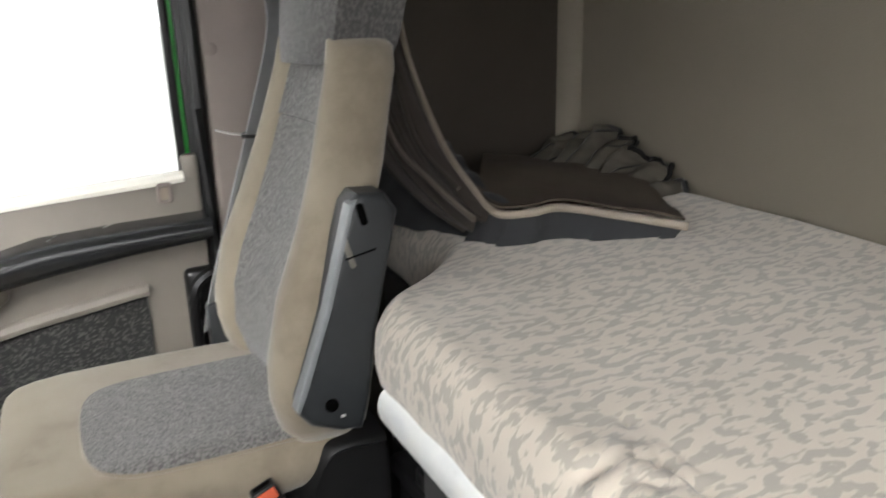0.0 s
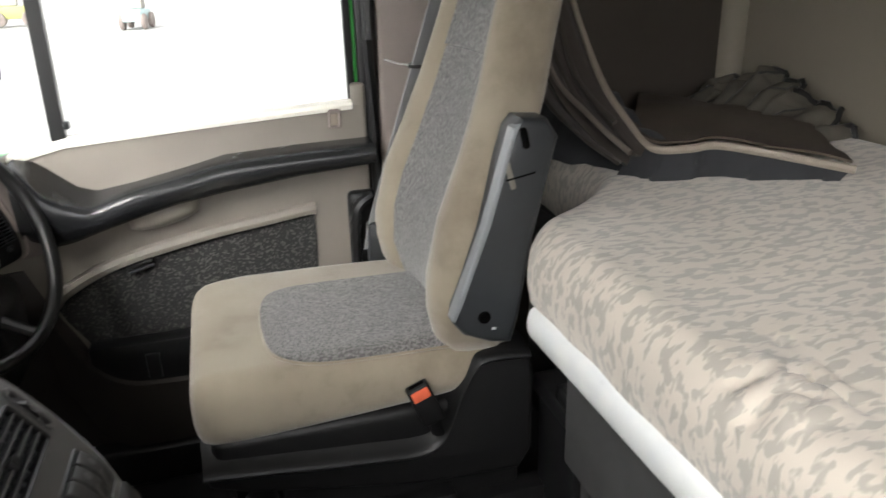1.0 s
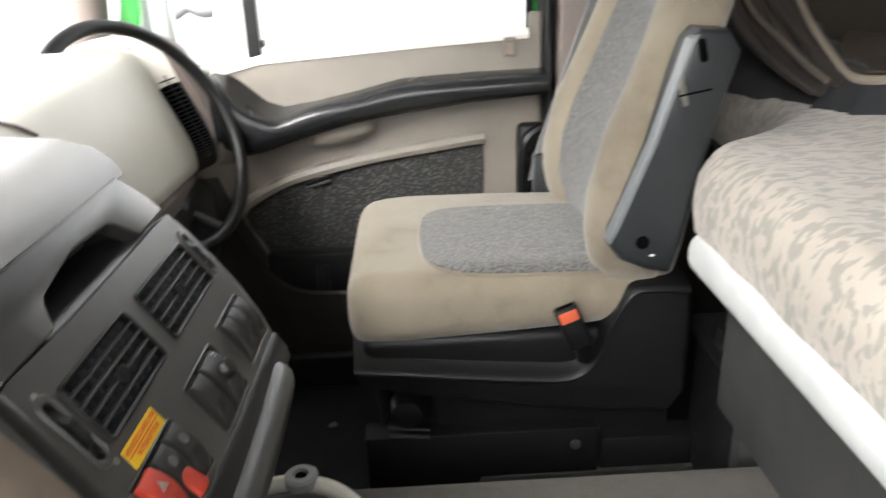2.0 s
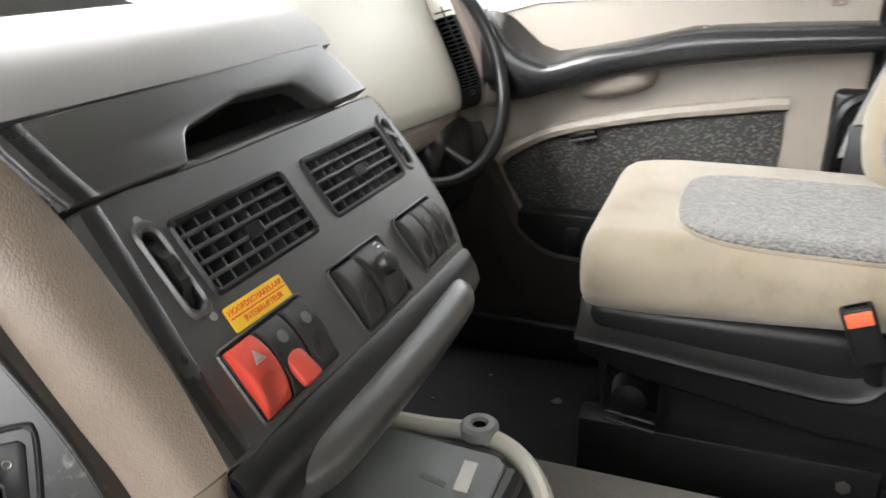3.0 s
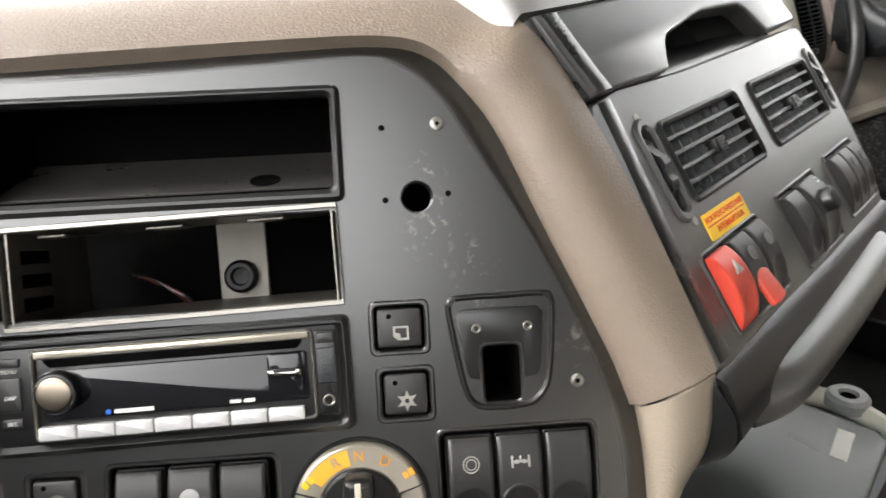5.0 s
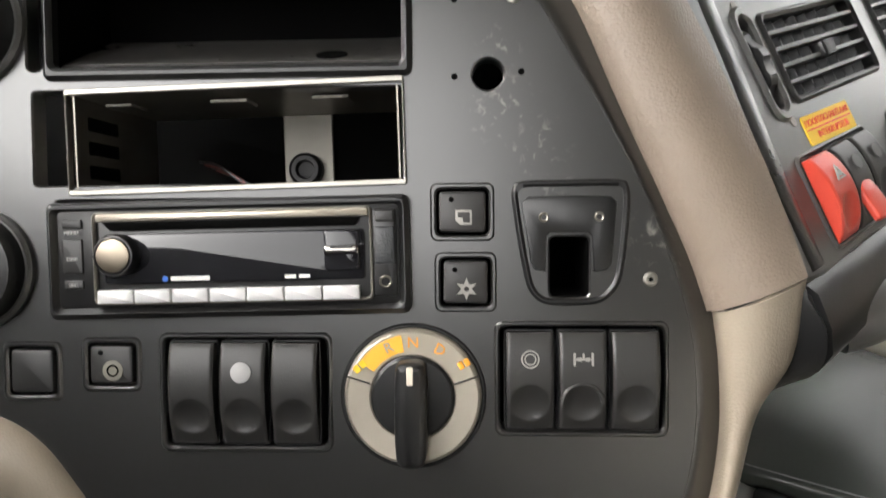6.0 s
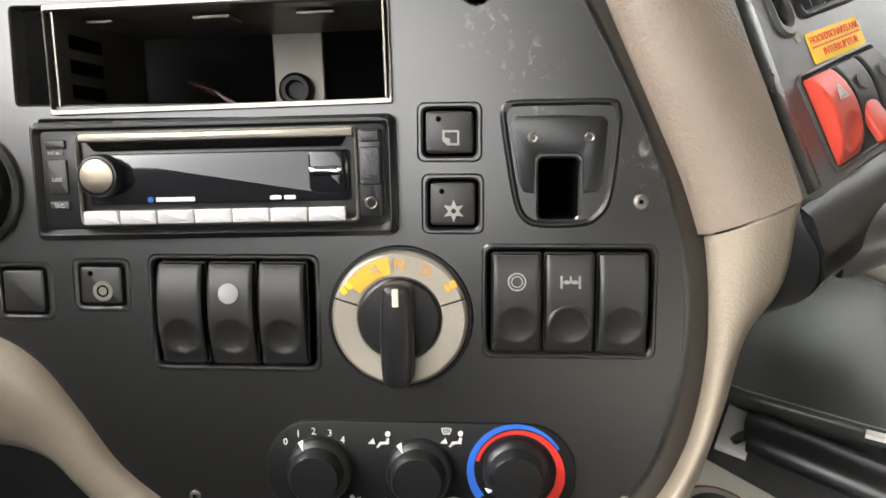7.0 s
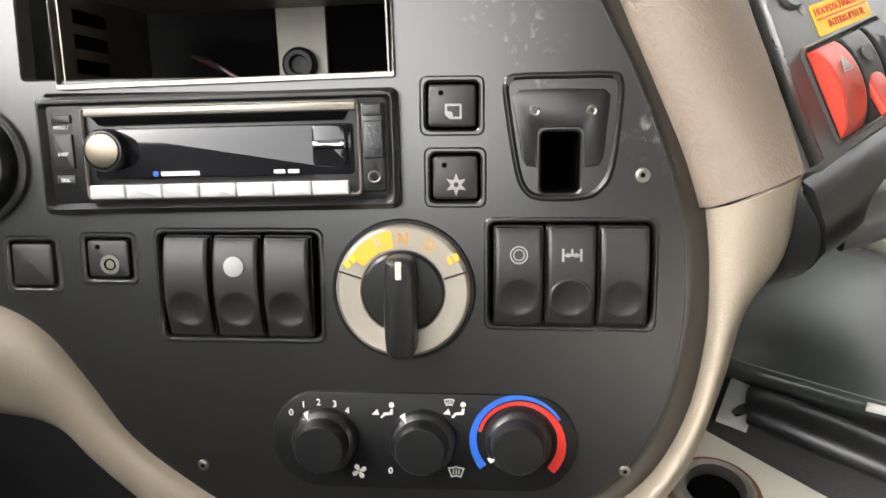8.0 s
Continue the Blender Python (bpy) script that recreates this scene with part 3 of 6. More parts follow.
# ---- bunk ----
bed = thing("bunk_bed", (0.4, -1.3, 0.36), "bunk mattress in a beige leaf-print sheet on a pale rail", "bed")
out = smooth_line([(X_LEFT + 0.01, -0.905), (0.3, -0.903), (0.90, -0.903)], 10) + smooth_line([(0.935, -0.907), (0.962, -0.925), (0.985, -0.955), (1.04, -1.03), (1.10, -1.095), (1.16, -1.118), (1.35, -1.135), (1.565, -1.15)], 5)
out = [(p[0], p[1]) for p in out]
base = out + [(1.565, -1.45), (1.565, -1.715), (0.9, -1.715), (X_LEFT + 0.01, -1.715)]


def bedtop(x, y):
    d = math.hypot(x - 0.499, y + 1.002)
    e = math.hypot((x - 0.422) / 1.25, y + 0.945)
    warp = 0.012 * noise.noise(Vector((x * 18, y * 18, 2)))
    lump = abs(noise.noise(Vector(((x + warp) * 21, (y - warp) * 27, 8)))) + 0.25 * abs(noise.noise(Vector((x * 40, y * 46, 3))))
    knot = -0.010 * math.exp(-(d / 0.009) ** 2) - 0.003 * math.exp(-(d / 0.03) ** 2)
    knot += (0.042 * (0.26 - lump)) * math.exp(-(e / 0.052) ** 4) - 0.005 * math.exp(-(e / 0.07) ** 2)
    wr = 0.004 * noise.noise(Vector((x * 7, y * 7, 0))) + 0.006 * noise.noise(Vector((x * 2.5, y * 3, 4)))
    return 0.748 + 0.04 * max(0.0, (-y - 1.0) / 0.72) + knot + wr


NX, NY = 400, 150


def front(x):
    if x <= 0.90:
        return -0.903
    for a, b in zip(out, out[1:]):
        if a[0] <= x <= b[0]:
            return a[1] + (b[1] - a[1]) * (x - a[0]) / max(1e-6, b[0] - a[0])
    return out[-1][1]


grid = []
for i in range(NX + 1):
    x = X_LEFT + 0.012 + (1.565 - X_LEFT - 0.012) * i / NX
    yf = front(x)
    row = [(x, yf + 0.0 + 0.006 * noise.noise(Vector((x * 9, 0, 2))), 0.628), (x, yf + 0.010 + 0.004 * noise.noise(Vector((x * 14, 3, 2))), 0.665), (x, yf + 0.009, 0.690), (x, yf + 0.006, 0.716)]
    for j in range(NY + 1):
        k = j / NY
        y = yf - 0.002 + (Y_BACK + 0.012 - yf + 0.002) * k
        z = bedtop(x, y)
        e = (yf - y)
        if e < 0.03:
            z -= 0.022 * (1 - e / 0.03) ** 2.0
        b = y - Y_BACK
        if b < 0.05:
            z -= 0.035 * (1 - b / 0.05) ** 2
        row.append((x, y, z))
    row.append((x, Y_BACK + 0.008, 0.63))
    grid.append(row)
part("mattress", sheet(grid, 0.01), SHEET, bed, "mattress in beige sheet with grey leaf print", angle=60)
knot = bmesh.new()
lathe([(0.001, 0.730), (0.005, 0.731), (0.006, 0.734), (0.004, 0.737), (0.001, 0.738)], 10, knot, 0.499, -1.002)
part("tuft", knot, material("dark_tuft_thread", (0.12, 0.10, 0.08), 0.9), bed, "sunken mattress tuft")
rail = bmesh.new()
sec = smooth_line([(-0.93, 0.632), (-0.905, 0.632), (-0.886, 0.622), (-0.880, 0.60), (-0.886, 0.575), (-0.905, 0.562), (-0.93, 0.562)], 3)
loft(rail, [[(x, p[0], p[1]) for p in sec] for x in (X_LEFT + 0.01, 0.2, 0.90, 0.918)])
part("rail", rail, RAILMETAL, bed, "pale blue-white painted bunk rail")
part("locker_board", box(X_LEFT + 0.01, 0.858, -0.955, -0.925, 0.362, 0.57, 0.003), BASEPANEL, bed, "dark scuffed locker board under the bunk")
part("locker_end", box(0.825, 0.855, -1.70, -0.956, 0.02, 0.56, 0.004), BASEPANEL, bed)
part("bunk_board", box(X_LEFT + 0.01, 1.565, -1.71, -1.16, 0.59, 0.628, 0.004), BASEPANEL, bed)
part("end_board", box(0.856, 1.56, -1.20, -1.16, 0.02, 0.588, 0.004), BASEPANEL, bed)

bx = thing("storage_box", (1.05, -1.06, 0.0), "black ribbed plastic box on the floor behind the seat", "box")
part("body", box(0.875, 1.04, -1.15, -0.957, 0.0, 0.385, 0.012, 3), PLASTIC_DARK, bx)
part("lid", box(0.866, 1.05, -1.155, -0.947, 0.387, 0.425, 0.01, 3), PLASTIC_DARK, bx)
part("handle", box(0.90, 0.95, -0.99, -0.95, 0.42, 0.455, 0.008, 2), PLASTIC_DARK, bx)

# ---- curtain and cloths on the bunk ----
cur = thing("bunk_curtain", (1.5, -1.0, 0.8), "grey-brown sleeper curtain with pale piping trailing on the bunk", "curtain")
LINING = material("slate_lining_cloth", (0.020, 0.021, 0.024), 0.85, other=(0.013, 0.0135, 0.015), scale=14, bump=0.25, bump_scale=700, sheen=0.1)
edge = smooth_line([(1.55, -1.20, 1.83), (1.53, -1.20, 1.50), (1.51, -1.20, 1.25), (1.457, -1.20, 1.087), (1.31, -1.20, 0.925), (1.18, -1.20, 0.85), (1.10, -1.20, 0.822), (1.06, -1.25, 0.824), (1.055, -1.31, 0.826), (0.985, -1.39, 0.815), (0.905, -1.477, 0.80)], 7)
rear = smooth_line([(1.54, -0.99, 1.83), (1.52, -0.99, 1.50), (1.47, -1.0, 1.25), (1.40, -1.02, 1.05), (1.30, -1.06, 0.90), (1.20, -1.10, 0.83), (1.11, -1.14, 0.79)], 7)
NU = 40
grid = []
for a, b in zip(edge[:43], rear[:43]):
    row = []
    for i in range(NU + 1):
        u = i / NU
        p = a.lerp(b, u)
        f = 0.016 * math.sin(u * 26 + p.z * 3) + 0.008 * math.sin(u * 47 + 2)
        row.append((p.x - f * 0.8, p.y + f * 0.5, p.z + 0.006 * math.sin(u * 15)))
    grid.append(row)
part("drape", sheet(grid, 0.003), CURTAIN, cur, "gathered grey-brown curtain", angle=70)
part("piping", tube([p + Vector((-0.012, 0.004, 0.002)) for p in edge], 0.0065, 8, flat=1.2), PIPING, cur, "pale piped hem")
edge2 = smooth_line([(1.47, -1.09, 1.80), (1.42, -1.10, 1.30), (1.385, -1.10, 1.15), (1.325, -1.10, 0.954), (1.20, -1.13, 0.87), (1.085, -1.15, 0.825)], 7)
part("piping", tube([p + Vector((-0.02, 0.012, 0)) for p in edge2], 0.0045, 8, flat=1.3), material("faded_piping", (0.13, 0.11, 0.09), 0.85, scale=60), cur, "faded piped hem")
edge3 = smooth_line([(1.50, -1.15, 1.80), (1.47, -1.15, 1.25), (1.41, -1.15, 1.07), (1.31, -1.15, 0.93), (1.18, -1.17, 0.86)], 7)
part("piping", tube([p + Vector((-0.018, 0.010, 0)) for p in edge3], 0.005, 8, flat=1.3), CURTAIN, cur, "dark curtain fold")
# the part that lies over the bunk behind the hem
grid = []
for i in range(29):
    u = i / 28
    p = edge[int(36 + (len(edge) - 37) * u)]
    row = []
    for j in range(15):
        v = j / 14
        q = Vector((1.56 - 0.33 * u, -1.45 - 0.22 * u, 0.80))
        pt = p.lerp(q, v)
        z = max(bedtop(pt.x, pt.y) + 0.006, pt.z * (1 - v) ** 2 + (1 - (1 - v) ** 2) * (bedtop(pt.x, pt.y) + 0.016)) + 0.012 + 0.010 * noise.noise(Vector((pt.x * 9, pt.y * 9, 1)))
        z += 0.055 * math.sin(math.pi * min(1.0, v * 0.72)) ** 1.5 * (1 - u) ** 0.5
        row.append((pt.x, pt.y, z))
    grid.append(row)
part("trail", sheet(grid, 0.004), material("brown_trailing_cloth", (0.060, 0.045, 0.031), 0.95, other=(0.04, 0.03, 0.02), scale=14, bump=0.3, bump_scale=900), cur, "curtain cloth lying on the bunk", angle=70)
# folds that hang from the hem down to the sheet
grid = []
for i in range(33):
    u = i / 32
    p = edge[int(38 + (len(edge) - 39) * u)]
    row = []
    for j in range(7):
        v = j / 6
        zb = bedtop(p.x, p.y) + 0.004
        f = 0.012 * math.sin(u * 26 + v) * v + 0.008 * math.sin(u * 61) * v
        row.append((p.x - 0.02 * v * math.sin(u * 3) + 0.3 * f, p.y + 0.012 * v * 2.0 + f, p.z * (1 - v) + zb * v))
    grid.append(row)
part("valance", sheet(grid, 0.003), LINING, cur, "slate lining of the hem", angle=70)
lin = []
for i in range(25):
    u = i / 24
    x0, y0 = 1.10 + 0.45 * u, -1.215 + 0.16 * u ** 0.6
    row = []
    for j in range(13):
        v = j / 12
        x, y = x0 + 0.02 * v, y0 - (0.06 + 0.20 * u) * v
        row.append((x, y, bedtop(x, y) + 0.004 + (0.05 + 0.10 * u) * math.sin(math.pi * 0.6 * v) + 0.012 * noise.noise(Vector((x * 16, y * 16, 5))) + 0.006 * math.sin(u * 30 + v * 5) * v))
    lin.append(row)
part("lining", sheet(lin, 0.004), LINING, cur, "dark slate lining bunched behind the seat", angle=70)

heap = thing("net_heap", (1.3, -1.6, 0.79), "crumpled grey pleated cloth with black ruffled edge on the bunk", "cloth")
grid = []
for i in range(81):
    u = i / 80
    row = []
    for j in range(21):
        v = j / 20
        x = 1.555 - 0.455 * u + 0.012 * noise.noise(Vector((u * 9, v * 4, 3)))
        y = -1.50 - 0.17 * v + 0.02 * noise.noise(Vector((u * 8, v * 3, 7)))
        env = (math.sin(math.pi * min(1, u * 0.88 + 0.10)) ** 0.8) * (0.75 + 0.35 * noise.noise(Vector((u * 6, 1, 0))))
        z = 0.782 + 0.135 * max(0.0, env) * math.sin(v * math.pi * 0.56)
        f = math.sin(u * 52 + 2.5 * v + 4 * noise.noise(Vector((u * 5, v * 2, 1))))
        z += 0.012 * f * v + 0.012 * v * noise.noise(Vector((u * 22, v * 6, 9)))
        y += 0.016 * math.sin(u * 52 + 1.2 + 3 * v) * v
        row.append((x, y, z))
    grid.append(row)
part("cloth", sheet(grid, 0.003), material("grey_pleated_cloth", (0.075, 0.067, 0.052), 0.8, other=(0.02, 0.018, 0.015), scale=18), heap, angle=70)
ruf = [Vector(g[20]) + Vector((0, 0.004 * math.sin(k * 2.1), 0.005 * math.sin(k * 1.3))) for k, g in enumerate(grid)]
part("ruffle", tube(ruf, 0.007, 6), PLASTIC_DARK, heap, "black ruffled edge")
ruf = [g[0] for g in grid[34:78]]
part("ruffle", tube(ruf, 0.006, 6), PLASTIC_DARK, heap, "black ruffled edge")
for k in range(6):
    i = 8 + 12 * k
    part("ribbon", tube([grid[min(80, i + j // 3)][j] for j in range(5, 20, 2)], 0.003, 5), PLASTIC_DARK, heap)

# ---- driver's seat ----
seat = thing("driver_seat", (1.2, -0.6, 0.0), "beige velour driver's seat with grey fleck centre, black base", "seat")
cush = bmesh.new()
loops = []


def cushion_loop(y, x0, x1, z0, z1, n=9, dome=0.0, r=0.045):
    """A rounded cross-section at one y."""
    pts = []
    for p in rrect((x0 + x1) / 2, (z0 + z1) / 2, x1 - x0, z1 - z0, r, n):
        k = (p[0] - (x0 + x1) / 2) / ((x1 - x0) / 2)
        d = dome * (1 - k * k) if p[1] > (z0 + z1) / 2 else 0
        pts.append((p[0], y, p[1] + d))
    return pts


for y, x0, x1, z0, z1, rr in ((-0.337, 1.06, 1.39, 0.445, 0.485, 0.018), (-0.339, 1.035, 1.415, 0.43, 0.503, 0.03), (-0.343, 1.018, 1.432, 0.42, 0.516, 0.04), (-0.352, 1.002, 1.45, 0.412, 0.528, 0.045), (-0.37, 0.992, 1.462, 0.408, 0.5375, 0.05), (-0.40, 0.987, 1.467, 0.409, 0.542, 0.052), (-0.45, 0.985, 1.47, 0.412, 0.544, 0.05), (-0.60, 0.985, 1.475, 0.42, 0.541, 0.05), (-0.75, 0.985, 1.475, 0.43, 0.537, 0.05), (-0.85, 0.99, 1.47, 0.44, 0.53, 0.045)):
    loops.append(cushion_loop(y, x0, x1, z0, z1, dome=-0.004, r=rr))
loft(cush, loops)
part("cushion", cush, VELOUR, seat, "worn beige velour seat cushion", angle=60)
# grey centre cloth: a tongue that rounds towards the front edge

def cushion_top(x, y):
    """Height of the cushion's upper face, with its rounded near edge."""
    z = 0.544 + 0.0175 * min(0.0, y + 0.45)
    k = (x - 1.23) / 0.245
    z -= 0.004 * (1 - k * k)
    e = x - 0.985
    return z - (0.05 - math.sqrt(max(0.0, 0.05 ** 2 - (0.05 - e) ** 2)) if e < 0.05 else 0.0)


grid = []
for i in range(31):
    y = -0.468 - 0.39 * (i / 30) ** 1.6
    spread = 1 - (1 - (i / 30) ** 0.8) ** 6
    x0, x1 = 1.158 - 0.150 * spread, 1.172 + 0.160 * spread
    grid.append([(x, y, cushion_top(x, y) + 0.003) for x in [x0 + (x1 - x0) * j / 24 for j in range(25)]])
part("cushion_centre", sheet(grid[::-1], 0.006), GREYFABRIC, seat, "grey fleck cloth seat centre", angle=60)
welt = [g[0] for g in grid[::-1]] + grid[0][1:-1] + [g[-1] for g in grid]
part("centre_piping", tube([(x, y, z - 0.001) for x, y, z in welt], 0.0035, 6), VELOUR, seat, "beige piping round the seat centre")
# backrest: sections from the seat upwards; y of the front face, half widths, thickness
BX = 1.235


def ramp(z, table):
    for (a, p), (b, q) in zip(table, table[1:]):
        if z <= b:
            return p + (q - p) * max(0.0, (z - a) / (b - a))
    return table[-1][1]


def back_front(z):
    """How far forward the bolsters reach at a height."""
    return ramp(z, ((0.50, -0.775), (0.55, -0.752), (0.60, -0.742), (0.67, -0.745), (0.74, -0.765), (0.84, -0.808), (0.94, -0.846), (1.10, -0.895), (1.20, -0.910), (1.45, -0.93)))


def back_rear(z):
    return ramp(z, ((0.50, -0.90), (0.70, -0.925), (0.92, -0.945), (1.10, -0.985), (1.45, -1.03)))


bk = bmesh.new()
loops = []
for z, hw in ((0.50, 0.20), (0.515, 0.222), (0.56, 0.235), (0.65, 0.243), (0.75, 0.240), (0.85, 0.228), (0.95, 0.208), (1.05, 0.186), (1.11, 0.172), (1.13, 0.15)):
    y0, y1 = back_rear(z), back_front(z) - 0.045
    loops.append([(BX + p[0], p[1], z) for p in rrect(0, (y0 + y1) / 2, 2 * hw, y1 - y0, 0.03, 5)])
loft(bk, loops)
part("back_shell", bk, VELOUR, seat, "beige velour seat back", angle=60)


def bolster(sgn):
    loops = []
    for z, off, r in ((0.505, 0.195, 0.030), (0.55, 0.212, 0.040), (0.60, 0.214, 0.045), (0.65, 0.212, 0.047), (0.75, 0.206, 0.046), (0.85, 0.192, 0.042), (0.95, 0.172, 0.039), (1.03, 0.154, 0.036), (1.09, 0.144, 0.034), (1.125, 0.138, 0.026), (1.14, 0.135, 0.008)):
        y1 = back_front(z)
        y0 = y1 - 0.095 - 0.6 * r
        taper = min(1.0, max(0.12, (1.15 - z) / 0.07)) ** 0.7
        inn = taper * (off - ramp(z, ((0.50, 0.125), (0.60, 0.136), (0.84, 0.132), (1.0, 0.126), (1.15, 0.122))))
        loops.append([(BX + sgn * (off + (r if math.cos(a) > 0 else max(inn, r)) * max(-1, min(1, 1.15 * math.cos(a)))), (y0 + y1) / 2 + (y1 - y0) / 2 * math.sin(a), z) for a in [2 * math.pi * k / 18 for k in range(18)]])
    bm = bmesh.new()
    loft(bm, loops)
    return bm


part("bolster", bolster(-1), VELOUR, seat, "beige velour side bolster", angle=60)
part("bolster", bolster(1), VELOUR, seat, "beige velour side bolster", angle=60)


def centre_panel(rows, out0, out1, depth):
    bm = bmesh.new()
    ks = (-1, -0.8, -0.6, -0.3, 0, 0.3, 0.6, 0.8, 1)
    loft(bm, [[(BX + hw * k, back_front(z) + out0 + out1 * k * k, z) for k in ks] + [(BX + hw, back_front(z) - depth, z), (BX - hw, back_front(z) - depth, z)] for z, hw in rows])
    return bm


part("back_centre", centre_panel(((0.53, 0.132), (0.60, 0.142), (0.68, 0.142), (0.75, 0.140), (0.84, 0.138), (0.94, 0.134), (0.995, 0.131), (1.0, 0.131)), -0.036, 0.012, 0.09), GREYFABRIC, seat, "grey fleck cloth back centre", angle=60)
part("back_upper", centre_panel(((1.003, 0.131), (1.07, 0.128), (1.125, 0.126)), -0.032, 0.012, 0.09), GREYFABRIC, seat, "grey fleck cloth shoulder panel", angle=60)
part("headrest", centre_panel(((1.10, 0.112), (1.118, 0.130), (1.14, 0.145), (1.20, 0.158), (1.32, 0.158), (1.40, 0.145), (1.44, 0.12)), 0.022, -0.03, 0.12), HEADSHADED, seat, "grey fleck cloth headrest, shading put into its colour", angle=60)
# folded-up armrest on the inner side
ar = [(-0.945, 0.895), (-0.925, 0.925), (-0.882, 0.928), (-0.868, 0.912), (-0.82, 0.76), (-0.768, 0.625), (-0.766, 0.60), (-0.785, 0.575), (-0.83, 0.555), (-0.868, 0.548), (-0.882, 0.60), (-0.905, 0.73)]
arm_l = part("armrest", slab(ar, 0.0, 0.055, 0.012, 3), PLASTIC_GREY, seat, "dark slate folded armrest", matrix=yzm(1.005))
part("edge_strip", slab([(-0.878, 0.905), (-0.885, 0.92), (-0.872, 0.915), (-0.826, 0.762), (-0.775, 0.63), (-0.768, 0.61), (-0.774, 0.604), (-0.787, 0.632), (-0.836, 0.762)], 0.0, 0.0245, 0.003), material("pale_slate_plastic", (0.19, 0.20, 0.21), 0.35, wear=(0.34, 0.34, 0.34), wear_scale=30), arm_l, "pale worn armrest edge", matrix=yzm(0.971) @ Matrix.Translation((0.006, 0, 0)))
part("latch_slot", slab(rrect(0, 0, 0.012, 0.034, 0.005), 0.0, 0.003, 0.001), VOID, arm_l, matrix=yzm(0.9495) @ Matrix.Translation((-0.885, 0.898, 0)) @ Matrix.Rotation(radians(-14), 4, "Z"))
part("latch", slab(rrect(0, 0, 0.010, 0.05, 0.004), 0.0, 0.004, 0.002), SLEEVE, arm_l, matrix=yzm(0.953) @ Matrix.Translation((-0.862, 0.842, 0)) @ Matrix.Rotation(radians(-16), 4, "Z"))
part("seam_line", slab(rrect(0, 0, 0.05, 0.003, 0.001), 0.0, 0.001, 0.0004), VOID, arm_l, matrix=yzm(0.9495) @ Matrix.Translation((-0.88, 0.838, 0)) @ Matrix.Rotation(radians(-10), 4, "Z"))
part("pivot", slab(circle(0, 0, 0.011, 16), 0.0, 0.004, 0.002), VOID, arm_l, matrix=yzm(0.9495) @ Matrix.Translation((-0.818, 0.606, 0)))
part("mark", slab(rrect(0, 0, 0.008, 0.004, 0.001), 0.0, 0.001, 0.0004), WHITE, arm_l, matrix=yzm(0.9495) @ Matrix.Translation((-0.835, 0.583, 0)))
# black base: side cheek with a swoop, pan, suspension, rails
shelf_in = smooth_line([(-0.345, 0.425), (-0.45, 0.423), (-0.55, 0.42), (-0.64, 0.416), (-0.69, 0.411), (-0.727, 0.407), (-0.757, 0.438), (-0.772, 0.49), (-0.79, 0.516), (-0.84, 0.523), (-0.915, 0.52)], 4)
shelf_out = smooth_line([(-0.345, 0.384), (-0.44, 0.374), (-0.55, 0.361), (-0.65, 0.351), (-0.702, 0.347), (-0.738, 0.356), (-0.762, 0.385), (-0.787, 0.450), (-0.815, 0.502), (-0.845, 0.513), (-0.915, 0.508)], 4)
bm = bmesh.new()
loops = []
for p, q in zip(shelf_in, shelf_out):
    m = p.lerp(q, 0.6)
    loops.append([(1.05, p.x, p.y), (1.022, p.x, p.y), (1.006, m.x, m.y), (0.986, q.x + (p.x - q.x) * 0.1, q.y + 0.004), (0.977, q.x, q.y), (0.975, q.x, q.y - 0.006), (0.980, q.x, q.y - 0.012), (1.05, q.x, q.y - 0.014)])
loft(bm, loops)
part("side_shelf", bm, SEATBLACK, seat, "black shelf that sweeps up to the seat back", angle=50)
part("side_cheek", slab([(q.x, q.y - 0.006) for q in shelf_out] + [(-0.925, 0.47), (-0.925, 0.30), (-0.90, 0.26), (-0.70, 0.272), (-0.42, 0.325), (-0.352, 0.35)], 0.0, 0.042, 0.008, 3), SEATBLACK, seat, "matt black seat cheek", matrix=yzm(1.03))
part("pan", box(1.0, 1.46, -0.90, -0.36, 0.345, 0.43, 0.02, 3), SEATBLACK, seat)
part("suspension", box(1.03, 1.44, -0.92, -0.47, 0.17, 0.345, 0.02, 3), SEATBLACK, seat, "black suspension bellows")
part("knob", lathe([(0.002, 0.0), (0.026, 0.004), (0.030, 0.012), (0.026, 0.05), (0.004, 0.056)], 18), PLASTIC_DARK, seat, "dark adjusting knob", matrix=Matrix.Translation((1.03, -0.43, 0.285)) @ Matrix.Rotation(radians(-90), 4, "Y"))
for k in range(2):
    part("lever", tube([(0.995, -0.395, 0.252 - 0.016 * k), (0.99, -0.47, 0.246 - 0.016 * k)], 0.003, 8), PLASTIC_GREY, seat, "thin metal lever")
part("lever_arm", tube([(1.0, -0.385, 0.335), (0.998, -0.39, 0.26)], 0.006, 8), PLASTIC_DARK, seat)
part("rail", box(0.995, 1.05, -0.78, -0.352, 0.0, 0.228, 0.006, 2), SEATBLACK, seat, "black steel seat rail box")
part("rail", box(1.38, 1.44, -0.93, -0.37, 0.0, 0.225, 0.006, 2), SEATBLACK, seat, "black steel seat rail box")
part("rail_step", box(1.0, 1.05, -1.0, -0.784, 0.0, 0.198, 0.006, 2), SEATBLACK, seat, "black end of the seat rail")
part("foot_rail", box(0.99, 1.05, -1.0, -0.56, 0.0, 0.132, 0.004, 2), BASEPANEL, seat, "dark rail foot")
part("bolt", lathe([(0.002, 0.0), (0.010, 0.001), (0.010, 0.006), (0.003, 0.008)], 6), STEEL, seat, "steel bolt head", matrix=Matrix.Translation((0.995, -0.735, 0.195)) @ Matrix.Rotation(radians(-90), 4, "Y"))

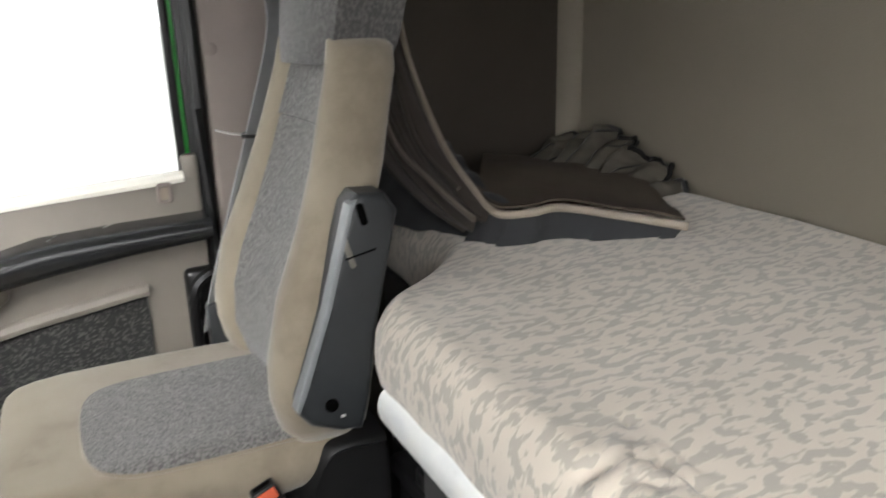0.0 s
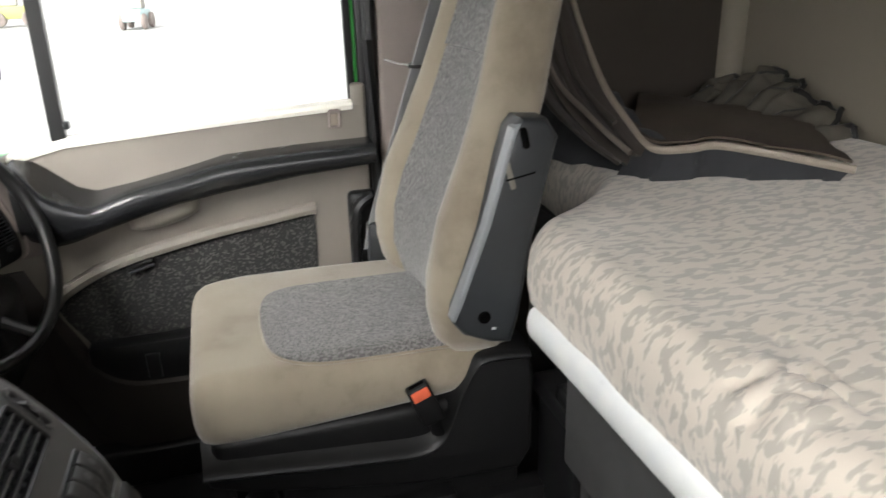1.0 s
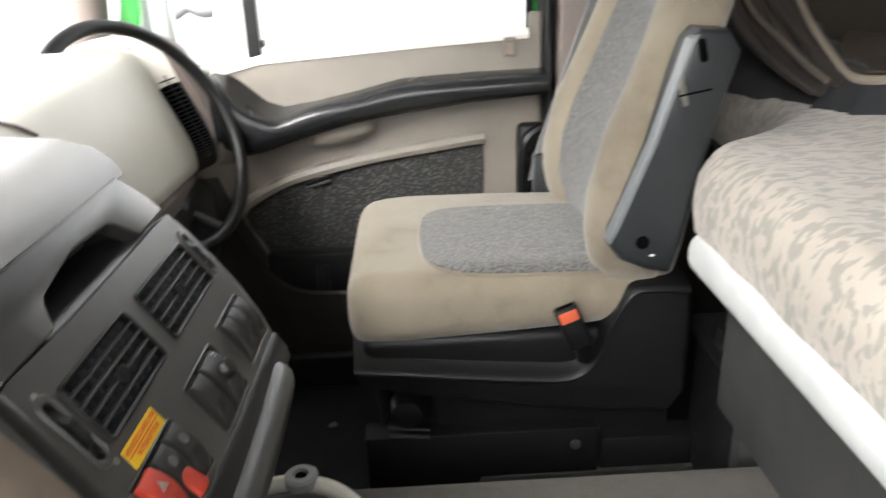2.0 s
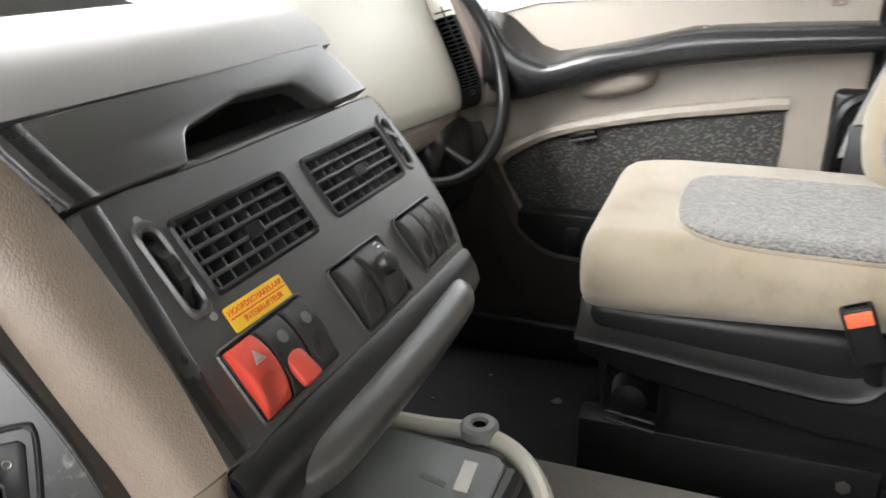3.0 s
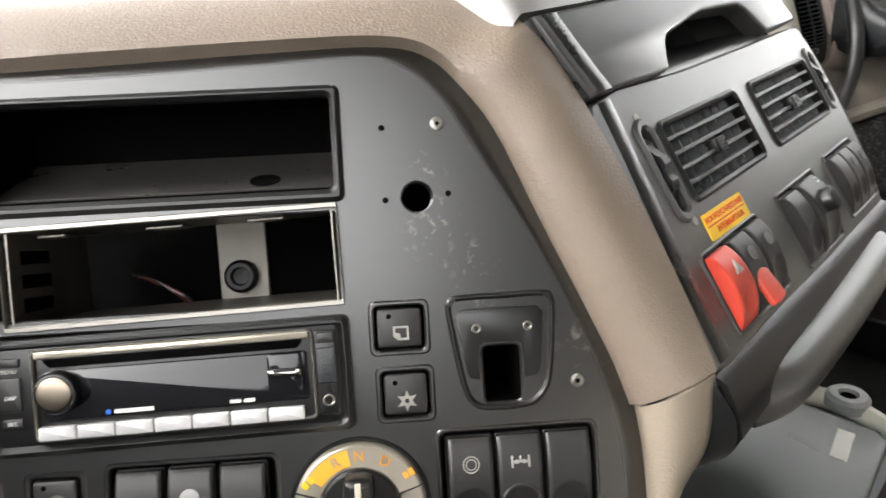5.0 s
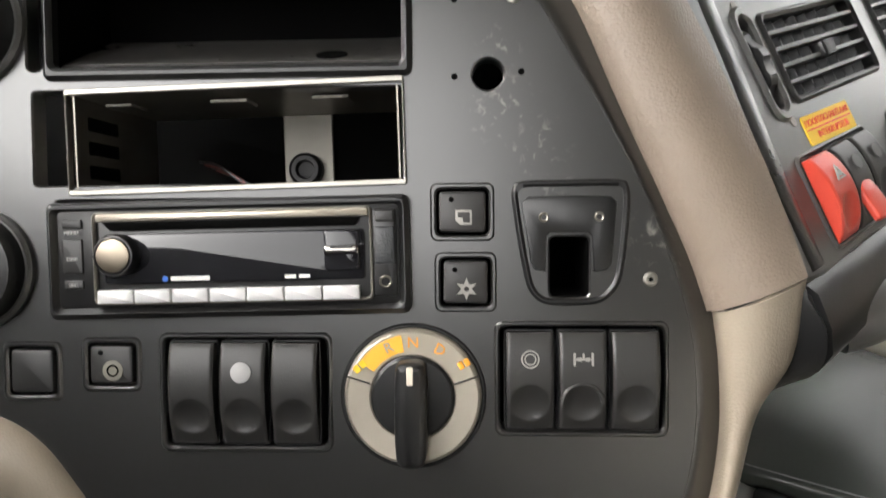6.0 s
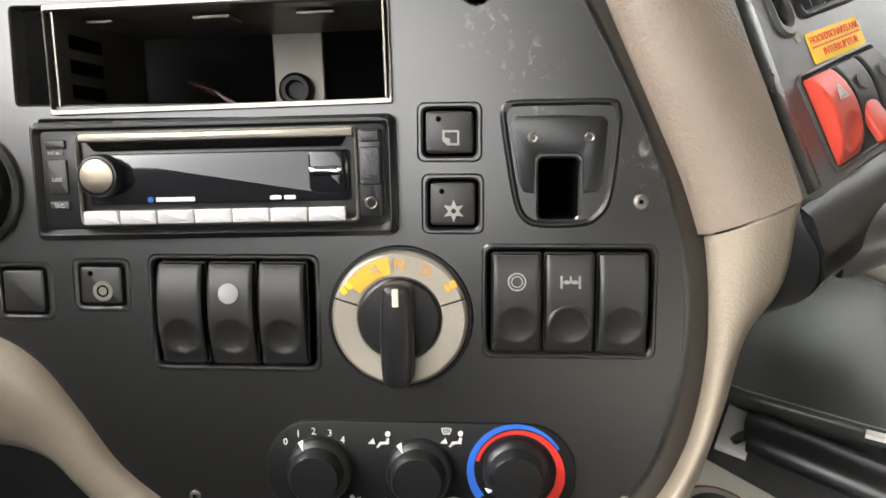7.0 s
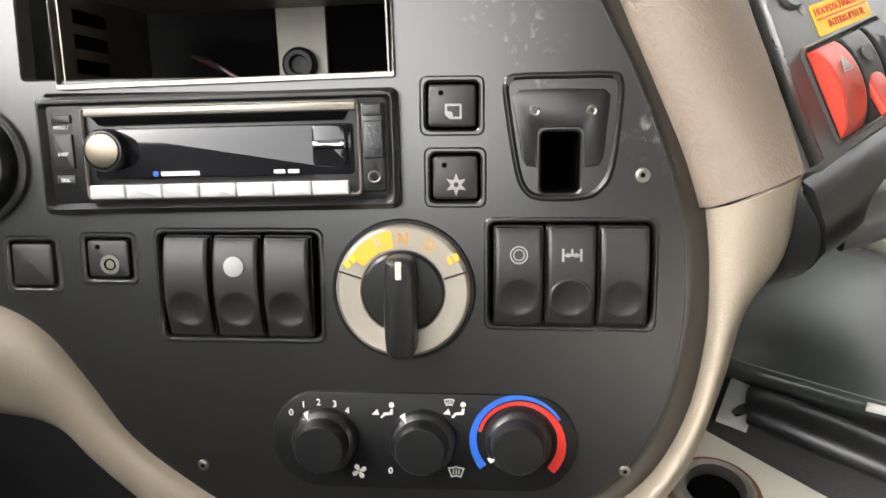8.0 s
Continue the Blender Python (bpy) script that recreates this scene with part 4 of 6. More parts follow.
bk_m = Matrix.Translation((0.968, -0.722, 0.44)) @ Matrix.Rotation(radians(-22), 4, "X") @ Matrix.Scale(0.8, 4)
buckle = thing("belt_buckle", (0.962, -0.74, 0.37), "black seat belt buckle with an orange-red release button", "buckle")
part("housing", box(-0.014, 0.013, -0.025, 0.025, -0.034, 0.068, 0.006, 3), SEATBLACK, buckle, matrix=bk_m)
part("button", box(-0.0165, -0.008, -0.020, 0.020, 0.036, 0.062, 0.003, 2), BUCKLERED, buckle, "orange-red release button", matrix=bk_m)
part("tongue_slot", box(-0.006, 0.004, -0.017, 0.017, 0.064, 0.0686, 0), VOID, buckle, "slot for the belt tongue", matrix=bk_m)
part("stalk", tube([(0.965, -0.731, 0.42), (0.985, -0.742, 0.375)], 0.012, 8, flat=0.5), SEATBLACK, buckle)

belt = thing("seat_belt", (1.5, -0.82, 0.3), "grey seat belt on the door pillar with white cable tie", "seat belt")
bp = smooth_line([(1.56, -0.90, 1.62), (1.545, -0.93, 1.32), (1.50, -0.935, 1.20), (1.472, -0.920, 1.125), (1.467, -0.875, 0.99), (1.465, -0.83, 0.86), (1.46, -0.757, 0.647), (1.46, -0.735, 0.56)], 6)
bm = bmesh.new()
loft(bm, [[(p.x - 0.012, p.y + 0.020, p.z), (p.x + 0.012, p.y - 0.022, p.z), (p.x + 0.014, p.y - 0.020, p.z), (p.x - 0.010, p.y + 0.022, p.z)] for p in bp])
part("webbing", bm, BELT, belt)
part("latch_tongue", box(1.44, 1.475, -0.785, -0.725, 0.52, 0.62, 0.008, 2), PLASTIC_GREY, belt, "worn grey belt tongue")
part("tie_loop", tube(smooth_line([(1.45, -0.835, 0.952), (1.475, -0.855, 0.955), (1.475, -0.885, 0.95), (1.448, -0.868, 0.95)], 4, True), 0.004, 6, True), PLASTIC_DARK, belt)
part("cable_tie", tube([(1.455, -0.845, 0.953), (1.455, -0.815, 0.958), (1.455, -0.785, 0.968)], 0.005, 6, flat=0.4), WHITE, belt, "white cable tie tail")
# ---- dashboard carcass ----
dash = thing("dashboard", (0.3, 0.1, 0.36), "dark grey and taupe truck dashboard", "dashboard", kind="structure")
ROLL_FROM = Vector((-0.09, -0.407, 0.894))

# main control panel, with openings for what sits in it
outline = smooth_line([(76, 134), (150, 137), (205, 139), (226, 133), (245, 117), (264, 86), (282, 55), (297, 27), (311, -2), (325, -38), (335, -80), (335, -130), (323, -176), (303, -207), (278, -224), (240, -232), (180, -234), (125, -233), (92, -229), (66, -214), (34, -188), (12, -157), (-9, -130), (-33, -115), (-70, -106), (-125, -104), (-128, 0), (-126, 120), (-60, 131)], 3, True)
outline = mm([(p[0], p[1]) for p in outline])
holes = [mm(rrect(95, 93.5, 186, 54, 5)), mm(rrect(88.5, 32, 194, 49, 2)), mm(rrect(-7, 94, 8, 53, 3)), mm(rrect(216.5, -8, 28, 25, 3)), mm(rrect(218, -44, 27, 26, 3)),
         mm(rrect(271, -36.5, 20, 31, 3)), mm(rrect(277, -94, 83, 54, 4)), mm(rrect(102.5, -101.5, 86, 57, 4)), mm(rrect(-12, -90.5, 27, 27, 3)), mm(rrect(31, -87, 27, 24, 3)),
         mm(circle(230, 62, 8, 16)), mm(rrect(95.5, -29.5, 186, 58, 2))]
PANEL = material("charcoal_panel_plastic", (0.006, 0.0058, 0.0055), 0.3, other=(0.007, 0.0068, 0.0064), bump=0.03, bump_scale=1500, gloss_noise=0.0, spec=1.0)
PANEL.node_tree.nodes["Principled BSDF"].inputs["Coat Weight"].default_value = 0.5
PANEL.node_tree.nodes["Principled BSDF"].inputs["Coat Roughness"].default_value = 0.31
dusty(PANEL, [(con(238, 45), 0.022), (con(255, 25), 0.020), (con(262, 8), 0.013), (con(235, 75), 0.014), (con(314, -22), 0.017), (con(318, -34), 0.013), (con(300, 60), 0.008)])
part("control_panel", plate(outline, holes, -0.012, 0.0, 0.001), PANEL, dash, "charcoal grained control panel with dust marks", matrix=CON)
# depth behind the panel is shaded by colour
part("backing", slab(mm([(-120, 125), (230, 130), (320, -40), (335, -120), (280, -220), (100, -225), (-100, -100)]), -0.16, -0.15, 0.002), VOID, dash, "hollow behind the panel, shade painted near-black", matrix=CON)


# rounded shoulder of the panel that dips to the band
sh_in = smooth_line([(-126, 120), (-60, 131), (76, 134), (150, 137), (205, 139), (226, 133), (245, 117), (264, 86), (282, 55), (297, 27), (311, -2), (325, -38), (335, -80), (335, -130), (323, -176), (303, -207), (278, -224)], 5)
sh_out = smooth_line([(-126, 141), (-60, 145), (76, 150), (150, 152), (212, 152), (244, 145), (266, 124), (284, 98), (297, 65), (312, 32), (328, 0), (343, -40), (352, -83), (352, -130), (343, -177), (321, -214), (288, -237)], 5)
rows = []
for a, b in zip(sh_in, sh_out):
    rows.append([con(*(a.lerp(b, t)), d) for t, d in ((-0.25, -2), (-0.06, -0.3), (0.08, -0.7), (0.25, -2.6), (0.5, -6.5), (0.8, -11), (1.1, -15))])
part("panel_shoulder", sheet(rows, 0.002), PANEL, dash, "rounded dark shoulder of the panel", angle=60)

# taupe padded band round the panel: from the panel's edge outwards
inner = [con(-126, 138, 2), con(-30, 143, 2), con(76, 147, 2), con(160, 149, 2), con(215, 149, 2), con(242, 142, 2), con(262, 122, 2), con(279, 97, 2), con(300, 48, 2), con(321, 0, 2), (con(336, -32, 2)), con(346, -59, 2)]
outer = []
for (x, y) in ((-126, 172), (-30, 173), (76, 174), (160, 177), (230, 178)):
    p = con(x, y)
    outer.append(p + 0.16 * (p - ROLL_FROM))
outer += [con(272, 170) + 0.16 * (con(272, 170) - ROLL_FROM), ven(-20, 62, -4), ven(-12, 40, 0), ven(-4, 0, 0), ven(-4, -60, 2), ven(-8, -115, 3), ven(-14, -162, 2)]
ia, oa = smooth_line(inner, 5), smooth_line(outer, 5)
rows = []
for k, (a, b) in enumerate(zip(ia, oa)):
    f = max(0.0, min(1.0, (k - 6) / 30))
    f = f * f * (3 - 2 * f)
    nrm = (CON.col[2].xyz * 0.5 + Vector((0, 0, 0.6))).normalized().lerp((CON.col[2].xyz * 0.6 + VEN.col[2].xyz * 0.4).normalized(), f).normalized()
    w = (b - a).length
    row = [a - 0.02 * nrm]
    for j in range(9):
        t = j / 8
        row.append(a.lerp(b, t) + nrm * (0.17 * w * math.sin(math.pi * t ** 0.9)))
    if f < 0.85:
        row += [b + Vector((0.004, 0.02, 0.0)), b + Vector((0.012, 0.08, -0.012)), b + Vector((0.02, 0.16, -0.03))]
    else:
        row += [b - 0.01 * nrm, b - 0.02 * nrm, b - 0.03 * nrm]
    rows.append(row)
part("padded_band", sheet(rows, 0.004), LEATHERETTE, dash, "taupe grained leatherette band", angle=60)
# plain lower band, under the seam
inner = [con(346.5, -60, 1), con(350, -92, 1), con(350, -131, 1), con(341, -176, 1), con(320, -214, 1), con(286, -238, 1), con(230, -248, 1)]
outer = [ven(-15, -163, 1), con(384, -84, -2), con(368, -114, -6), con(358, -158, -8), con(340, -208, -8), con(305, -245, -8), con(240, -262, -8)]
ia, oa = smooth_line(inner, 5), smooth_line(outer, 5)
rows = []
for a, b in zip(ia, oa):
    nrm = CON.col[2].xyz
    w = (b - a).length
    rows.append([a - 0.02 * nrm] + [a.lerp(b, j / 8) + nrm * (0.22 * w * math.sin(math.pi * (j / 8) ** 0.8)) for j in range(9)] + [b - 0.03 * nrm])
part("lower_band", sheet(rows, 0.004), BEIGE, dash, "smooth taupe lower band", angle=60)
# left lobe and foot of the band
inner = [con(-128, -108, 1), con(-70, -110, 1), con(-33, -119, 1), con(-10, -133, 1), con(11, -160, 1), con(33, -191, 1), con(66, -218, 1), con(92, -233, 1), con(130, -240, 1), con(230, -246, 1)]
outer = [con(-130, -170, -6), con(-75, -172, -6), con(-42, -175, -6), (con(-22, -178, -6)), con(-5, -186, -6), con(14, -206, -6), con(50, -236, -6), con(85, -252, -6), con(130, -258, -6), con(230, -262, -6)]
ia, oa = smooth_line(inner, 5), smooth_line(outer, 5)
rows = []
for a, b in zip(ia, oa):
    nrm = CON.col[2].xyz
    w = (b - a).length
    rows.append([a - 0.02 * nrm] + [a.lerp(b, j / 8) + nrm * (0.16 * w * math.sin(math.pi * (j / 8) ** 0.8)) for j in range(9)] + [b - 0.04 * nrm])
part("left_band", sheet(rows, 0.004), BEIGE, dash, "smooth taupe lobe beside the panel", angle=60)
part("kick_panel", slab(mm([(-130, -165), (-5, -180), (60, -240), (230, -258), (310, -240), (330, -420), (-130, -420)]), -0.075, -0.065, 0.004), PLASTIC_DARK, dash, "dark grained kick panel", matrix=CON)

# vent panel
vout = smooth_line([(0, 1), (120, 2), (240, 3), (352, 4), (366, -6), (372, -40), (371, -90), (362, -140), (350, -166), (335, -172), (200, -170), (60, -166), (-12, -164), (-10, -110), (-4, -50)], 3, True)
vout = mm([(p[0], p[1]) for p in vout])
vholes = [mm(rrect(117, -52, 120, 51, 5)), mm(rrect(270, -52, 127, 50, 5)), mm(rrect(38, -52, 14, 58, 7)), mm(rrect(352, -48, 12, 50, 6)),
          mm(rrect(71.5, -133.5, 87, 50, 4)), mm(rrect(196, -135.5, 80, 54, 4)), mm(rrect(306, -133.5, 74, 52, 4))]
part("vent_panel", plate(vout, vholes, -0.02, 0.0, 0.002), PLASTIC, dash, "charcoal vent and switch panel", matrix=VEN)
# duct darkness comes from the near-black colour
part("vent_backing", slab(mm([(8, -5), (355, -5), (355, -160), (0, -160)]), -0.062, -0.055, 0.002), VOID, dash, "duct behind the vents, its darkness painted in", matrix=VEN)
# rolled right-hand end of the panel
rows = []
for (x, y) in smooth_line([(356, 4), (368, -10), (373, -45), (372, -92), (363, -140), (348, -168)], 4):
    rows.append([ven(x, y, 0), ven(x + 8, y, -5), ven(x + 13, y - 1, -16), ven(x + 14, y - 2, -60), ven(x + 12, y - 2, -150)])
part("panel_end", sheet(rows, 0.003), PLASTIC, dash, "rounded end of the vent panel")
# lid above, with a finger notch
lid = mm([(p[0], p[1]) for p in [(-15, 58), (330, 64), (345, 38), (358, 9), (286, 7), (276, 16), (264, 30), (255, 35), (187, 38), (120, 27), (112, 22), (106, 14), (100, 5), (96, 4), (2, 4), (-6, 25)]])
part("tray_lid", slab(lid, -0.012, 0.004, 0.003, 3), PLASTIC, dash, "dark grey tray lid with a finger notch", matrix=VEN)
pb = bmesh.new()
trough = [(0, -2), (5, -3), (10, -8), (22, -30), (32, -58), (60, -62), (62, -11)]
ta, tb = [[pb.verts.new((x / 1000, y / 1000, z / 1000)) for y, z in trough] for x in (84, 300)]
for i in range(len(trough) - 1):
    pb.faces.new((ta[i], ta[i + 1], tb[i + 1], tb[i]))
pb.faces.new(ta)
pb.faces.new(tb[::-1])
part("tray", pb, PLASTIC, dash, "shallow dark tray behind the notch", matrix=VEN)
for ends, lift in (([(0, 0), (-4, -50), (-10, -110), (-12, -162)], 0.0), ([(-15, 57), (-6, 26), (1, 5)], 4.0)):
    rows = []
    for x, y in [(p[0], p[1]) for p in smooth_line(ends, 4)]:
        rows.append([ven(x - 7, y, lift - 20), ven(x - 5, y, lift - 10), ven(x - 1, y, lift - 4), ven(x + 5, y, lift - 0.4), ven(x + 12, y, lift + 1.0), ven(x + 19, y, lift + 0.9), ven(x + 23, y, lift - 0.4)])
    part("edge_moulding", sheet(rows, 0.002), EDGE, dash, "rounded edge of the panel", angle=60)
# dash top: rolls from the lid to the windscreen
rows = []
for i in range(19):
    x = -22 + 372 * i / 18
    base = ven(x, 62, 0)
    rows.append([ven(x, 60, -14), ven(x, 61, 2), base + Vector((0, 0.006, 0.016)), base + Vector((0, 0.025, 0.030)), base + Vector((0, 0.06, 0.040)), base + Vector((0, 0.12, 0.044)), base + Vector((0, 0.30, 0.03)), base + Vector((0, 0.74, -0.03))])
first = rows[0]
rows = [[p + Vector((-0.013, 0.004, -0.040)) for p in first], [p + Vector((-0.010, 0.003, -0.016)) for p in first], [p + Vector((-0.005, 0.001, -0.004)) for p in first]] + rows
part("dash_top", sheet(rows, 0.006), DASHTOP, dash, "grey dash top pad", angle=50)
# shelf behind the band; its cream colour stands in for strong windscreen light
rows = []
for i in range(13):
    t = i / 12
    a = (smooth_line([con(-330, 176) + Vector((0.02, 0.05, 0.03)), con(-126, 173) + 0.16 * (con(-126, 173) - ROLL_FROM), con(76, 175) + 0.16 * (con(76, 175) - ROLL_FROM), con(250, 176) + 0.16 * (con(250, 176) - ROLL_FROM), ven(-26, 54, -30)], 3)[i])
    sink = 1 + 3.0 * t ** 4
    rows.append([a + Vector((0, 0.06, -0.05)), a + Vector((0.01, 0.07, -0.030)), a + Vector((0.03, 0.10, -0.012 * sink)), Vector((a.x * 0.9 + 0.05, max(a.y + 0.1, 0.28), 0.87)), Vector((a.x * 0.9 + 0.05, glass_y(a.x * 0.9 + 0.05, 0) - 0.012, 0.82))])
part("dash_shelf", sheet(rows, 0.006), CREAM, dash, "dash shelf under the windscreen, strong light painted cream", angle=50)
# lower face with a rounded grip
rows = []
for i in range(13):
    x = -14 + 362 * i / 12
    rows.append([ven(x, -168 - 2 * i / 12, -4), ven(x, -172, -1), ven(x, -190, -2.5), ven(x, -201, -7), ven(x, -207, -16), ven(x, -210, -40), ven(x, -212, -120)])
part("lower_face", sheet(rows, 0.004), PLASTIC_DARK, dash, "dark rounded lower dash edge", angle=50)
ea = smooth_line([ven(-14, -168, -4), ven(-14, -190, -2.5), ven(-14, -207, -16), ven(-14, -210, -40), ven(-14, -212, -120)], 4)
eb = smooth_line([ven(-16, -164, -6), con(380, -88, -12), con(372, -104, -22), con(360, -112, -60), con(345, -116, -120)], 4)
part("lower_return", sheet([[a.lerp(b, t) for t in (-0.05, 0.25, 0.5, 0.75, 1.0)] for a, b in zip(ea, eb)], 0.004), PLASTIC_DARK, dash, "dark return of the lower dash edge", angle=60)
grip = bmesh.new()
tube(smooth_line([ven(36, -200, -24), ven(48, -202, -14), ven(78, -204, -9), ven(180, -204, -7), ven(270, -201, -7), ven(298, -199, -10), ven(306, -198, -18)], 5), 0.019, 20, bm=grip, flat=1.0)
part("grip", grip, PLASTIC, dash, "rounded grip moulding")
part("core", box(X_LEFT, 1.56, 0.26, 0.60, 0.0, 0.78, 0.01), PLASTIC_DARK, dash, "dark dashboard core")
part("side_column", box(0.12, 0.60, -0.06, 0.27, 0.30, 0.60, 0.03, 3), PLASTIC_DARK, dash, "dark dash support")

# instrument hood: from the vent panel to the window vent
L = [Vector(q) for q in ((0.60, -0.058, 0.700), (0.60, -0.072, 0.712), (0.60, -0.070, 0.745), (0.60, -0.055, 0.79), (0.60, -0.030, 0.845), (0.60, 0.03, 0.892), (0.60, 0.22, 0.905), (0.60, 0.61, 0.82))]
R = [Vector(q) for q in ((1.485, 0.022, 0.600), (1.485, 0.011, 0.615), (1.478, 0.012, 0.66), (1.468, 0.030, 0.72), (1.46, 0.058, 0.79), (1.455, 0.10, 0.872), (1.46, 0.20, 0.885), (1.46, 0.33, 0.85))]
La, Ra = smooth_line(L, 4), smooth_line(R, 4)
END_T = 1.0


def hood_at(t, k, up=0.0):
    return La[k].lerp(Ra[k], t) + Vector((0.0, -0.035, 0.03)) * math.sin(math.pi * t) * (0.3 if k > 4 else 0.0) + up * Vector((-0.3, -0.75, 0.6))


rows = []
for i in range(21):
    t = i / 20
    rows.append([hood_at(t * END_T, k) for k in range(len(La))])
part("instrument_hood", sheet(rows, 0.008), HOOD, dash, "pale cream instrument hood", angle=50)
under = []
for i in range(11):
    t = i / 10
    p = La[0].lerp(Ra[0], t)
    under.append([p + Vector((0, 0.004, 0.004)), p + Vector((0, 0.004, -0.004)), p + Vector((0, -0.006, -0.008)), p + Vector((0, -0.004, -0.035)), p + Vector((0, 0.02, -0.055)), p + Vector((0, 0.25, -0.12))])
part("hood_underside", sheet(under, 0.004), PILLAR, dash, "brown-grey cover under the hood", angle=60)
# window vent at the end of the hood
wv = thing("side_vent", (1.47, 0.0, 0.68), "slim black air vent at the end of the instrument hood", "air vent")
def strip_at(f, k, up=0.0):
    """Across the end strip, from the hood (0) to its outer edge (1)."""
    a = Ra[k]
    b = a + Vector((0.030, -0.036, 0.010))
    return a.lerp(b, f) + up * Vector((-0.2, -0.85, 0.45))


part("frame", sheet([[strip_at(f, k, -0.003 if 0 < f < 1 else 0.0) for k in range(0, 18)] for f in (0.0, 0.08, 0.92, 1.0)], 0.010), PLASTIC_DARK, wv, "black vent frame", angle=60)
part("duct", sheet([[strip_at(f, k, -0.002) for k in range(7, 18)] for f in (0.12, 0.5, 0.88)], 0.003), VOID, wv)
for k in range(7, 17):
    for f in (0.0, 0.5):
        p = [strip_at(q, k, 0.0008).lerp(strip_at(q, k + 1, 0.0008), f) for q in (0.12, 0.88)]
        part("slat", tube(p, 0.0015, 6), PLASTIC_GREY, wv)
part("mullion", tube([strip_at(0.5, k, 0.001) for k in range(7, 18)], 0.0018, 6), PLASTIC_GREY, wv)
part("slider", box(-0.008, 0.008, -0.005, 0.005, -0.005, 0.005, 0.002), PLASTIC_GREY, wv, matrix=Matrix.Translation(strip_at(0.5, 6, 0.002)))
part("hood_end", sheet([[strip_at(f, k) for k in range(16, len(Ra))] for f in (0.0, 0.5, 1.0)], 0.008), HOOD, dash)
part("end_trim", sheet([[strip_at(f, k, 0.002) for k in range(8, 26)] for f in (1.0, 1.1, 1.2)], 0.006), PILLAR, dash, "brown-grey edge beside the vent")
for k in range(4):
    part("demist_slit", tube([hood_at(0.97, 20, 0.001).lerp(hood_at(0.995, 21, 0.001), 0.25 * k) + Vector((0.010 * q, -0.012 * q, 0.002)) for q in (0, 1)], 0.0012, 6), PILLAR, dash)
part("hood_slot", tube([hood_at(0.16, 19, -0.001), hood_at(0.19, 18, 0.001), hood_at(0.22, 17, -0.001)], 0.0055, 8, flat=0.5), PILLAR, dash, "shallow slot in the hood")
part("end_cap", sheet([[strip_at(1.2, k) + Vector(q) for q in ((0, 0, 0), (0.02, -0.014, -0.004), (0.045, -0.022, -0.01), (0.068, -0.008, -0.018), (0.078, 0.05, -0.03), (0.08, 0.16, -0.04))] for k in range(0, 24)], 0.006), PILLAR, dash, "brown-grey end of the dashboard", angle=60)
part("column_shroud", box(1.27, 1.50, -0.02, 0.45, 0.40, 0.60, 0.04, 3), PLASTIC_DARK, dash, "black steering column shroud")

# ---- steering wheel ----
wheel = thing("steering_wheel", (1.293, 0.031, 0.724), "black steering wheel with a deep-set hub", "steering wheel")
wm = frame_of((1.293, 0.031, 0.724), (math.cos(0.431), -math.sin(0.431), 0), (math.sin(0.431) * math.sin(0.419), math.cos(0.431) * math.sin(0.419), math.cos(0.419)))
ring = [wm @ Vector((0.225 * math.cos(a), 0.225 * math.sin(a), 0)) for a in [2 * math.pi * k / 72 for k in range(72)]]
part("rim", tube(ring, 0.0138, 14, True), PLASTIC_DARK, wheel, "black grained wheel rim")
part("hub", lathe([(0.04, -0.16), (0.06, -0.14), (0.065, -0.12), (0.05, -0.105), (0.02, -0.10)], 28), PLASTIC_DARK, wheel, "black wheel hub", matrix=wm)
for a in (285,):
    c, sn = math.cos(radians(a)), math.sin(radians(a))
    part("spoke", tube([wm @ Vector((0.05 * c, 0.05 * sn, -0.13)), wm @ Vector((0.12 * c, 0.12 * sn, -0.08)), wm @ Vector((0.215 * c, 0.215 * sn, 0))], 0.016, 8, flat=0.6), PLASTIC_DARK, wheel)
# ---- what sits in the control panel ----
def text_mesh(words, size):
    cu = bpy.data.curves.new("words", "FONT")
    cu.body, cu.size, cu.align_x, cu.align_y, cu.extrude, cu.resolution_u = words, size, "CENTER", "CENTER", 0.00015, 2
    ob = bpy.data.objects.new("words", cu)
    scene.collection.objects.link(ob)
    me = bpy.data.meshes.new_from_object(ob.evaluated_get(bpy.context.evaluated_depsgraph_get()))
    bm = bmesh.new()
    bm.from_mesh(me)
    bpy.data.objects.remove(ob)
    bpy.data.curves.remove(cu)
    bpy.data.meshes.remove(me)
    return bm


def lettering(name, words, size, x, y, z, plane, mat, parent, turn=0.0, label=""):
    return part(name, text_mesh(words, size / 1000), mat, parent, label, matrix=plane @ Matrix.Translation((x / 1000, y / 1000, z / 1000)) @ Matrix.Rotation(radians(turn), 4, "Z"), smooth=False)


def bars(name, x, y, w, h, z, plane, mat, parent, n=5):
    """Unreadable print as plain bars."""
    bm = bmesh.new()
    for k in range(n):
        cx = x - w / 2 + w * (k + 0.5) / n
        slab(mm(rrect(cx, y, w / n * 0.8, h, 0.2, 1)), z / 1000 - 0.0004, z / 1000 + 0.0002, 0.0001, 1, bm)
    return part(name, bm, mat, parent, matrix=plane)


def local(x, y, z=0.0):
    return Matrix.Translation((x / 1000, y / 1000, z / 1000))


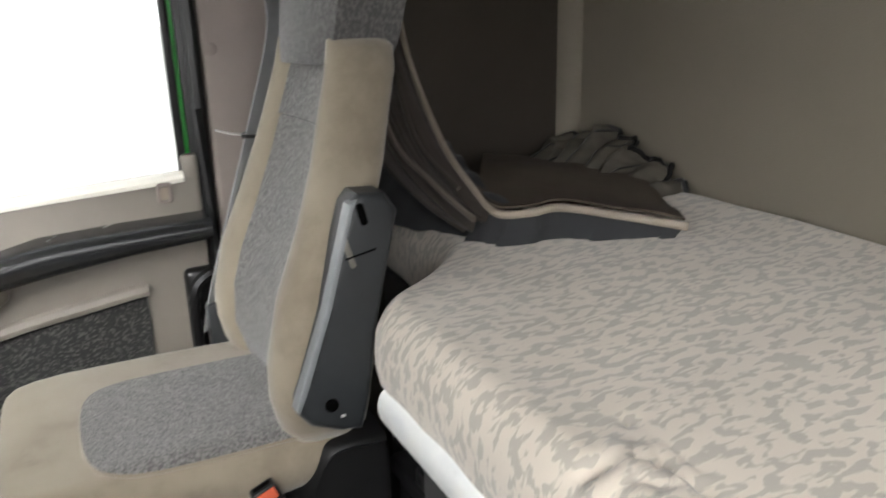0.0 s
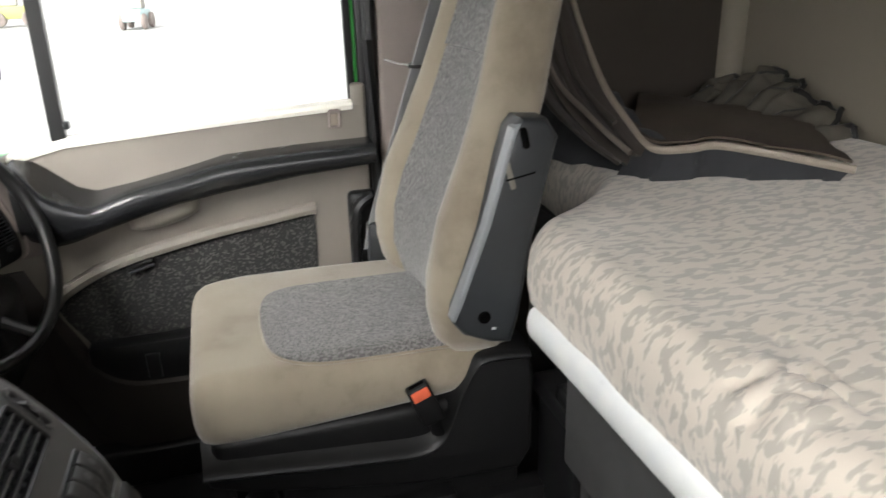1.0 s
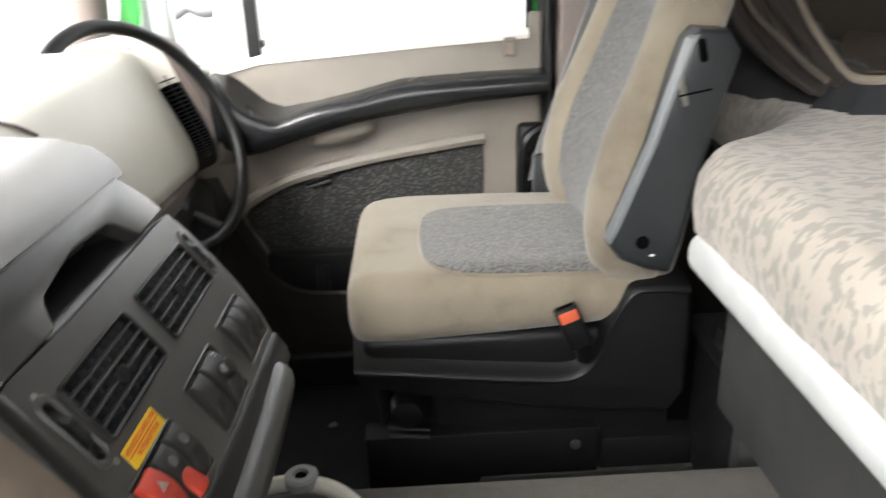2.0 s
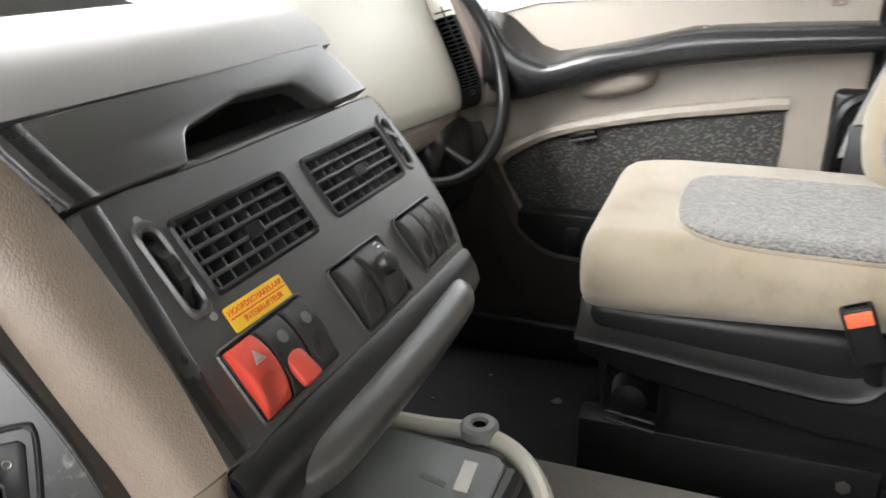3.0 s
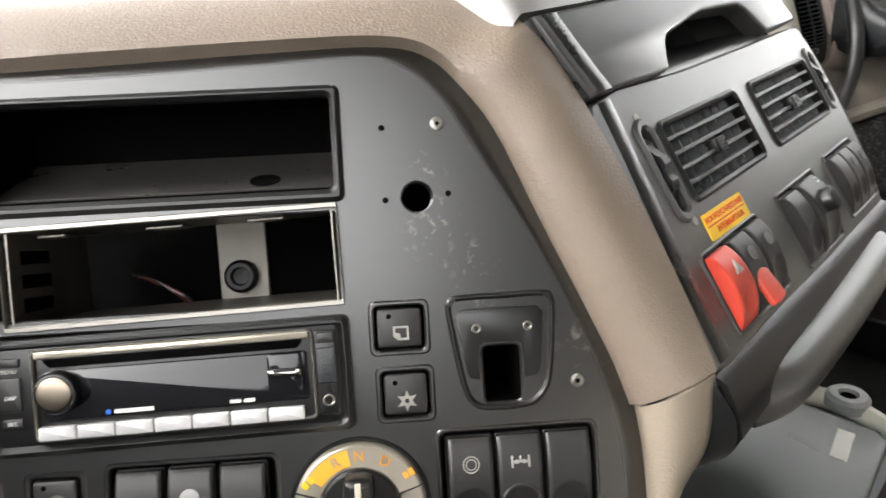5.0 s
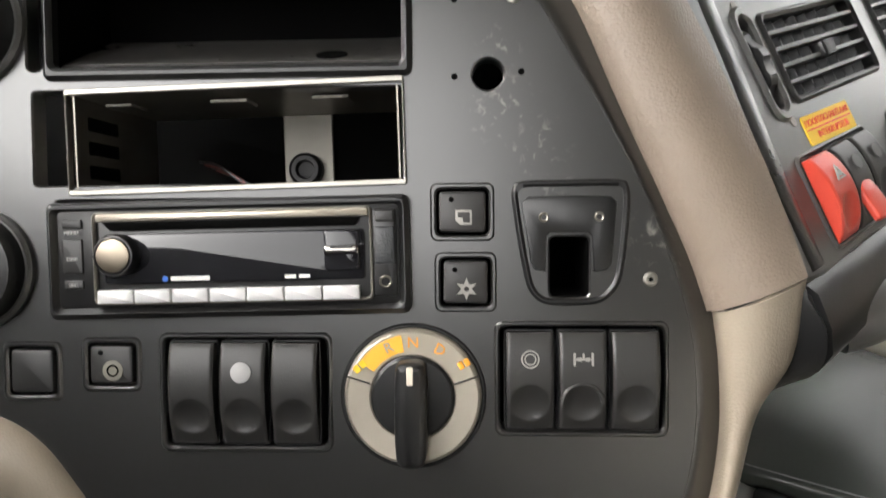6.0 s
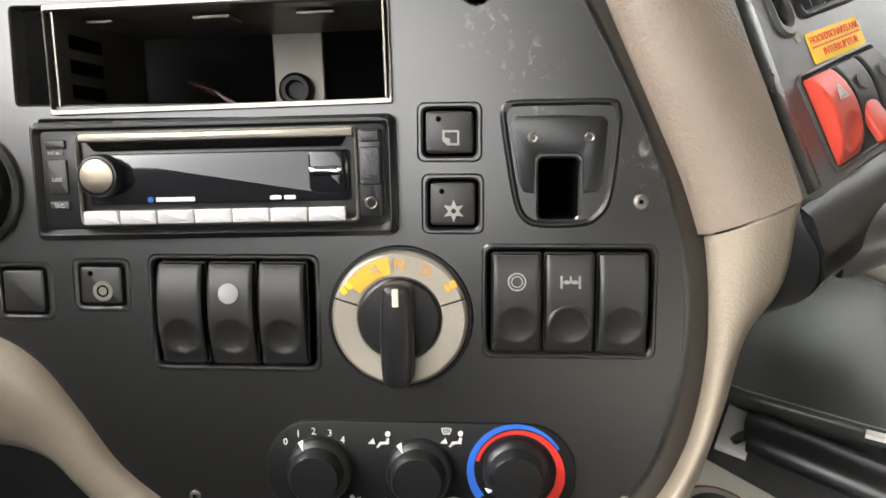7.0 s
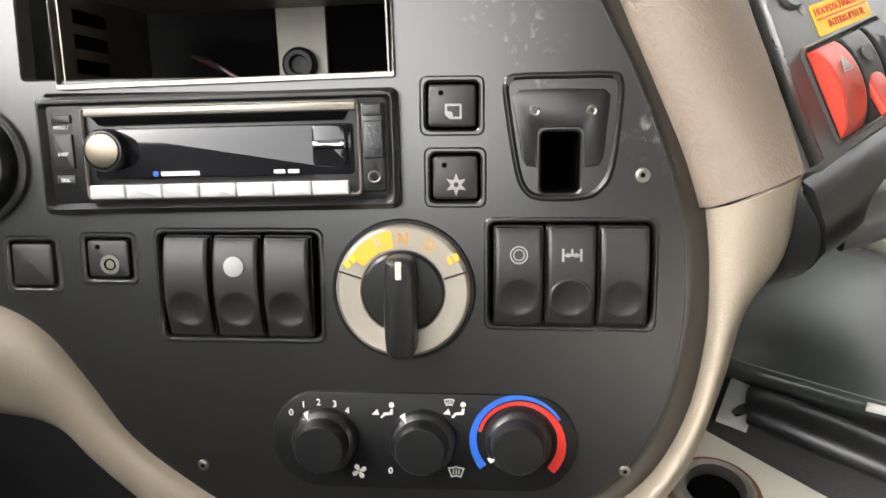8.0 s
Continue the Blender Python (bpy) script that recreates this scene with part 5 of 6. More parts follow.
def rocker_mesh(w, h, low=0.0, dimple=True, arch=6.0):
    """A curved rocker cap with a thumb scoop near its lower end (mm)."""
    nu, nv = 26, 52
    rows = []
    for j in range(nv + 1):
        y = -h / 2 + h * j / nv
        row = []
        for i in range(nu + 1):
            x = -w / 2 + w * i / nu
            k = (y / (h / 2))
            z = 2.5 + arch * (1 - k * k) ** 0.8 + 1.5 * k
            e = min(x + w / 2, w / 2 - x)
            z -= 1.0 * max(0.0, 1 - e / 1.6) ** 2
            if dimple:
                d = math.hypot(x, y + h * 0.215)
                if d < w * 0.41:
                    z -= 2.9 * (1 - (d / (w * 0.41)) ** 2.4)
            row.append((x / 1000, y / 1000, z / 1000))
        rows.append(row)
    bm = bmesh.new()
    top = [[bm.verts.new(q) for q in r] for r in rows]
    for a, b in zip(top, top[1:]):
        for i in range(nu):
            bm.faces.new((a[i], a[i + 1], b[i + 1], b[i]))
    rim = [top[0][i] for i in range(nu + 1)] + [top[j][nu] for j in range(1, nv + 1)] + [top[nv][i] for i in range(nu - 1, -1, -1)] + [top[j][0] for j in range(nv - 1, 0, -1)]
    base = [bm.verts.new((v.co.x, v.co.y, -0.008)) for v in rim]
    n = len(rim)
    for i in range(n):
        bm.faces.new((rim[i], base[i], base[(i + 1) % n], rim[(i + 1) % n]))
    return bm


def rocker(plane, x, y, w, h, mat=None, label="black rocker switch with a thumb scoop", icon=None, arch=6.0, group="rocker switches"):
    at = plane @ Vector((x / 1000, y / 1000, -0.008))
    th = thing("rocker_switch", at, label, "switch", group)
    part("cap", rocker_mesh(w, h, arch=arch), mat or SWITCH, th, matrix=plane @ local(x, y))
    part("frame", plate(mm(rrect(0, 0, w + 2.2, h + 2.0, 2)), [mm(rrect(0, 0, w + 0.5, h + 0.5, 1.2))], -0.011, 0.0008, 0.0006), PLASTIC_DARK, th, matrix=plane @ local(x, y))
    if icon:
        icon(th, plane, x, y)
    return th


def icon_disc(th, plane, x, y):
    part("icon_disc", slab(mm(circle(0, 0, 5.4, 20)), 0.0, 0.0006, 0.0002), material("pale_icon_disc", (0.35, 0.35, 0.35), 0.6), th, matrix=plane @ local(x, y + 12, 8.6) @ Matrix.Rotation(radians(-6), 4, "X"))


def ring_bm(r, t, n=24):
    return plate(mm(circle(0, 0, r, n)), [mm(circle(0, 0, r - t, n))], 0.0, 0.0005, 0.0001)


def icon_ring(th, plane, x, y):
    part("icon", ring_bm(4.6, 0.7), ICON, th, matrix=plane @ local(x, y + 12, 8.7) @ Matrix.Rotation(radians(-6), 4, "X"))
    part("icon", ring_bm(3.0, 0.6), ICON, th, matrix=plane @ local(x, y + 12, 8.7) @ Matrix.Rotation(radians(-6), 4, "X"))


def icon_axle(th, plane, x, y):
    bm = bmesh.new()
    for cx, cy, w, h in ((0, 0, 9, 1.0), (-4.5, 0, 1.2, 6.5), (4.5, 0, 1.2, 6.5), (0, 1.4, 1.0, 3.4), (-2.0, 0, 2.2, 2.0), (2.0, 0, 2.2, 2.0)):
        slab(mm(rrect(cx, cy, w, h, 0.3, 2)), 0.0, 0.0005, 0.0001, 1, bm)
    part("icon", bm, ICON, th, matrix=plane @ local(x, y + 12, 8.7) @ Matrix.Rotation(radians(-6), 4, "X"))


# switch banks: recessed wells with shade painted black, three rockers each
for (cx, cy, w, h) in ((277, -94, 83, 54), (102.5, -101.5, 86, 57)):
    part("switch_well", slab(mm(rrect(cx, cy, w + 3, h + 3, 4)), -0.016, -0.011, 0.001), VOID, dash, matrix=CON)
    part("well_rim", plate(mm(rrect(cx, cy, w + 6, h + 6, 5)), [mm(rrect(cx, cy, w + 0.5, h + 0.5, 4))], -0.001, 0.0012, 0.001), PANEL, dash, "raised rim of a switch well", matrix=CON)
for k, ic in enumerate((icon_ring, icon_axle, None)):
    rocker(CON, 250.5 + 26.6 * k, -94.5, 23.5, 50, icon=ic, label="black rocker switch with a white symbol" if ic else "plain black rocker switch beside the axle switch")
for k, ic in enumerate((None, icon_disc, None)):
    rocker(CON, 75.5 + 27.0 * k, -101.5, 23.5, 53, icon=ic, label="black rocker switch with a pale disc" if ic else "plain black rocker switch beside the disc switch")
part("scoop_lip", tube([con(277 + 10.4 * math.cos(a), -105.5 + 10.4 * math.sin(a), 7.4) for a in [math.pi * k / 14 for k in range(15)]], 0.0014, 8), SWITCH, dash, "raised lip over a thumb scoop")


def square_switch(x, y, w, h, kind):
    th = thing("push_switch", con(x, y, -8), "square black push switch" + (" with a white symbol" if kind else ", blank"), "switch", "push switches")
    part("rim", plate(mm(rrect(0, 0, w + 5, h + 5, 4)), [mm(rrect(0, 0, w - 1, h - 1, 3))], -0.004, 0.0012, 0.001), PANEL, th, matrix=CON @ local(x, y))
    part("cap", slab(mm(rrect(0, 0, w - 4, h - 4, 2.2)), -0.008, 0.0015, 0.0015, 2), SWITCH, th, matrix=CON @ local(x, y))
    if kind:
        part("pilot_hole", slab(mm(circle(-5.5, 6.5, 1.4, 12)), 0.0014, 0.0018, 0.0001), VOID, th, matrix=CON @ local(x, y))
        bm = bmesh.new()
        if kind == "snow":
            star = [(0.5 + (5.8 if k % 2 else 2.7) * math.cos(math.pi * k / 6), -3.5 + (5.8 if k % 2 else 2.7) * math.sin(math.pi * k / 6)) for k in range(12)]
            bm.free()
            bm = plate(mm(star), [mm(circle(0.5, -3.5, 1.3, 12))], 0.0, 0.0022, 0.0001)
        else:
            bm.free()
            page = [(-3.5, 1.0), (4.5, 1.0), (5.0, 0.4), (5.0, -6.6), (-1.0, -6.6), (-3.5, -4.2)]
            bm = plate(mm(page), [mm([(-2.3, -0.1), (3.9, -0.1), (3.9, -5.4), (0.6, -5.4), (0.2, -3.0), (-2.3, -2.6)])], 0.0, 0.0022, 0.0001)
            if kind == "disc":
                bm.free()
                bm = slab(mm(circle(1.0, -3.0, 5.5, 20)), 0.0, 0.0019, 0.0001, 1)
        part("icon", bm, ICON if kind != "disc" else material("dim_disc", (0.2, 0.19, 0.16), 0.5), th, matrix=CON @ local(x, y))
        if kind == "disc":
            part("icon", ring_bm(3.2, 0.8), VOID, th, matrix=CON @ local(x + 1, y - 3, 1.8))


square_switch(216.5, -8, 28, 25, "page")
square_switch(218, -44, 27, 26, "snow")
square_switch(-12, -90.5, 27, 27, "")
square_switch(31, -87, 27, 24, "disc")


def screw(x, y, plane, r=4.2, parent=None):
    th = thing("screw", plane @ Vector((x / 1000, y / 1000, 0)), "small steel recessed-drive screw in the panel", "screw", "panel screws")
    part("head", lathe([(r * 0.9, -0.5), (r, 0.3), (r * 0.9, 1.0), (r * 0.55, 1.3), (r * 0.5, 0.9)], 18), STEEL, th, matrix=plane @ local(x, y) @ Matrix.Scale(0.001, 4))
    part("drive", slab(mm([(r * 0.42 * (1 if k % 2 else 0.55) * math.cos(math.pi * k / 6), r * 0.42 * (1 if k % 2 else 0.55) * math.sin(math.pi * k / 6)) for k in range(12)]), 0.0012, 0.0016, 0.0001, 1), VOID, th, matrix=plane @ local(x, y))


for p in ((312, -43), (76, -204), (308, -201), (243, 101)):
    screw(p[0], p[1], CON, 3.9 if p[1] > -100 else 3.2)
for p in ((213, 100), (213, 61), (247, 63)):
    part("pin_hole", slab(mm(circle(p[0], p[1], 1.7, 10)), 0.0, 0.0004, 0.0001, 1), VOID, dash, matrix=CON)

# keypad mount: shield-shaped recess
shield = [(p[0], p[1]) for p in smooth_line([(247, 7.5), (272, 8), (296, 8), (301, 4), (301.5, -8), (298, -40), (292, -51), (283, -55.5), (262, -56), (253, -52), (248, -41), (242.5, -8), (242, 3)], 3, True)]
mount = thing("keypad_mount", con(272, -26, -6), "empty black keypad mount with two screws and an open slot", "bracket")
part("rim", plate(mm(shield), [inset(mm(shield), 0.0034)], -0.001, 0.0020, 0.0014), PLASTIC_DARK, mount, matrix=CON)
inn = [(p[0], p[1]) for p in smooth_line([(255, -2), (272, -1), (290, -1), (293, -6), (291, -28), (286, -37), (271, -38), (257, -37), (253, -28), (251, -6)], 3, True)]
part("raised_plate", slab(mm([(250, -0.5), (272, 0), (292, -0.5), (295, -3.5), (292.5, -34), (290, -38), (283, -39), (282.5, -21), (280.5, -19), (261.5, -19), (259.5, -21), (259, -39), (253.5, -38), (251.5, -34), (247, -4)]), 0.0, 0.0016, 0.0008), PLASTIC_DARK, mount, matrix=CON)
for px in (258, 286):
    part("screw", lathe([(2.7, 0.0), (2.7, 1.6), (2.2, 2.2), (1.2, 1.5), (0.3, 1.4)], 14), SLEEVE, mount, "small screw", matrix=CON @ local(px, -11) @ Matrix.Scale(0.001, 4))
part("slot_liner", plate(mm(rrect(271, -36.5, 22, 33, 3)), [mm(rrect(271, -36.5, 19, 30, 2))], -0.05, -0.001, 0.0003), VOID, mount, matrix=CON)

# selector dial
dial = thing("selector_dial", con(190.5, -103, 0), "silver-ringed gear selector dial with orange letters and a black handle", "dial")
DM = CON @ local(190.5, -103)
part("ring", lathe([(35.6, -1.0), (35.6, 2.0), (34.6, 4.2), (33.4, 5.0), (22.5, 4.4), (21.0, 3.0)], 56), SILVER, dial, "worn silver ring", matrix=DM @ Matrix.Scale(0.001, 4))
part("shadow_gap", plate(mm(circle(0, 0, 38.0, 48)), [mm(circle(0, 0, 35.2, 48))], -0.001, 0.0012, 0.001), PLASTIC_DARK, dial, matrix=DM)


def arc_band(r0, r1, a0, a1, z, n=40):
    bm = bmesh.new()
    rows = []
    for k in range(n + 1):
        t = k / n
        a = radians(a0 + (a1 - a0) * t)
        ri, ro = r0(t), r1(t)
        rows.append([(ri * math.cos(a) / 1000, ri * math.sin(a) / 1000, z / 1000), (ro * math.cos(a) / 1000, ro * math.sin(a) / 1000, z / 1000), (ro * math.cos(a) / 1000, ro * math.sin(a) / 1000, z / 1000 - 0.0006), (ri * math.cos(a) / 1000, ri * math.sin(a) / 1000, z / 1000 - 0.0006)])
    return loft(bm, rows)


part("orange_sector", arc_band(lambda t: 23.8, lambda t: 32.6, 146, 100, 5.1), material("sector_amber", (0.86, 0.42, 0.035), 0.5), dial, "amber sector on the ring", matrix=DM)
lettering("letter", "R", 8, -12.0, 25.6, 5.3, DM, SILVER, dial, 25)
lettering("letter", "N", 8, 0.5, 28.2, 5.2, DM, ORANGE, dial, 0)
lettering("letter", "D", 8, 14.2, 24.6, 5.2, DM, ORANGE, dial, -25)
bars("symbol", 0, 0, 7, 4, 0, DM @ local(26.5, 17.5, 5.2) @ Matrix.Rotation(radians(30), 4, "Z"), ORANGE, dial, 2)
bars("symbol", 0, 0, 8, 4, 0, DM @ local(-27.0, 16, 5.3) @ Matrix.Rotation(radians(40), 4, "Z"), YELLOW, dial, 2)
for a in (18, 162):
    part("ring_split", slab(mm(rrect(29, 0, 13, 0.9, 0.3, 1)), 0.0045, 0.0053, 0.0002, 1), PLASTIC_DARK, dial, matrix=DM @ Matrix.Rotation(radians(a), 4, "Z"))
part("hub", lathe([(21.5, 1.0), (21.5, 5.0), (20.0, 6.2), (5.0, 6.8), (0.5, 6.8)], 40), PLASTIC_DARK, dial, "black dial centre", matrix=DM @ Matrix.Scale(0.001, 4))
hb = slab(mm([(p[0], p[1]) for p in smooth_line([(-7.5, 16), (-5.5, 19.5), (0, 20.5), (5.5, 19.5), (7.5, 16), (8.2, 0), (8.0, -20), (6.5, -31), (0, -33.5), (-6.5, -31), (-8.0, -20), (-8.2, 0)], 3, True)]), 0.004, 0.020, 0.004, 3)
part("handle", hb, PLASTIC_DARK, dial, "black turning handle", matrix=DM)
part("pointer", slab(mm(rrect(0, 14, 3.2, 9, 0.6)), 0.0195, 0.0204, 0.0003, 1), material("worn_pointer", (0.6, 0.55, 0.45), 0.6, wear=(0.2, 0.18, 0.15), wear_scale=200, wear_at=0.5), dial, "worn white pointer", matrix=DM)

# heater controls
heat = thing("heater_controls", con(198, -186, 0), "dark heater control plate with three round knobs and white symbols", "control panel")
part("plate", slab(mm(rrect(199.8, -186.5, 165.5, 55, 26.5, 8)), 0.0, 0.0022, 0.0015), SEATBLACK, heat, "raised dark plate", matrix=CON)


def heater_knob(x, y, turn):
    k = Matrix.Scale(0.00093, 4)
    ob = part("knob", lathe([(19.0, 0.0), (19.0, 5.0), (17.8, 7.0), (15.6, 8.2), (14.8, 15.5), (13.4, 17.5), (0.6, 17.9)], 40), PLASTIC_DARK, heat, "black turning knob", matrix=CON @ local(x, y, 2) @ k)
    part("mark", slab(mm([(-1.6, 0), (1.6, 0), (0, -6)]), 0.0, 0.0006, 0.0001, 1), WHITE, ob, "white pointer mark", matrix=CON @ Matrix.Translation(Vector((x / 1000, y / 1000, 0))) @ Matrix.Rotation(radians(turn), 4, "Z") @ local(0, 18.6, 6.0) @ Matrix.Rotation(radians(-40), 4, "X"))


def screen_symbol(x, y, k):
    """A windscreen outline with three rising lines, as one piece of print."""
    bm = plate(mm([(x - 4.6 * k, y + 2.4 * k), (x, y + 3.4 * k), (x + 4.6 * k, y + 2.4 * k), (x + 2.7 * k, y - 3.0 * k), (x, y - 2.4 * k), (x - 2.7 * k, y - 3.0 * k)][::-1]),
               [mm([(x - 3.6 * k, y + 1.8 * k), (x, y + 2.6 * k), (x + 3.6 * k, y + 1.8 * k), (x + 2.2 * k, y - 2.1 * k), (x, y - 1.6 * k), (x - 2.2 * k, y - 2.1 * k)][::-1])], 0.0022, 0.0027, 0.0001)
    for dx in (-1.5, 0.0, 1.5):
        slab(mm(rrect(x + dx * k, y + 0.3 * k, 0.7 * k, 3.0 * k, 0.3 * k, 1)), 0.0022, 0.0027, 0.0001, 1, bm)
    part("symbol", bm, WHITE, heat, "white windscreen symbol", matrix=CON)


heater_knob(146.5, -185.5, 30)
heater_knob(200, -185.2, 34)
heater_knob(251, -183.5, 125)
part("arc_blue", arc_band(lambda t: 21.5 + 3.2 * t, lambda t: 26.0, 218, 30, 2.6), BLUE, heat, "blue cold arc", matrix=CON @ local(251, -185))
part("arc_red", arc_band(lambda t: 20.3 + 0.8 * t, lambda t: 22.0 + min(1.0, t * 1.15) ** 2 * 4.0, 165, -42, 2.7), REDPRINT, heat, "red warm arc", matrix=CON @ local(251, -185))
for wd, x, y in (("0", 128, -171.2), ("1", 135, -166.6), ("2", 143.4, -165.1), ("3", 152.2, -165.9), ("4", 159, -169.5), ("0", 182, -203.4)):
    lettering("digit", wd, 5.2, x, y, 2.5, CON, WHITE, heat)
for (x, y) in ((179, -168.6), (217.5, -167.6)):
    bm = bmesh.new()
    slab(mm(circle(x + 4.2, y + 2.9, 1.5, 12)), 0.0022, 0.0027, 0.0001, 1, bm)
    slab(mm([(x - 6.5, y - 2.6), (x - 3.6, y + 0.4), (x - 2.6, y - 2.8)]), 0.0022, 0.0027, 0.0001, 1, bm)
    slab(mm([(x - 2.0, y - 4.2), (x - 1.2, y - 4.8), (x + 0.6, y - 3.0), (x + 4.6, y - 2.6), (x + 5.0, y + 0.6), (x + 3.6, y + 0.6), (x + 3.0, y - 1.4), (x + 0.0, y - 1.6)]), 0.0022, 0.0027, 0.0001, 1, bm)
    part("symbol", bm, WHITE, heat, "white airflow symbol", matrix=CON)
screen_symbol(214.3, -163.6, 0.62)
screen_symbol(217.8, -203.2, 1.0)
bm = bmesh.new()
for k in range(4):
    c, d = math.cos(math.pi * k / 2 + 0.55), math.sin(math.pi * k / 2 + 0.55)
    slab(mm([(164.7 + c * u - d * v, -204.1 + d * u + c * v) for u, v in ((0.4, -0.4), (2.2, -1.5), (4.0, -1.2), (4.2, 0.6), (2.6, 1.2), (0.6, 0.5))]), 0.0022, 0.0027, 0.0001, 1, bm)
part("symbol", bm, WHITE, heat, "white fan symbol", matrix=CON)

# round black knobs at the far edge
for (x, y, r) in ((-45, 92, 31), (-42, -36, 30)):
    kn = thing("round_knob", con(x, y, 0), "round black knob on the panel edge", "knob", "edge knobs")
    part("base", lathe([(r + 3, -1.0), (r + 3, 3.0), (r + 1, 4.5), (r, 4.5)], 36), PLASTIC, kn, matrix=CON @ local(x, y) @ Matrix.Scale(0.001, 4))
    part("cap", lathe([(r, 0.0), (r - 0.5, 10.0), (r - 3, 14.0), (r * 0.6, 15.5), (0.5, 15.0)], 36), PLASTIC_DARK, kn, matrix=CON @ local(x, y) @ Matrix.Scale(0.001, 4))

# upper storage slot
# scuffed floor plastic, lightened to carry the light that falls on it
BINFLOOR_LIT = material("lit_scuffed_plastic", (0.045, 0.043, 0.041), 0.3, other=(0.03, 0.029, 0.027), scale=18, bump=0.05, bump_scale=900, wear=(0.1, 0.095, 0.09), wear_scale=30, wear_at=0.62)
tray = thing("storage_slot", con(95, 93, -30), "empty black open storage slot in the control panel", "tray")
part("bezel", plate(mm(rrect(95, 93, 193, 62.5, 4)), [mm(rrect(95, 93.5, 182, 50, 3))], -0.004, 0.004, 0.0025), PLASTIC_DARK, tray, "black slot bezel", matrix=CON)


bn = bmesh.new()
bina, binb = [[bn.verts.new((x / 1000, y / 1000, z / 1000)) for y, z in q] for x, q in ((3.5, ((67.5, -2), (70, -6), (95, -62), (124, -62), (119.5, -2))), (187, ((67.5, -2), (70, -6), (95, -62), (124, -62), (119.5, -2))))]
for i in range(4):
    bn.faces.new((bina[i], bina[i + 1], binb[i + 1], binb[i]))
bn.faces.new(bina)
bn.faces.new(binb[::-1])
# bin walls take the near-black colour as painted shade
part("bin", bn, VOID, tray, "shallow bin with its shade painted black", matrix=CON, smooth=False)
part("bin_floor", slab([(0.0045, 0.0), (0.186, 0.0), (0.186, 0.0605), (0.0045, 0.0605)], 0.0, 0.0012, 0.0004, 1), BINFLOOR_LIT, tray, "scuffed level floor, coloured lighter as if lit", matrix=CON @ local(0, 70.2, -6) @ Matrix.Rotation(radians(-65.9), 4, "X"))
part("drain_hole", slab(mm(circle(0, 0, 8.5, 20)), 0.0, 0.0008, 0.0002, 1), VOID, tray, "round hole in the bin floor", matrix=CON @ local(147, 76.4, -16) @ Matrix.Rotation(radians(-65.9), 4, "X"))

# radio cage without a radio, set a little askew
CAGE = CON @ local(99, 31.8) @ Matrix.Rotation(radians(1.5), 4, "Z") @ Matrix.Diagonal((0.93, 0.93, 1.0, 1.0)) @ local(-96, -33.5)
cage = thing("radio_cage", con(96, 33, -40), "empty zinc-plated radio cage with a bracket and loose wires inside", "metal frame")
part("flange", plate(mm(rrect(96, 33.5, 190.5, 59.5, 1.5)), [mm(rrect(96, 33.5, 188.6, 53.2, 1))], -0.002, 0.0030, 0.0005), STEEL, cage, "bright steel flange", matrix=CAGE)
for x0, x1, y0, y1 in ((4.2, 5.2, 6.5, 60.5), (187, 188, 6.5, 60.5), (5, 187, 60.0, 60.8), (5, 187, 6.0, 6.8)):
    part("sleeve_wall", box(x0 / 1000, x1 / 1000, y0 / 1000, y1 / 1000, -0.10, 0.0, 0), SLEEVE, cage, "dull steel sleeve wall", matrix=CAGE, smooth=False)
for (x, y, w, h) in ((20, 60.0, 16, 1), (86, 60.0, 22, 1), (146, 60, 22, 1)):
    part("tab", box((x - w / 2) / 1000, (x + w / 2) / 1000, 0.0565, 0.0585, -0.04, -0.02, 0.0005, 1), SLEEVE, cage, "bent retaining tab", matrix=CAGE)
for y in (18, 32, 46):
    part("punched_tab", box(0.0053, 0.0063, (y - 4) / 1000, (y + 4) / 1000, -0.045, -0.012, 0.0004, 1), VOID, cage, matrix=CAGE)
part("bracket", box(0.095, 0.130, 0.005, 0.062, -0.105, -0.102, 0.0008, 1), BRACKET, cage, "upright steel bracket", matrix=CAGE)
part("grommet", lathe([(10.5, 0.0), (10.5, 5.0), (8.5, 7.0), (6.0, 7.0), (5.0, 3.0), (0.5, 2.5)], 24), SEATBLACK, cage, "black rubber grommet", matrix=CAGE @ local(111, 22, -102) @ Matrix.Scale(0.00112, 4))
WIRE = material("pinkish_wire", (0.25, 0.06, 0.05), 0.5)
for k in range(5):
    w0 = smooth_line([CAGE @ CON.inverted() @ p for p in (con(36 + 4 * k, 30 - 2 * k, -98), con(52 + 3 * k, 26 - 2 * k, -90), con(66 + 2 * k, 16 - k, -88), con(74 + k, 7, -92))], 5)
    part("wire", tube(w0, 0.0010, 6), WIRE if k % 2 else PLASTIC_DARK, cage, "thin loose wire")
# back of the cage, painted near-black in place of deep shade
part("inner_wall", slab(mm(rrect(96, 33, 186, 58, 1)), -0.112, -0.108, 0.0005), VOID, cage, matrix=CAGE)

# car radio
radio = thing("car_radio", con(95, -29, 0), "black car radio with silver buttons, round knob and glossy display", "radio")
RM = CON @ local(95.6, -30.6) @ Matrix.Rotation(radians(1.0), 4, "Z") @ Matrix.Diagonal((0.968, 0.95, 1.0, 1.0))
part("trim_frame", plate(mm(rrect(0, 0, 195, 64, 4)), [mm(rrect(0, 0.5, 184, 53, 3))], -0.004, 0.009, 0.003), PLASTIC_DARK, radio, "black outer frame", matrix=RM)
part("face", slab(mm(rrect(0, 0.5, 185, 54, 3)), -0.02, 0.006, 0.001), PLASTIC_DARK, radio, "black face plate", matrix=RM)
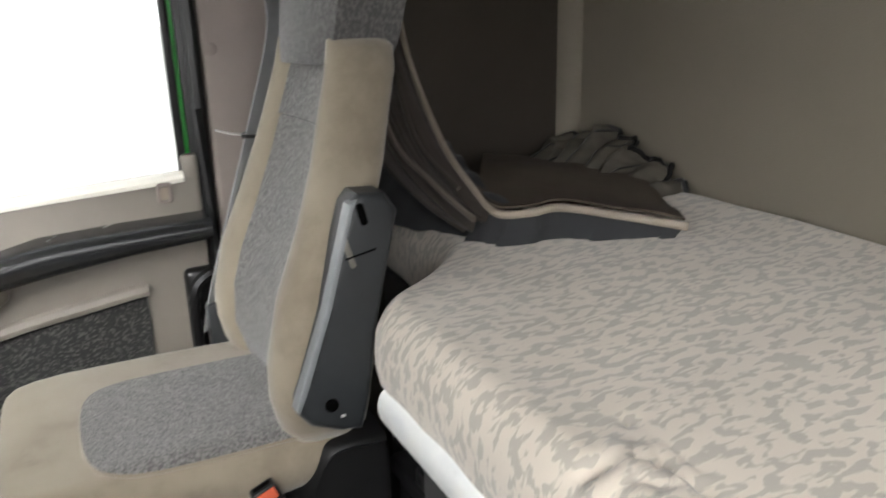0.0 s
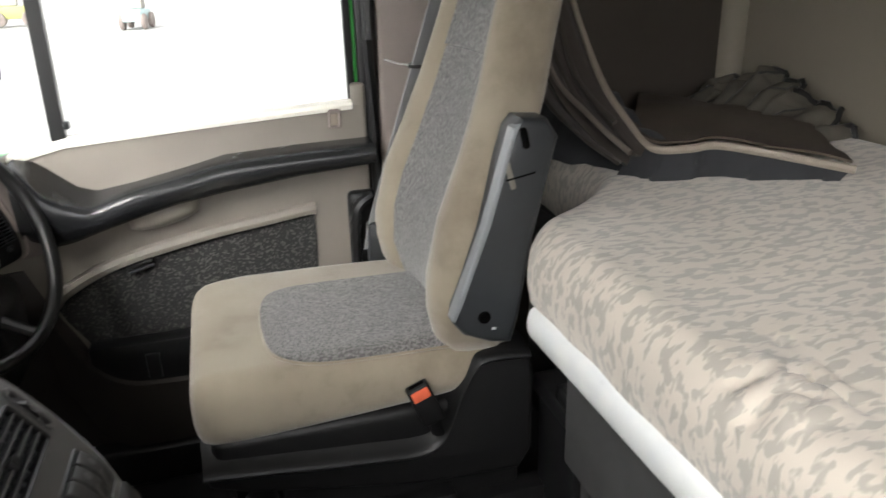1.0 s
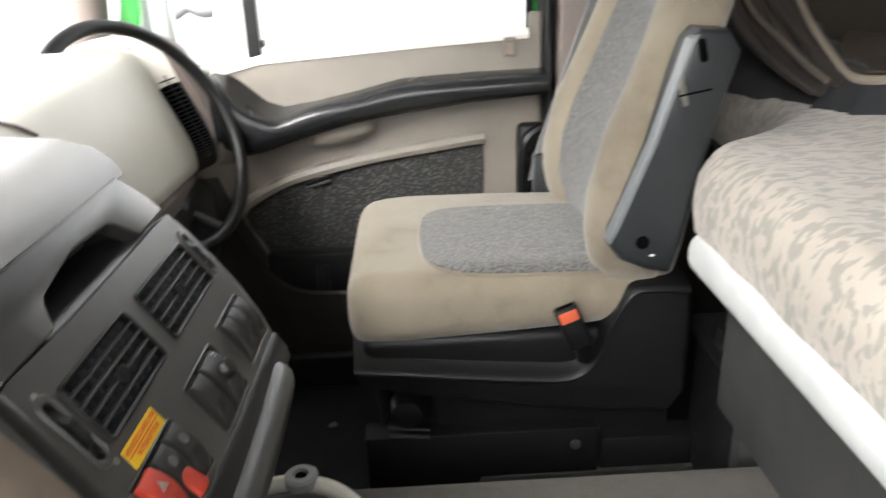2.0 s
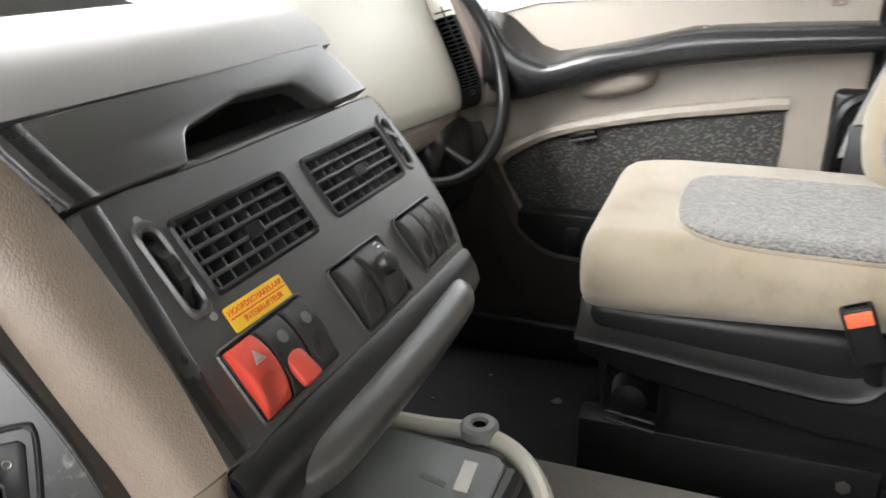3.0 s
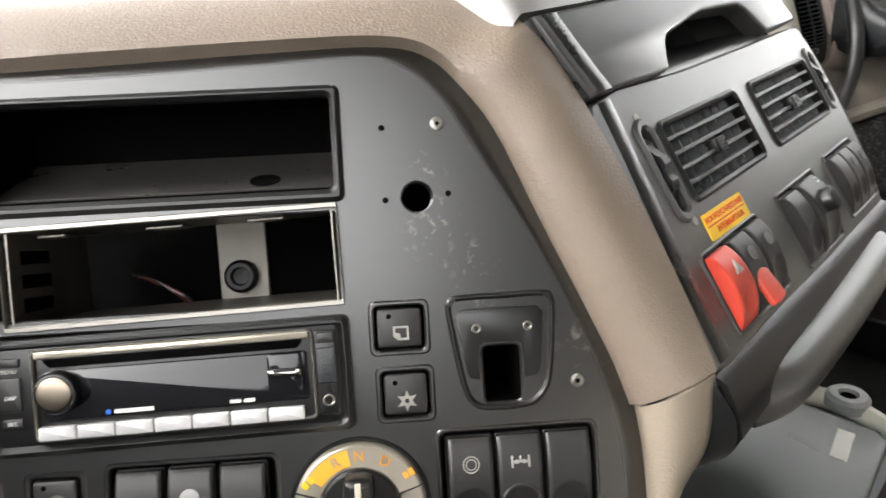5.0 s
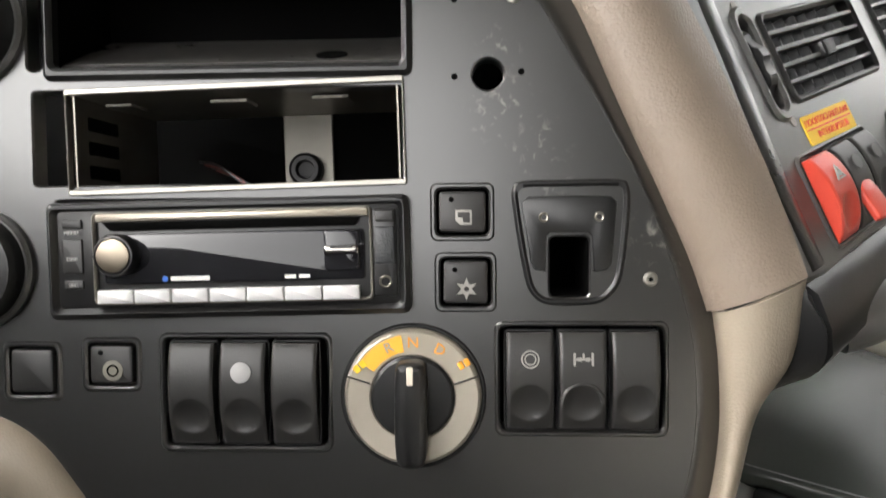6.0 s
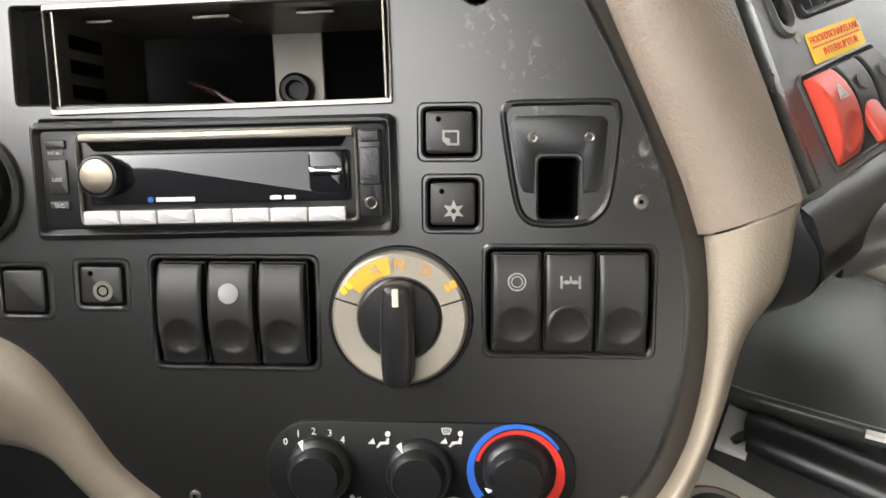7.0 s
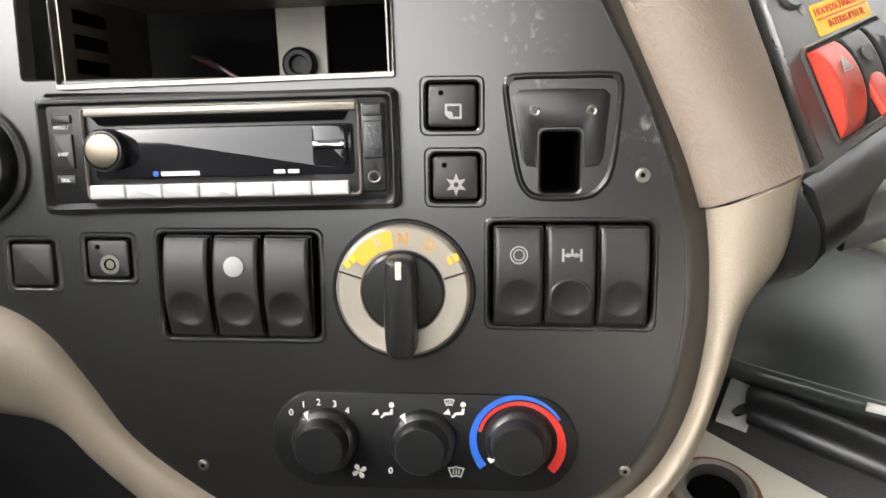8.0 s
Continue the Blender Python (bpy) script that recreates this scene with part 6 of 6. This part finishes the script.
part("chrome_line", plate(mm(rrect(3, 1.0, 150, 50.5, 3)), [mm(rrect(3, 1.2, 147, 47.6, 2.5))], 0.006, 0.0085, 0.0008), SLEEVE, radio, "bright inner frame", matrix=RM)
part("cd_lip", slab(mm(rrect(3, 23.0, 146, 4.2, 1)), 0.006, 0.0088, 0.001), SILVER, radio, "pale metal lip above the disc slot", matrix=RM)
part("disc_slot", slab(mm([(-66, 20.4), (72, 20.4), (69, 16.0), (-62, 16.0)]), 0.006, 0.0082, 0.0003), VOID, radio, "disc slot", matrix=RM)
part("display", slab(mm(rrect(4, 0.6, 140, 27, 2)), 0.006, 0.0078, 0.0008), GLOSSBLACK, radio, "glossy display", matrix=RM)
part("volume_knob", lathe([(11.5, 6.0), (11.5, 13.0), (10.5, 15.0), (9.6, 15.2), (9.2, 14.6), (0.5, 14.4)], 36), PLASTIC_DARK, radio, "black volume knob", matrix=RM @ local(-57.5, 2.8) @ Matrix.Scale(0.001, 4))
part("knob_face", lathe([(9.0, 14.4), (9.0, 15.3), (8.4, 15.6), (0.5, 15.4)], 36), material("brushed_disc", (0.3, 0.255, 0.2), 0.38, metal=1.0, scale=90), radio, "brushed metal knob face", matrix=RM @ local(-57.5, 2.8) @ Matrix.Scale(0.001, 4))
for k in range(7):
    part("preset_button", slab(mm(rrect(-60.0 + 20.2 * k, -19.8, 19.2, 7.2, 0.6)), 0.006, 0.0098, 0.0008), BUTTONWHITE, radio, "silver preset button", matrix=RM)
part("rocker_keys", slab(mm(rrect(62, 3, 19, 22, 2.5)), 0.007, 0.0095, 0.0012), GLOSSBLACK, radio, "black key pad", matrix=RM)
part("key_bar", slab(mm(rrect(62, 3, 18.5, 5.0, 1.5)), 0.009, 0.0112, 0.0012), CHROME, radio, "bright middle key", matrix=RM)
part("key_line", slab(mm(rrect(62, 4.6, 12, 1.8, 0.8)), 0.0108, 0.0116, 0.0003, 1), PLASTIC_DARK, radio, matrix=RM)
for y, h in ((21, 5), (3.5, 19), (-12, 5)):
    part("side_key", slab(mm(rrect(-83.5, y - 1, 11, h, 1)), 0.005, 0.0072, 0.0008), SWITCH, radio, "black side key", matrix=RM)
lettering("word", "MENU", 3.0, -83.5, 15.3, 7.3, RM, WHITE, radio)
lettering("word", "DISP", 3.0, -83.5, 1.0, 7.4, RM, WHITE, radio)
lettering("word", "SRC", 3.0, -83.5, -13.2, 7.4, RM, WHITE, radio)
part("front_panel", slab(mm(rrect(84.5, 1, 12.5, 47, 2)), 0.005, 0.0075, 0.001), PLASTIC_DARK, radio, "slim black flap", matrix=RM)
part("port_cover", slab(mm(rrect(84.5, 5, 11, 20, 1.5)), 0.007, 0.0088, 0.001), PLASTIC_GREY, radio, "grey port cover", matrix=RM)
part("eject_key", slab(mm(rrect(84.5, 20.5, 10, 6, 1)), 0.007, 0.0086, 0.0008), SWITCH, radio, matrix=RM)
part("jack", lathe([(3.4, 7.0), (3.4, 8.2), (2.9, 8.5), (2.3, 8.2), (2.2, 6.4), (0.3, 6.4)], 18), SLEEVE, radio, "audio jack", matrix=RM @ local(84.5, -14.5) @ Matrix.Scale(0.001, 4))
part("maker_mark", slab(mm(rrect(-19.5, -10.6, 21, 2.4, 0.3)), 0.0076, 0.0081, 0.0001, 1), WHITE, radio, "white maker's mark", matrix=RM)
part("maker_dot", slab(mm(circle(-33, -10.6, 1.6, 12)), 0.0076, 0.0081, 0.0001, 1), BLUE, radio, "blue maker's dot", matrix=RM)
bars("model_mark", 38, -10.6, 15, 2.0, 7.9, RM, WHITE, radio, 2)

# ---- what sits in the vent panel ----
def vent(cx, cy, w, h, cols, label):
    vt = thing("air_vent", ven(cx, cy, -20), label, "air vent", "dash air vents")
    part("frame", plate(mm(rrect(0, 0, w + 6, h + 6, 6)), [mm(rrect(0, 0, w - 3, h - 3, 4))], -0.016, 0.0022, 0.002), PLASTIC_DARK, vt, "black vent frame", matrix=VEN @ local(cx, cy))
    for k in range(4):
        y = -h / 2 + h * (k + 1) / 5
        part("slat", box(-w / 2000, w / 2000, y / 1000 - 0.0014, y / 1000 + 0.0014, -0.009, 0.0005, 0.0006, 1), SLAT, vt, matrix=VEN @ local(cx, cy))
    for k in range(cols):
        x = -w / 2 + w * (k + 0.5) / cols
        part("fin", box(-0.0017, 0.0017, -h / 2000, h / 2000, -0.026, -0.0055, 0.0004, 1), PLASTIC_GREY, vt, matrix=VEN @ local(cx + x, cy) @ Matrix.Translation((0, 0, -0.02)) @ Matrix.Rotation(radians(18), 4, "Y") @ Matrix.Translation((0, 0, 0.02)))
    part("tab", box(-0.008, 0.008, -0.005, 0.005, -0.004, 0.0035, 0.0012, 2), PLASTIC_DARK, vt, "ribbed vent tab", matrix=VEN @ local(cx, cy - 3))
    for k in range(5):
        part("rib", box(-0.0005, 0.0005, -0.0045, 0.0045, 0.003, 0.0044, 0), PLASTIC_DARK, vt, matrix=VEN @ local(cx - 5 + 2.5 * k, cy - 3))
    # shade behind the slats is painted near-black
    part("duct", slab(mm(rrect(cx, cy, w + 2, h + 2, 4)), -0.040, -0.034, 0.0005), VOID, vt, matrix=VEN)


vent(117, -52, 120, 51, 8, "black slatted air vent beside the taupe band")
vent(270, -52, 127, 50, 8, "black slatted air vent nearer the steering wheel")
for (x, y, h, w) in ((38, -52, 58, 12), (352, -48, 50, 10)):
    tw = thing("thumbwheel", ven(x, y, -20), "ribbed black vent thumbwheel in its slot", "thumbwheel", "vent thumbwheels")
    part("surround", plate(mm(rrect(0, 0, w + 9, h + 12, 10)), [mm(rrect(0, 0, w, h - 2, 6))], -0.002, 0.0022, 0.0018), PLASTIC, tw, matrix=VEN @ local(x, y))
    bm = bmesh.new()
    R0 = h * 0.52
    loops = []
    for k in range(72):
        a = 2 * math.pi * k / 72
        r = R0 + (1.0 if (k // 3) % 2 else -0.6)
        loops.append((r * math.cos(a), r * math.sin(a)))
    slab([(px / 1000, py / 1000) for px, py in loops], -w * 0.00035, w * 0.00035, 0.0006, 1, bm)
    part("wheel", bm, PLASTIC_DARK, tw, "ribbed wheel", matrix=VEN @ local(x, y, -R0 + 4.5) @ Matrix.Rotation(radians(90), 4, "Y"))
for (x, y) in ((38, -16.5), (43, -88)):
    part("dot_mark", slab(mm(circle(x, y, 3.0, 16)), 0.0, 0.0006, 0.0002, 1), ICON, dash, "grey printed mark", matrix=VEN)

sticker = thing("warning_sticker", ven(81, -97, 0), "yellow sticker with red Dutch and French words above the switches", "sticker")
SM = VEN @ local(81, -97) @ Matrix.Rotation(radians(-1.0), 4, "Z")
part("backing", slab(mm(rrect(0, 0, 61, 17.5, 1.5)), 0.0, 0.0006, 0.0002, 1), YELLOW, sticker, matrix=SM)
lettering("word", "HOOFDSCHAKELAAR", 5.9, 0, 4.0, 0.75, SM, STICKERRED, sticker)
lettering("word", "INTERRUPTEUR", 5.9, 2, -4.0, 0.75, SM, STICKERRED, sticker)
part("rule", slab(mm(rrect(0, 0.2, 57, 0.9, 0.2, 1)), 0.0005, 0.0009, 0.0001, 1), STICKERRED, sticker, matrix=SM)

for (cx, cy, w, h) in ((71.5, -133.5, 87, 50), (196, -135.5, 80, 54), (306, -133.5, 74, 52)):
    # well floor coloured near-black for the shade in the recess
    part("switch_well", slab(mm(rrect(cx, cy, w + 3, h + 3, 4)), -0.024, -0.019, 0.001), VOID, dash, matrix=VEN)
    part("well_rim", plate(mm(rrect(cx, cy, w + 5, h + 5, 5)), [mm(rrect(cx, cy, w + 0.5, h + 0.5, 4))], -0.001, 0.0015, 0.001), PLASTIC, dash, matrix=VEN)


def icon_triangle(th, plane, x, y):
    bm = plate(mm([(0, 5.2), (-5, -3.6), (5, -3.6)]), [mm([(0, 3.0), (-3.2, -2.6), (3.2, -2.6)])], 0.0, 0.0005, 0.0001)
    slab(mm([(0, 2.2), (-2.3, -2.0), (2.3, -2.0)]), 0.0, 0.0005, 0.0001, 1, bm)
    part("icon", bm, ICON, th, "white warning triangle", matrix=plane @ local(x, y + 11, 10.4) @ Matrix.Rotation(radians(-8), 4, "X"))


def icon_grey(th, plane, x, y):
    part("icon", slab(mm(circle(0, 0, 4.6, 18)), 0.0, 0.0005, 0.0001, 1), material("faint_symbol", (0.10, 0.10, 0.10), 0.6), th, matrix=plane @ local(x, y + 11, 9.0) @ Matrix.Rotation(radians(-6), 4, "X"))


rocker(VEN, 43, -134, 25, 48, RED, "red hazard rocker switch with a white triangle", icon_triangle, 8.0)
rk = rocker(VEN, 71.5, -134, 25, 48, None, "black rocker switch with a red safety flap", icon_grey)
fl = slab(mm([(p[0], p[1]) for p in smooth_line([(-9, 4), (-6, 9), (0, 10.5), (6, 9), (9, 4), (9.5, -8), (8, -14), (-8, -14), (-9.5, -8)], 3, True)]), 0.0, 0.004, 0.002, 3)
part("safety_flap", fl, RED, rk, "red safety flap", matrix=VEN @ local(72, -144, 6.0) @ Matrix.Rotation(radians(-10), 4, "X"))
rocker(VEN, 99.5, -134, 25, 48, None, "black rocker switch beside the safety switch", icon_grey)
rocker(VEN, 173, -136, 26, 50, None, "wide black rocker switch, glossy with use")
rk = rocker(VEN, 207, -136, 36, 52, None, "black switch with a round turning knob", arch=9.0)
part("knob", lathe([(9.5, 8.0), (9.5, 16.0), (8.2, 18.0), (4.0, 18.6), (0.4, 18.6)], 24), PLASTIC_DARK, rk, "round black knob", matrix=VEN @ local(209, -130) @ Matrix.Scale(0.001, 4))
for k in range(3):
    part("mark", slab(mm(rrect(216 + 3 * k, -112 - 4 * k, 4, 1.2, 0.3, 1)), 0.008, 0.0085, 0.0001, 1), WHITE, rk, matrix=VEN)
for k in range(3):
    rocker(VEN, 282 + 24 * k, -134, 22, 48, None, "narrow black rocker switch by the steering wheel", icon_grey if k else None)

# ---- folder and tray on the tunnel ----
# laid out on the tunnel, then set to its true size and height
TRAY = Matrix.Translation((-0.0056, -0.0266, 0.0532)) @ Matrix.Scale(0.936, 4)
trayt = thing("tunnel_tray", (0.5, -0.2, 0.362), "beige moulded tray rim on the engine tunnel", "tray")
rim = smooth_line([(0.70, -0.13, 0.388), (0.700, -0.23, 0.390), (0.705, -0.29, 0.391), (0.686, -0.343, 0.389), (0.64, -0.385, 0.386), (0.585, -0.407, 0.382), (0.50, -0.42, 0.378), (0.36, -0.40, 0.375), (0.26, -0.33, 0.372), (0.235, -0.24, 0.372)], 6)
part("rim", tube(rim, 0.011, 10, flat=1.1), CREAM, trayt, "beige rounded rim", matrix=TRAY)
bm = bmesh.new()
slab([(p.x, p.y) for p in rim] + [(0.30, -0.12), (0.45, -0.05), (0.70, -0.05)], 0.328, 0.372, 0.003, 2, bm)
part("floor", bm, BASEPANEL, trayt, "dark tray floor", matrix=TRAY)
part("socket_plate", slab([(0.215, -0.16), (0.348, -0.16), (0.351, -0.231), (0.356, -0.344), (0.33, -0.385), (0.27, -0.345), (0.232, -0.26)], 0.370, 0.3755, 0.002, 2), CREAM, trayt, "pale moulded plate round the socket", matrix=TRAY)
grm = thing("rubber_grommet", (0.652, -0.304, 0.426), "grey rubber grommet on the tray rim", "grommet")
part("ring", lathe([(0.023, 0.392), (0.023, 0.404), (0.019, 0.408), (0.011, 0.408), (0.009, 0.403), (0.009, 0.392)], 24, None, 0.703, -0.296), material("pale_grey_rubber", (0.26, 0.265, 0.265), 0.5, scale=60), grm, matrix=TRAY)
part("bore", lathe([(0.0085, 0.392), (0.0085, 0.404), (0.001, 0.404)], 16, None, 0.703, -0.296), VOID, grm, matrix=TRAY)
sock = thing("metal_socket", (0.296, -0.269, 0.37), "worn brass-edged metal socket in the tray", "socket")
part("ring", lathe([(0.030, 0.374), (0.030, 0.382), (0.026, 0.386), (0.0215, 0.386), (0.020, 0.380), (0.0195, 0.374)], 28, None, 0.296, -0.269), STEEL, sock, matrix=TRAY)
part("rust", lathe([(0.034, 0.374), (0.034, 0.380), (0.0305, 0.381), (0.0302, 0.3745)], 28, None, 0.296, -0.269), material("rust_brown", (0.2, 0.075, 0.03), 0.8, scale=90), sock, "rust-brown seat", matrix=TRAY)
part("bore", lathe([(0.0195, 0.3745), (0.0195, 0.3765), (0.001, 0.3765)], 20, None, 0.296, -0.269), VOID, sock, matrix=TRAY)
fold = thing("document_folder", (0.56, -0.25, 0.375), "dark green-black vinyl document folder lying in the tray", "folder")
fo = [(0.392, -0.12), (0.402, -0.225), (0.438, -0.331), (0.50, -0.352), (0.636, -0.350), (0.652, -0.338), (0.668, -0.12)]
part("cover", slab(fo, 0.396, 0.408, 0.005, 3), FOLDER, fold, "stitched vinyl cover", matrix=TRAY)
part("page_block", slab([(0.412, -0.13), (0.420, -0.225), (0.452, -0.325), (0.645, -0.352), (0.664, -0.13)], 0.376, 0.397, 0.003), material("dark_edge_pages", (0.02, 0.02, 0.02), 0.7), fold, matrix=TRAY)
part("front_edge", tube([(0.45, -0.335, 0.392), (0.55, -0.352, 0.392), (0.636, -0.355, 0.392)], 0.014, 10), PLASTIC_DARK, fold, "rounded black fold", matrix=TRAY)
part("spine", tube(smooth_line([(0.392, -0.247, 0.386), (0.393, -0.252, 0.387), (0.400, -0.30, 0.388), (0.408, -0.345, 0.388), (0.416, -0.385, 0.386)], 4), 0.021, 14, flat=0.62), PLASTIC_DARK, fold, "rolled black spine", matrix=TRAY)
part("stitching", tube([(0.400, -0.13, 0.4075), (0.409, -0.225, 0.4075), (0.443, -0.325, 0.4075)], 0.0012, 6), PLASTIC, fold, matrix=TRAY)
part("emboss", slab([(0.588, -0.266), (0.597, -0.266), (0.589, -0.298), (0.580, -0.298)], 0.4075, 0.4082, 0.0003, 1), FOLDER, fold, "blurred embossed mark", matrix=TRAY)
part("label", slab([(0.630, -0.303), (0.630, -0.319), (0.580, -0.323), (0.580, -0.307)], 0.4078, 0.4088, 0.0003, 1), PAPER, fold, "white paper label", matrix=TRAY)
slip = thing("paper_slip", (0.385, -0.245, 0.375), "folded white paper slip under the folder", "paper")
part("sheet", slab([(0.424, -0.211), (0.428, -0.235), (0.373, -0.253), (0.367, -0.229)], 0.373, 0.378, 0.001), PAPER, slip, matrix=TRAY)
slip2 = thing("paper_slip", (0.50, -0.345, 0.40), "white paper edge sticking out of the folder", "paper")
part("sheet", slab([(0.428, -0.316), (0.436, -0.335), (0.442, -0.333), (0.434, -0.314)], 0.404, 0.4085, 0.001), PAPER, slip2, matrix=TRAY)

# ---- grit on the driver's floor ----
random.seed(5)
for k in range(16):
    x, y, r = random.uniform(0.85, 1.45), random.uniform(-0.36, 0.1), random.uniform(0.003, 0.008)
    if k == 0:
        x, y, r = 1.368, -0.242, 0.012
    g = thing("floor_crumb", (x, y, 0.0), "pale crumb of dirt on the rubber floor", "crumb", "floor crumbs")
    part("crumb", slab([(x + r * random.uniform(0.6, 1.2) * math.cos(a), y + r * random.uniform(0.6, 1.2) * math.sin(a)) for a in [2 * math.pi * q / 7 for q in range(7)]], 0.0, 0.003, 0.0012, 1), DUST, g)

# ---- outside ----
HOUSING = material("pale_grey_housing", (0.33, 0.35, 0.34), 0.5, other=(0.25, 0.27, 0.26), scale=9)
mir = thing("door_mirror", (1.95, 0.1, 0.6), "large outside door mirror on its arm", "mirror")
mm_ = frame_of((2.0, 0.095, 0.872), (0.93, -0.37, 0.0), (0, 0, 1))
part("housing", slab(rrect(0, 0, 0.25, 0.225, 0.05), -0.06, 0.0, 0.02, 3), HOUSING, mir, "grey mirror housing", matrix=mm_ @ Matrix.Rotation(radians(0), 4, "Y"))
mg = bpy.data.materials.new("mirror_glass")
mg.use_nodes = True
mg.node_tree.nodes["Principled BSDF"].inputs["Metallic"].default_value = 1.0
mg.node_tree.nodes["Principled BSDF"].inputs["Roughness"].default_value = 0.02
mg.node_tree.nodes["Principled BSDF"].inputs["Base Color"].default_value = (0.9, 0.9, 0.9, 1)
part("mirror_pane", slab(rrect(0, 0, 0.235, 0.21, 0.045), 0.001, 0.004, 0.001), mg, mir, "mirror glass", matrix=mm_)
part("wide_angle_housing", slab(rrect(-0.05, 0, 0.11, 0.17, 0.04), -0.09, -0.02, 0.02, 3), HOUSING, mir, "pale grey second housing", matrix=frame_of((2.03, 0.17, 0.90), (0.8, -0.6, 0.0), (0, 0, 1)))
part("arm", tube([(1.64, 0.135, 1.20), (1.80, 0.17, 1.14), (2.0, 0.12, 0.97)], 0.014, 8), PLASTIC_DARK, mir)
part("arm", tube([(1.64, 0.18, 0.79), (1.82, 0.18, 0.75), (2.0, 0.12, 0.785)], 0.014, 8), PLASTIC_DARK, mir)


def machine(x, y, s, body, label, turn=0.0):
    """A far yard machine: body, cab, wheels, boom."""
    th = thing("yard_machine", (x, y, -1.70), label, "machine", "machines in the yard")
    m = Matrix.Translation((x, y, -1.70)) @ Matrix.Rotation(radians(turn), 4, "Z") @ Matrix.Scale(s, 4)
    part("body", box(-1.6, 1.6, -0.7, 0.7, 0.6, 1.5, 0.1), body, th, matrix=m)
    part("cab", box(-0.4, 0.8, -0.6, 0.6, 1.5, 2.7, 0.12), CEIL, th, matrix=m)
    for wx in (-1.1, 1.1):
        for wy in (-0.8, 0.8):
            part("wheel", lathe([(0.2, -0.15), (0.55, -0.15), (0.6, 0.0), (0.55, 0.15), (0.2, 0.15)], 16), PILLAR, th, matrix=m @ Matrix.Translation((wx, wy, 0.6)) @ Matrix.Rotation(radians(90), 4, "X"))
    part("boom", box(0.9, 3.0, -0.15, 0.15, 1.2, 1.5, 0.04), body, th, matrix=m)


LIME = material("lime_machine_paint", (0.45, 0.47, 0.16), 0.4, wear=(0.2, 0.2, 0.1))
TEAL = material("teal_machine_paint", (0.35, 0.5, 0.5), 0.4)
machine(52.0, 10.6, 0.8, LIME, "lime yellow machine parked in the yard", 98)
machine(45.0, 3.2, 0.7, TEAL, "teal machine parked far off in the yard", -10)
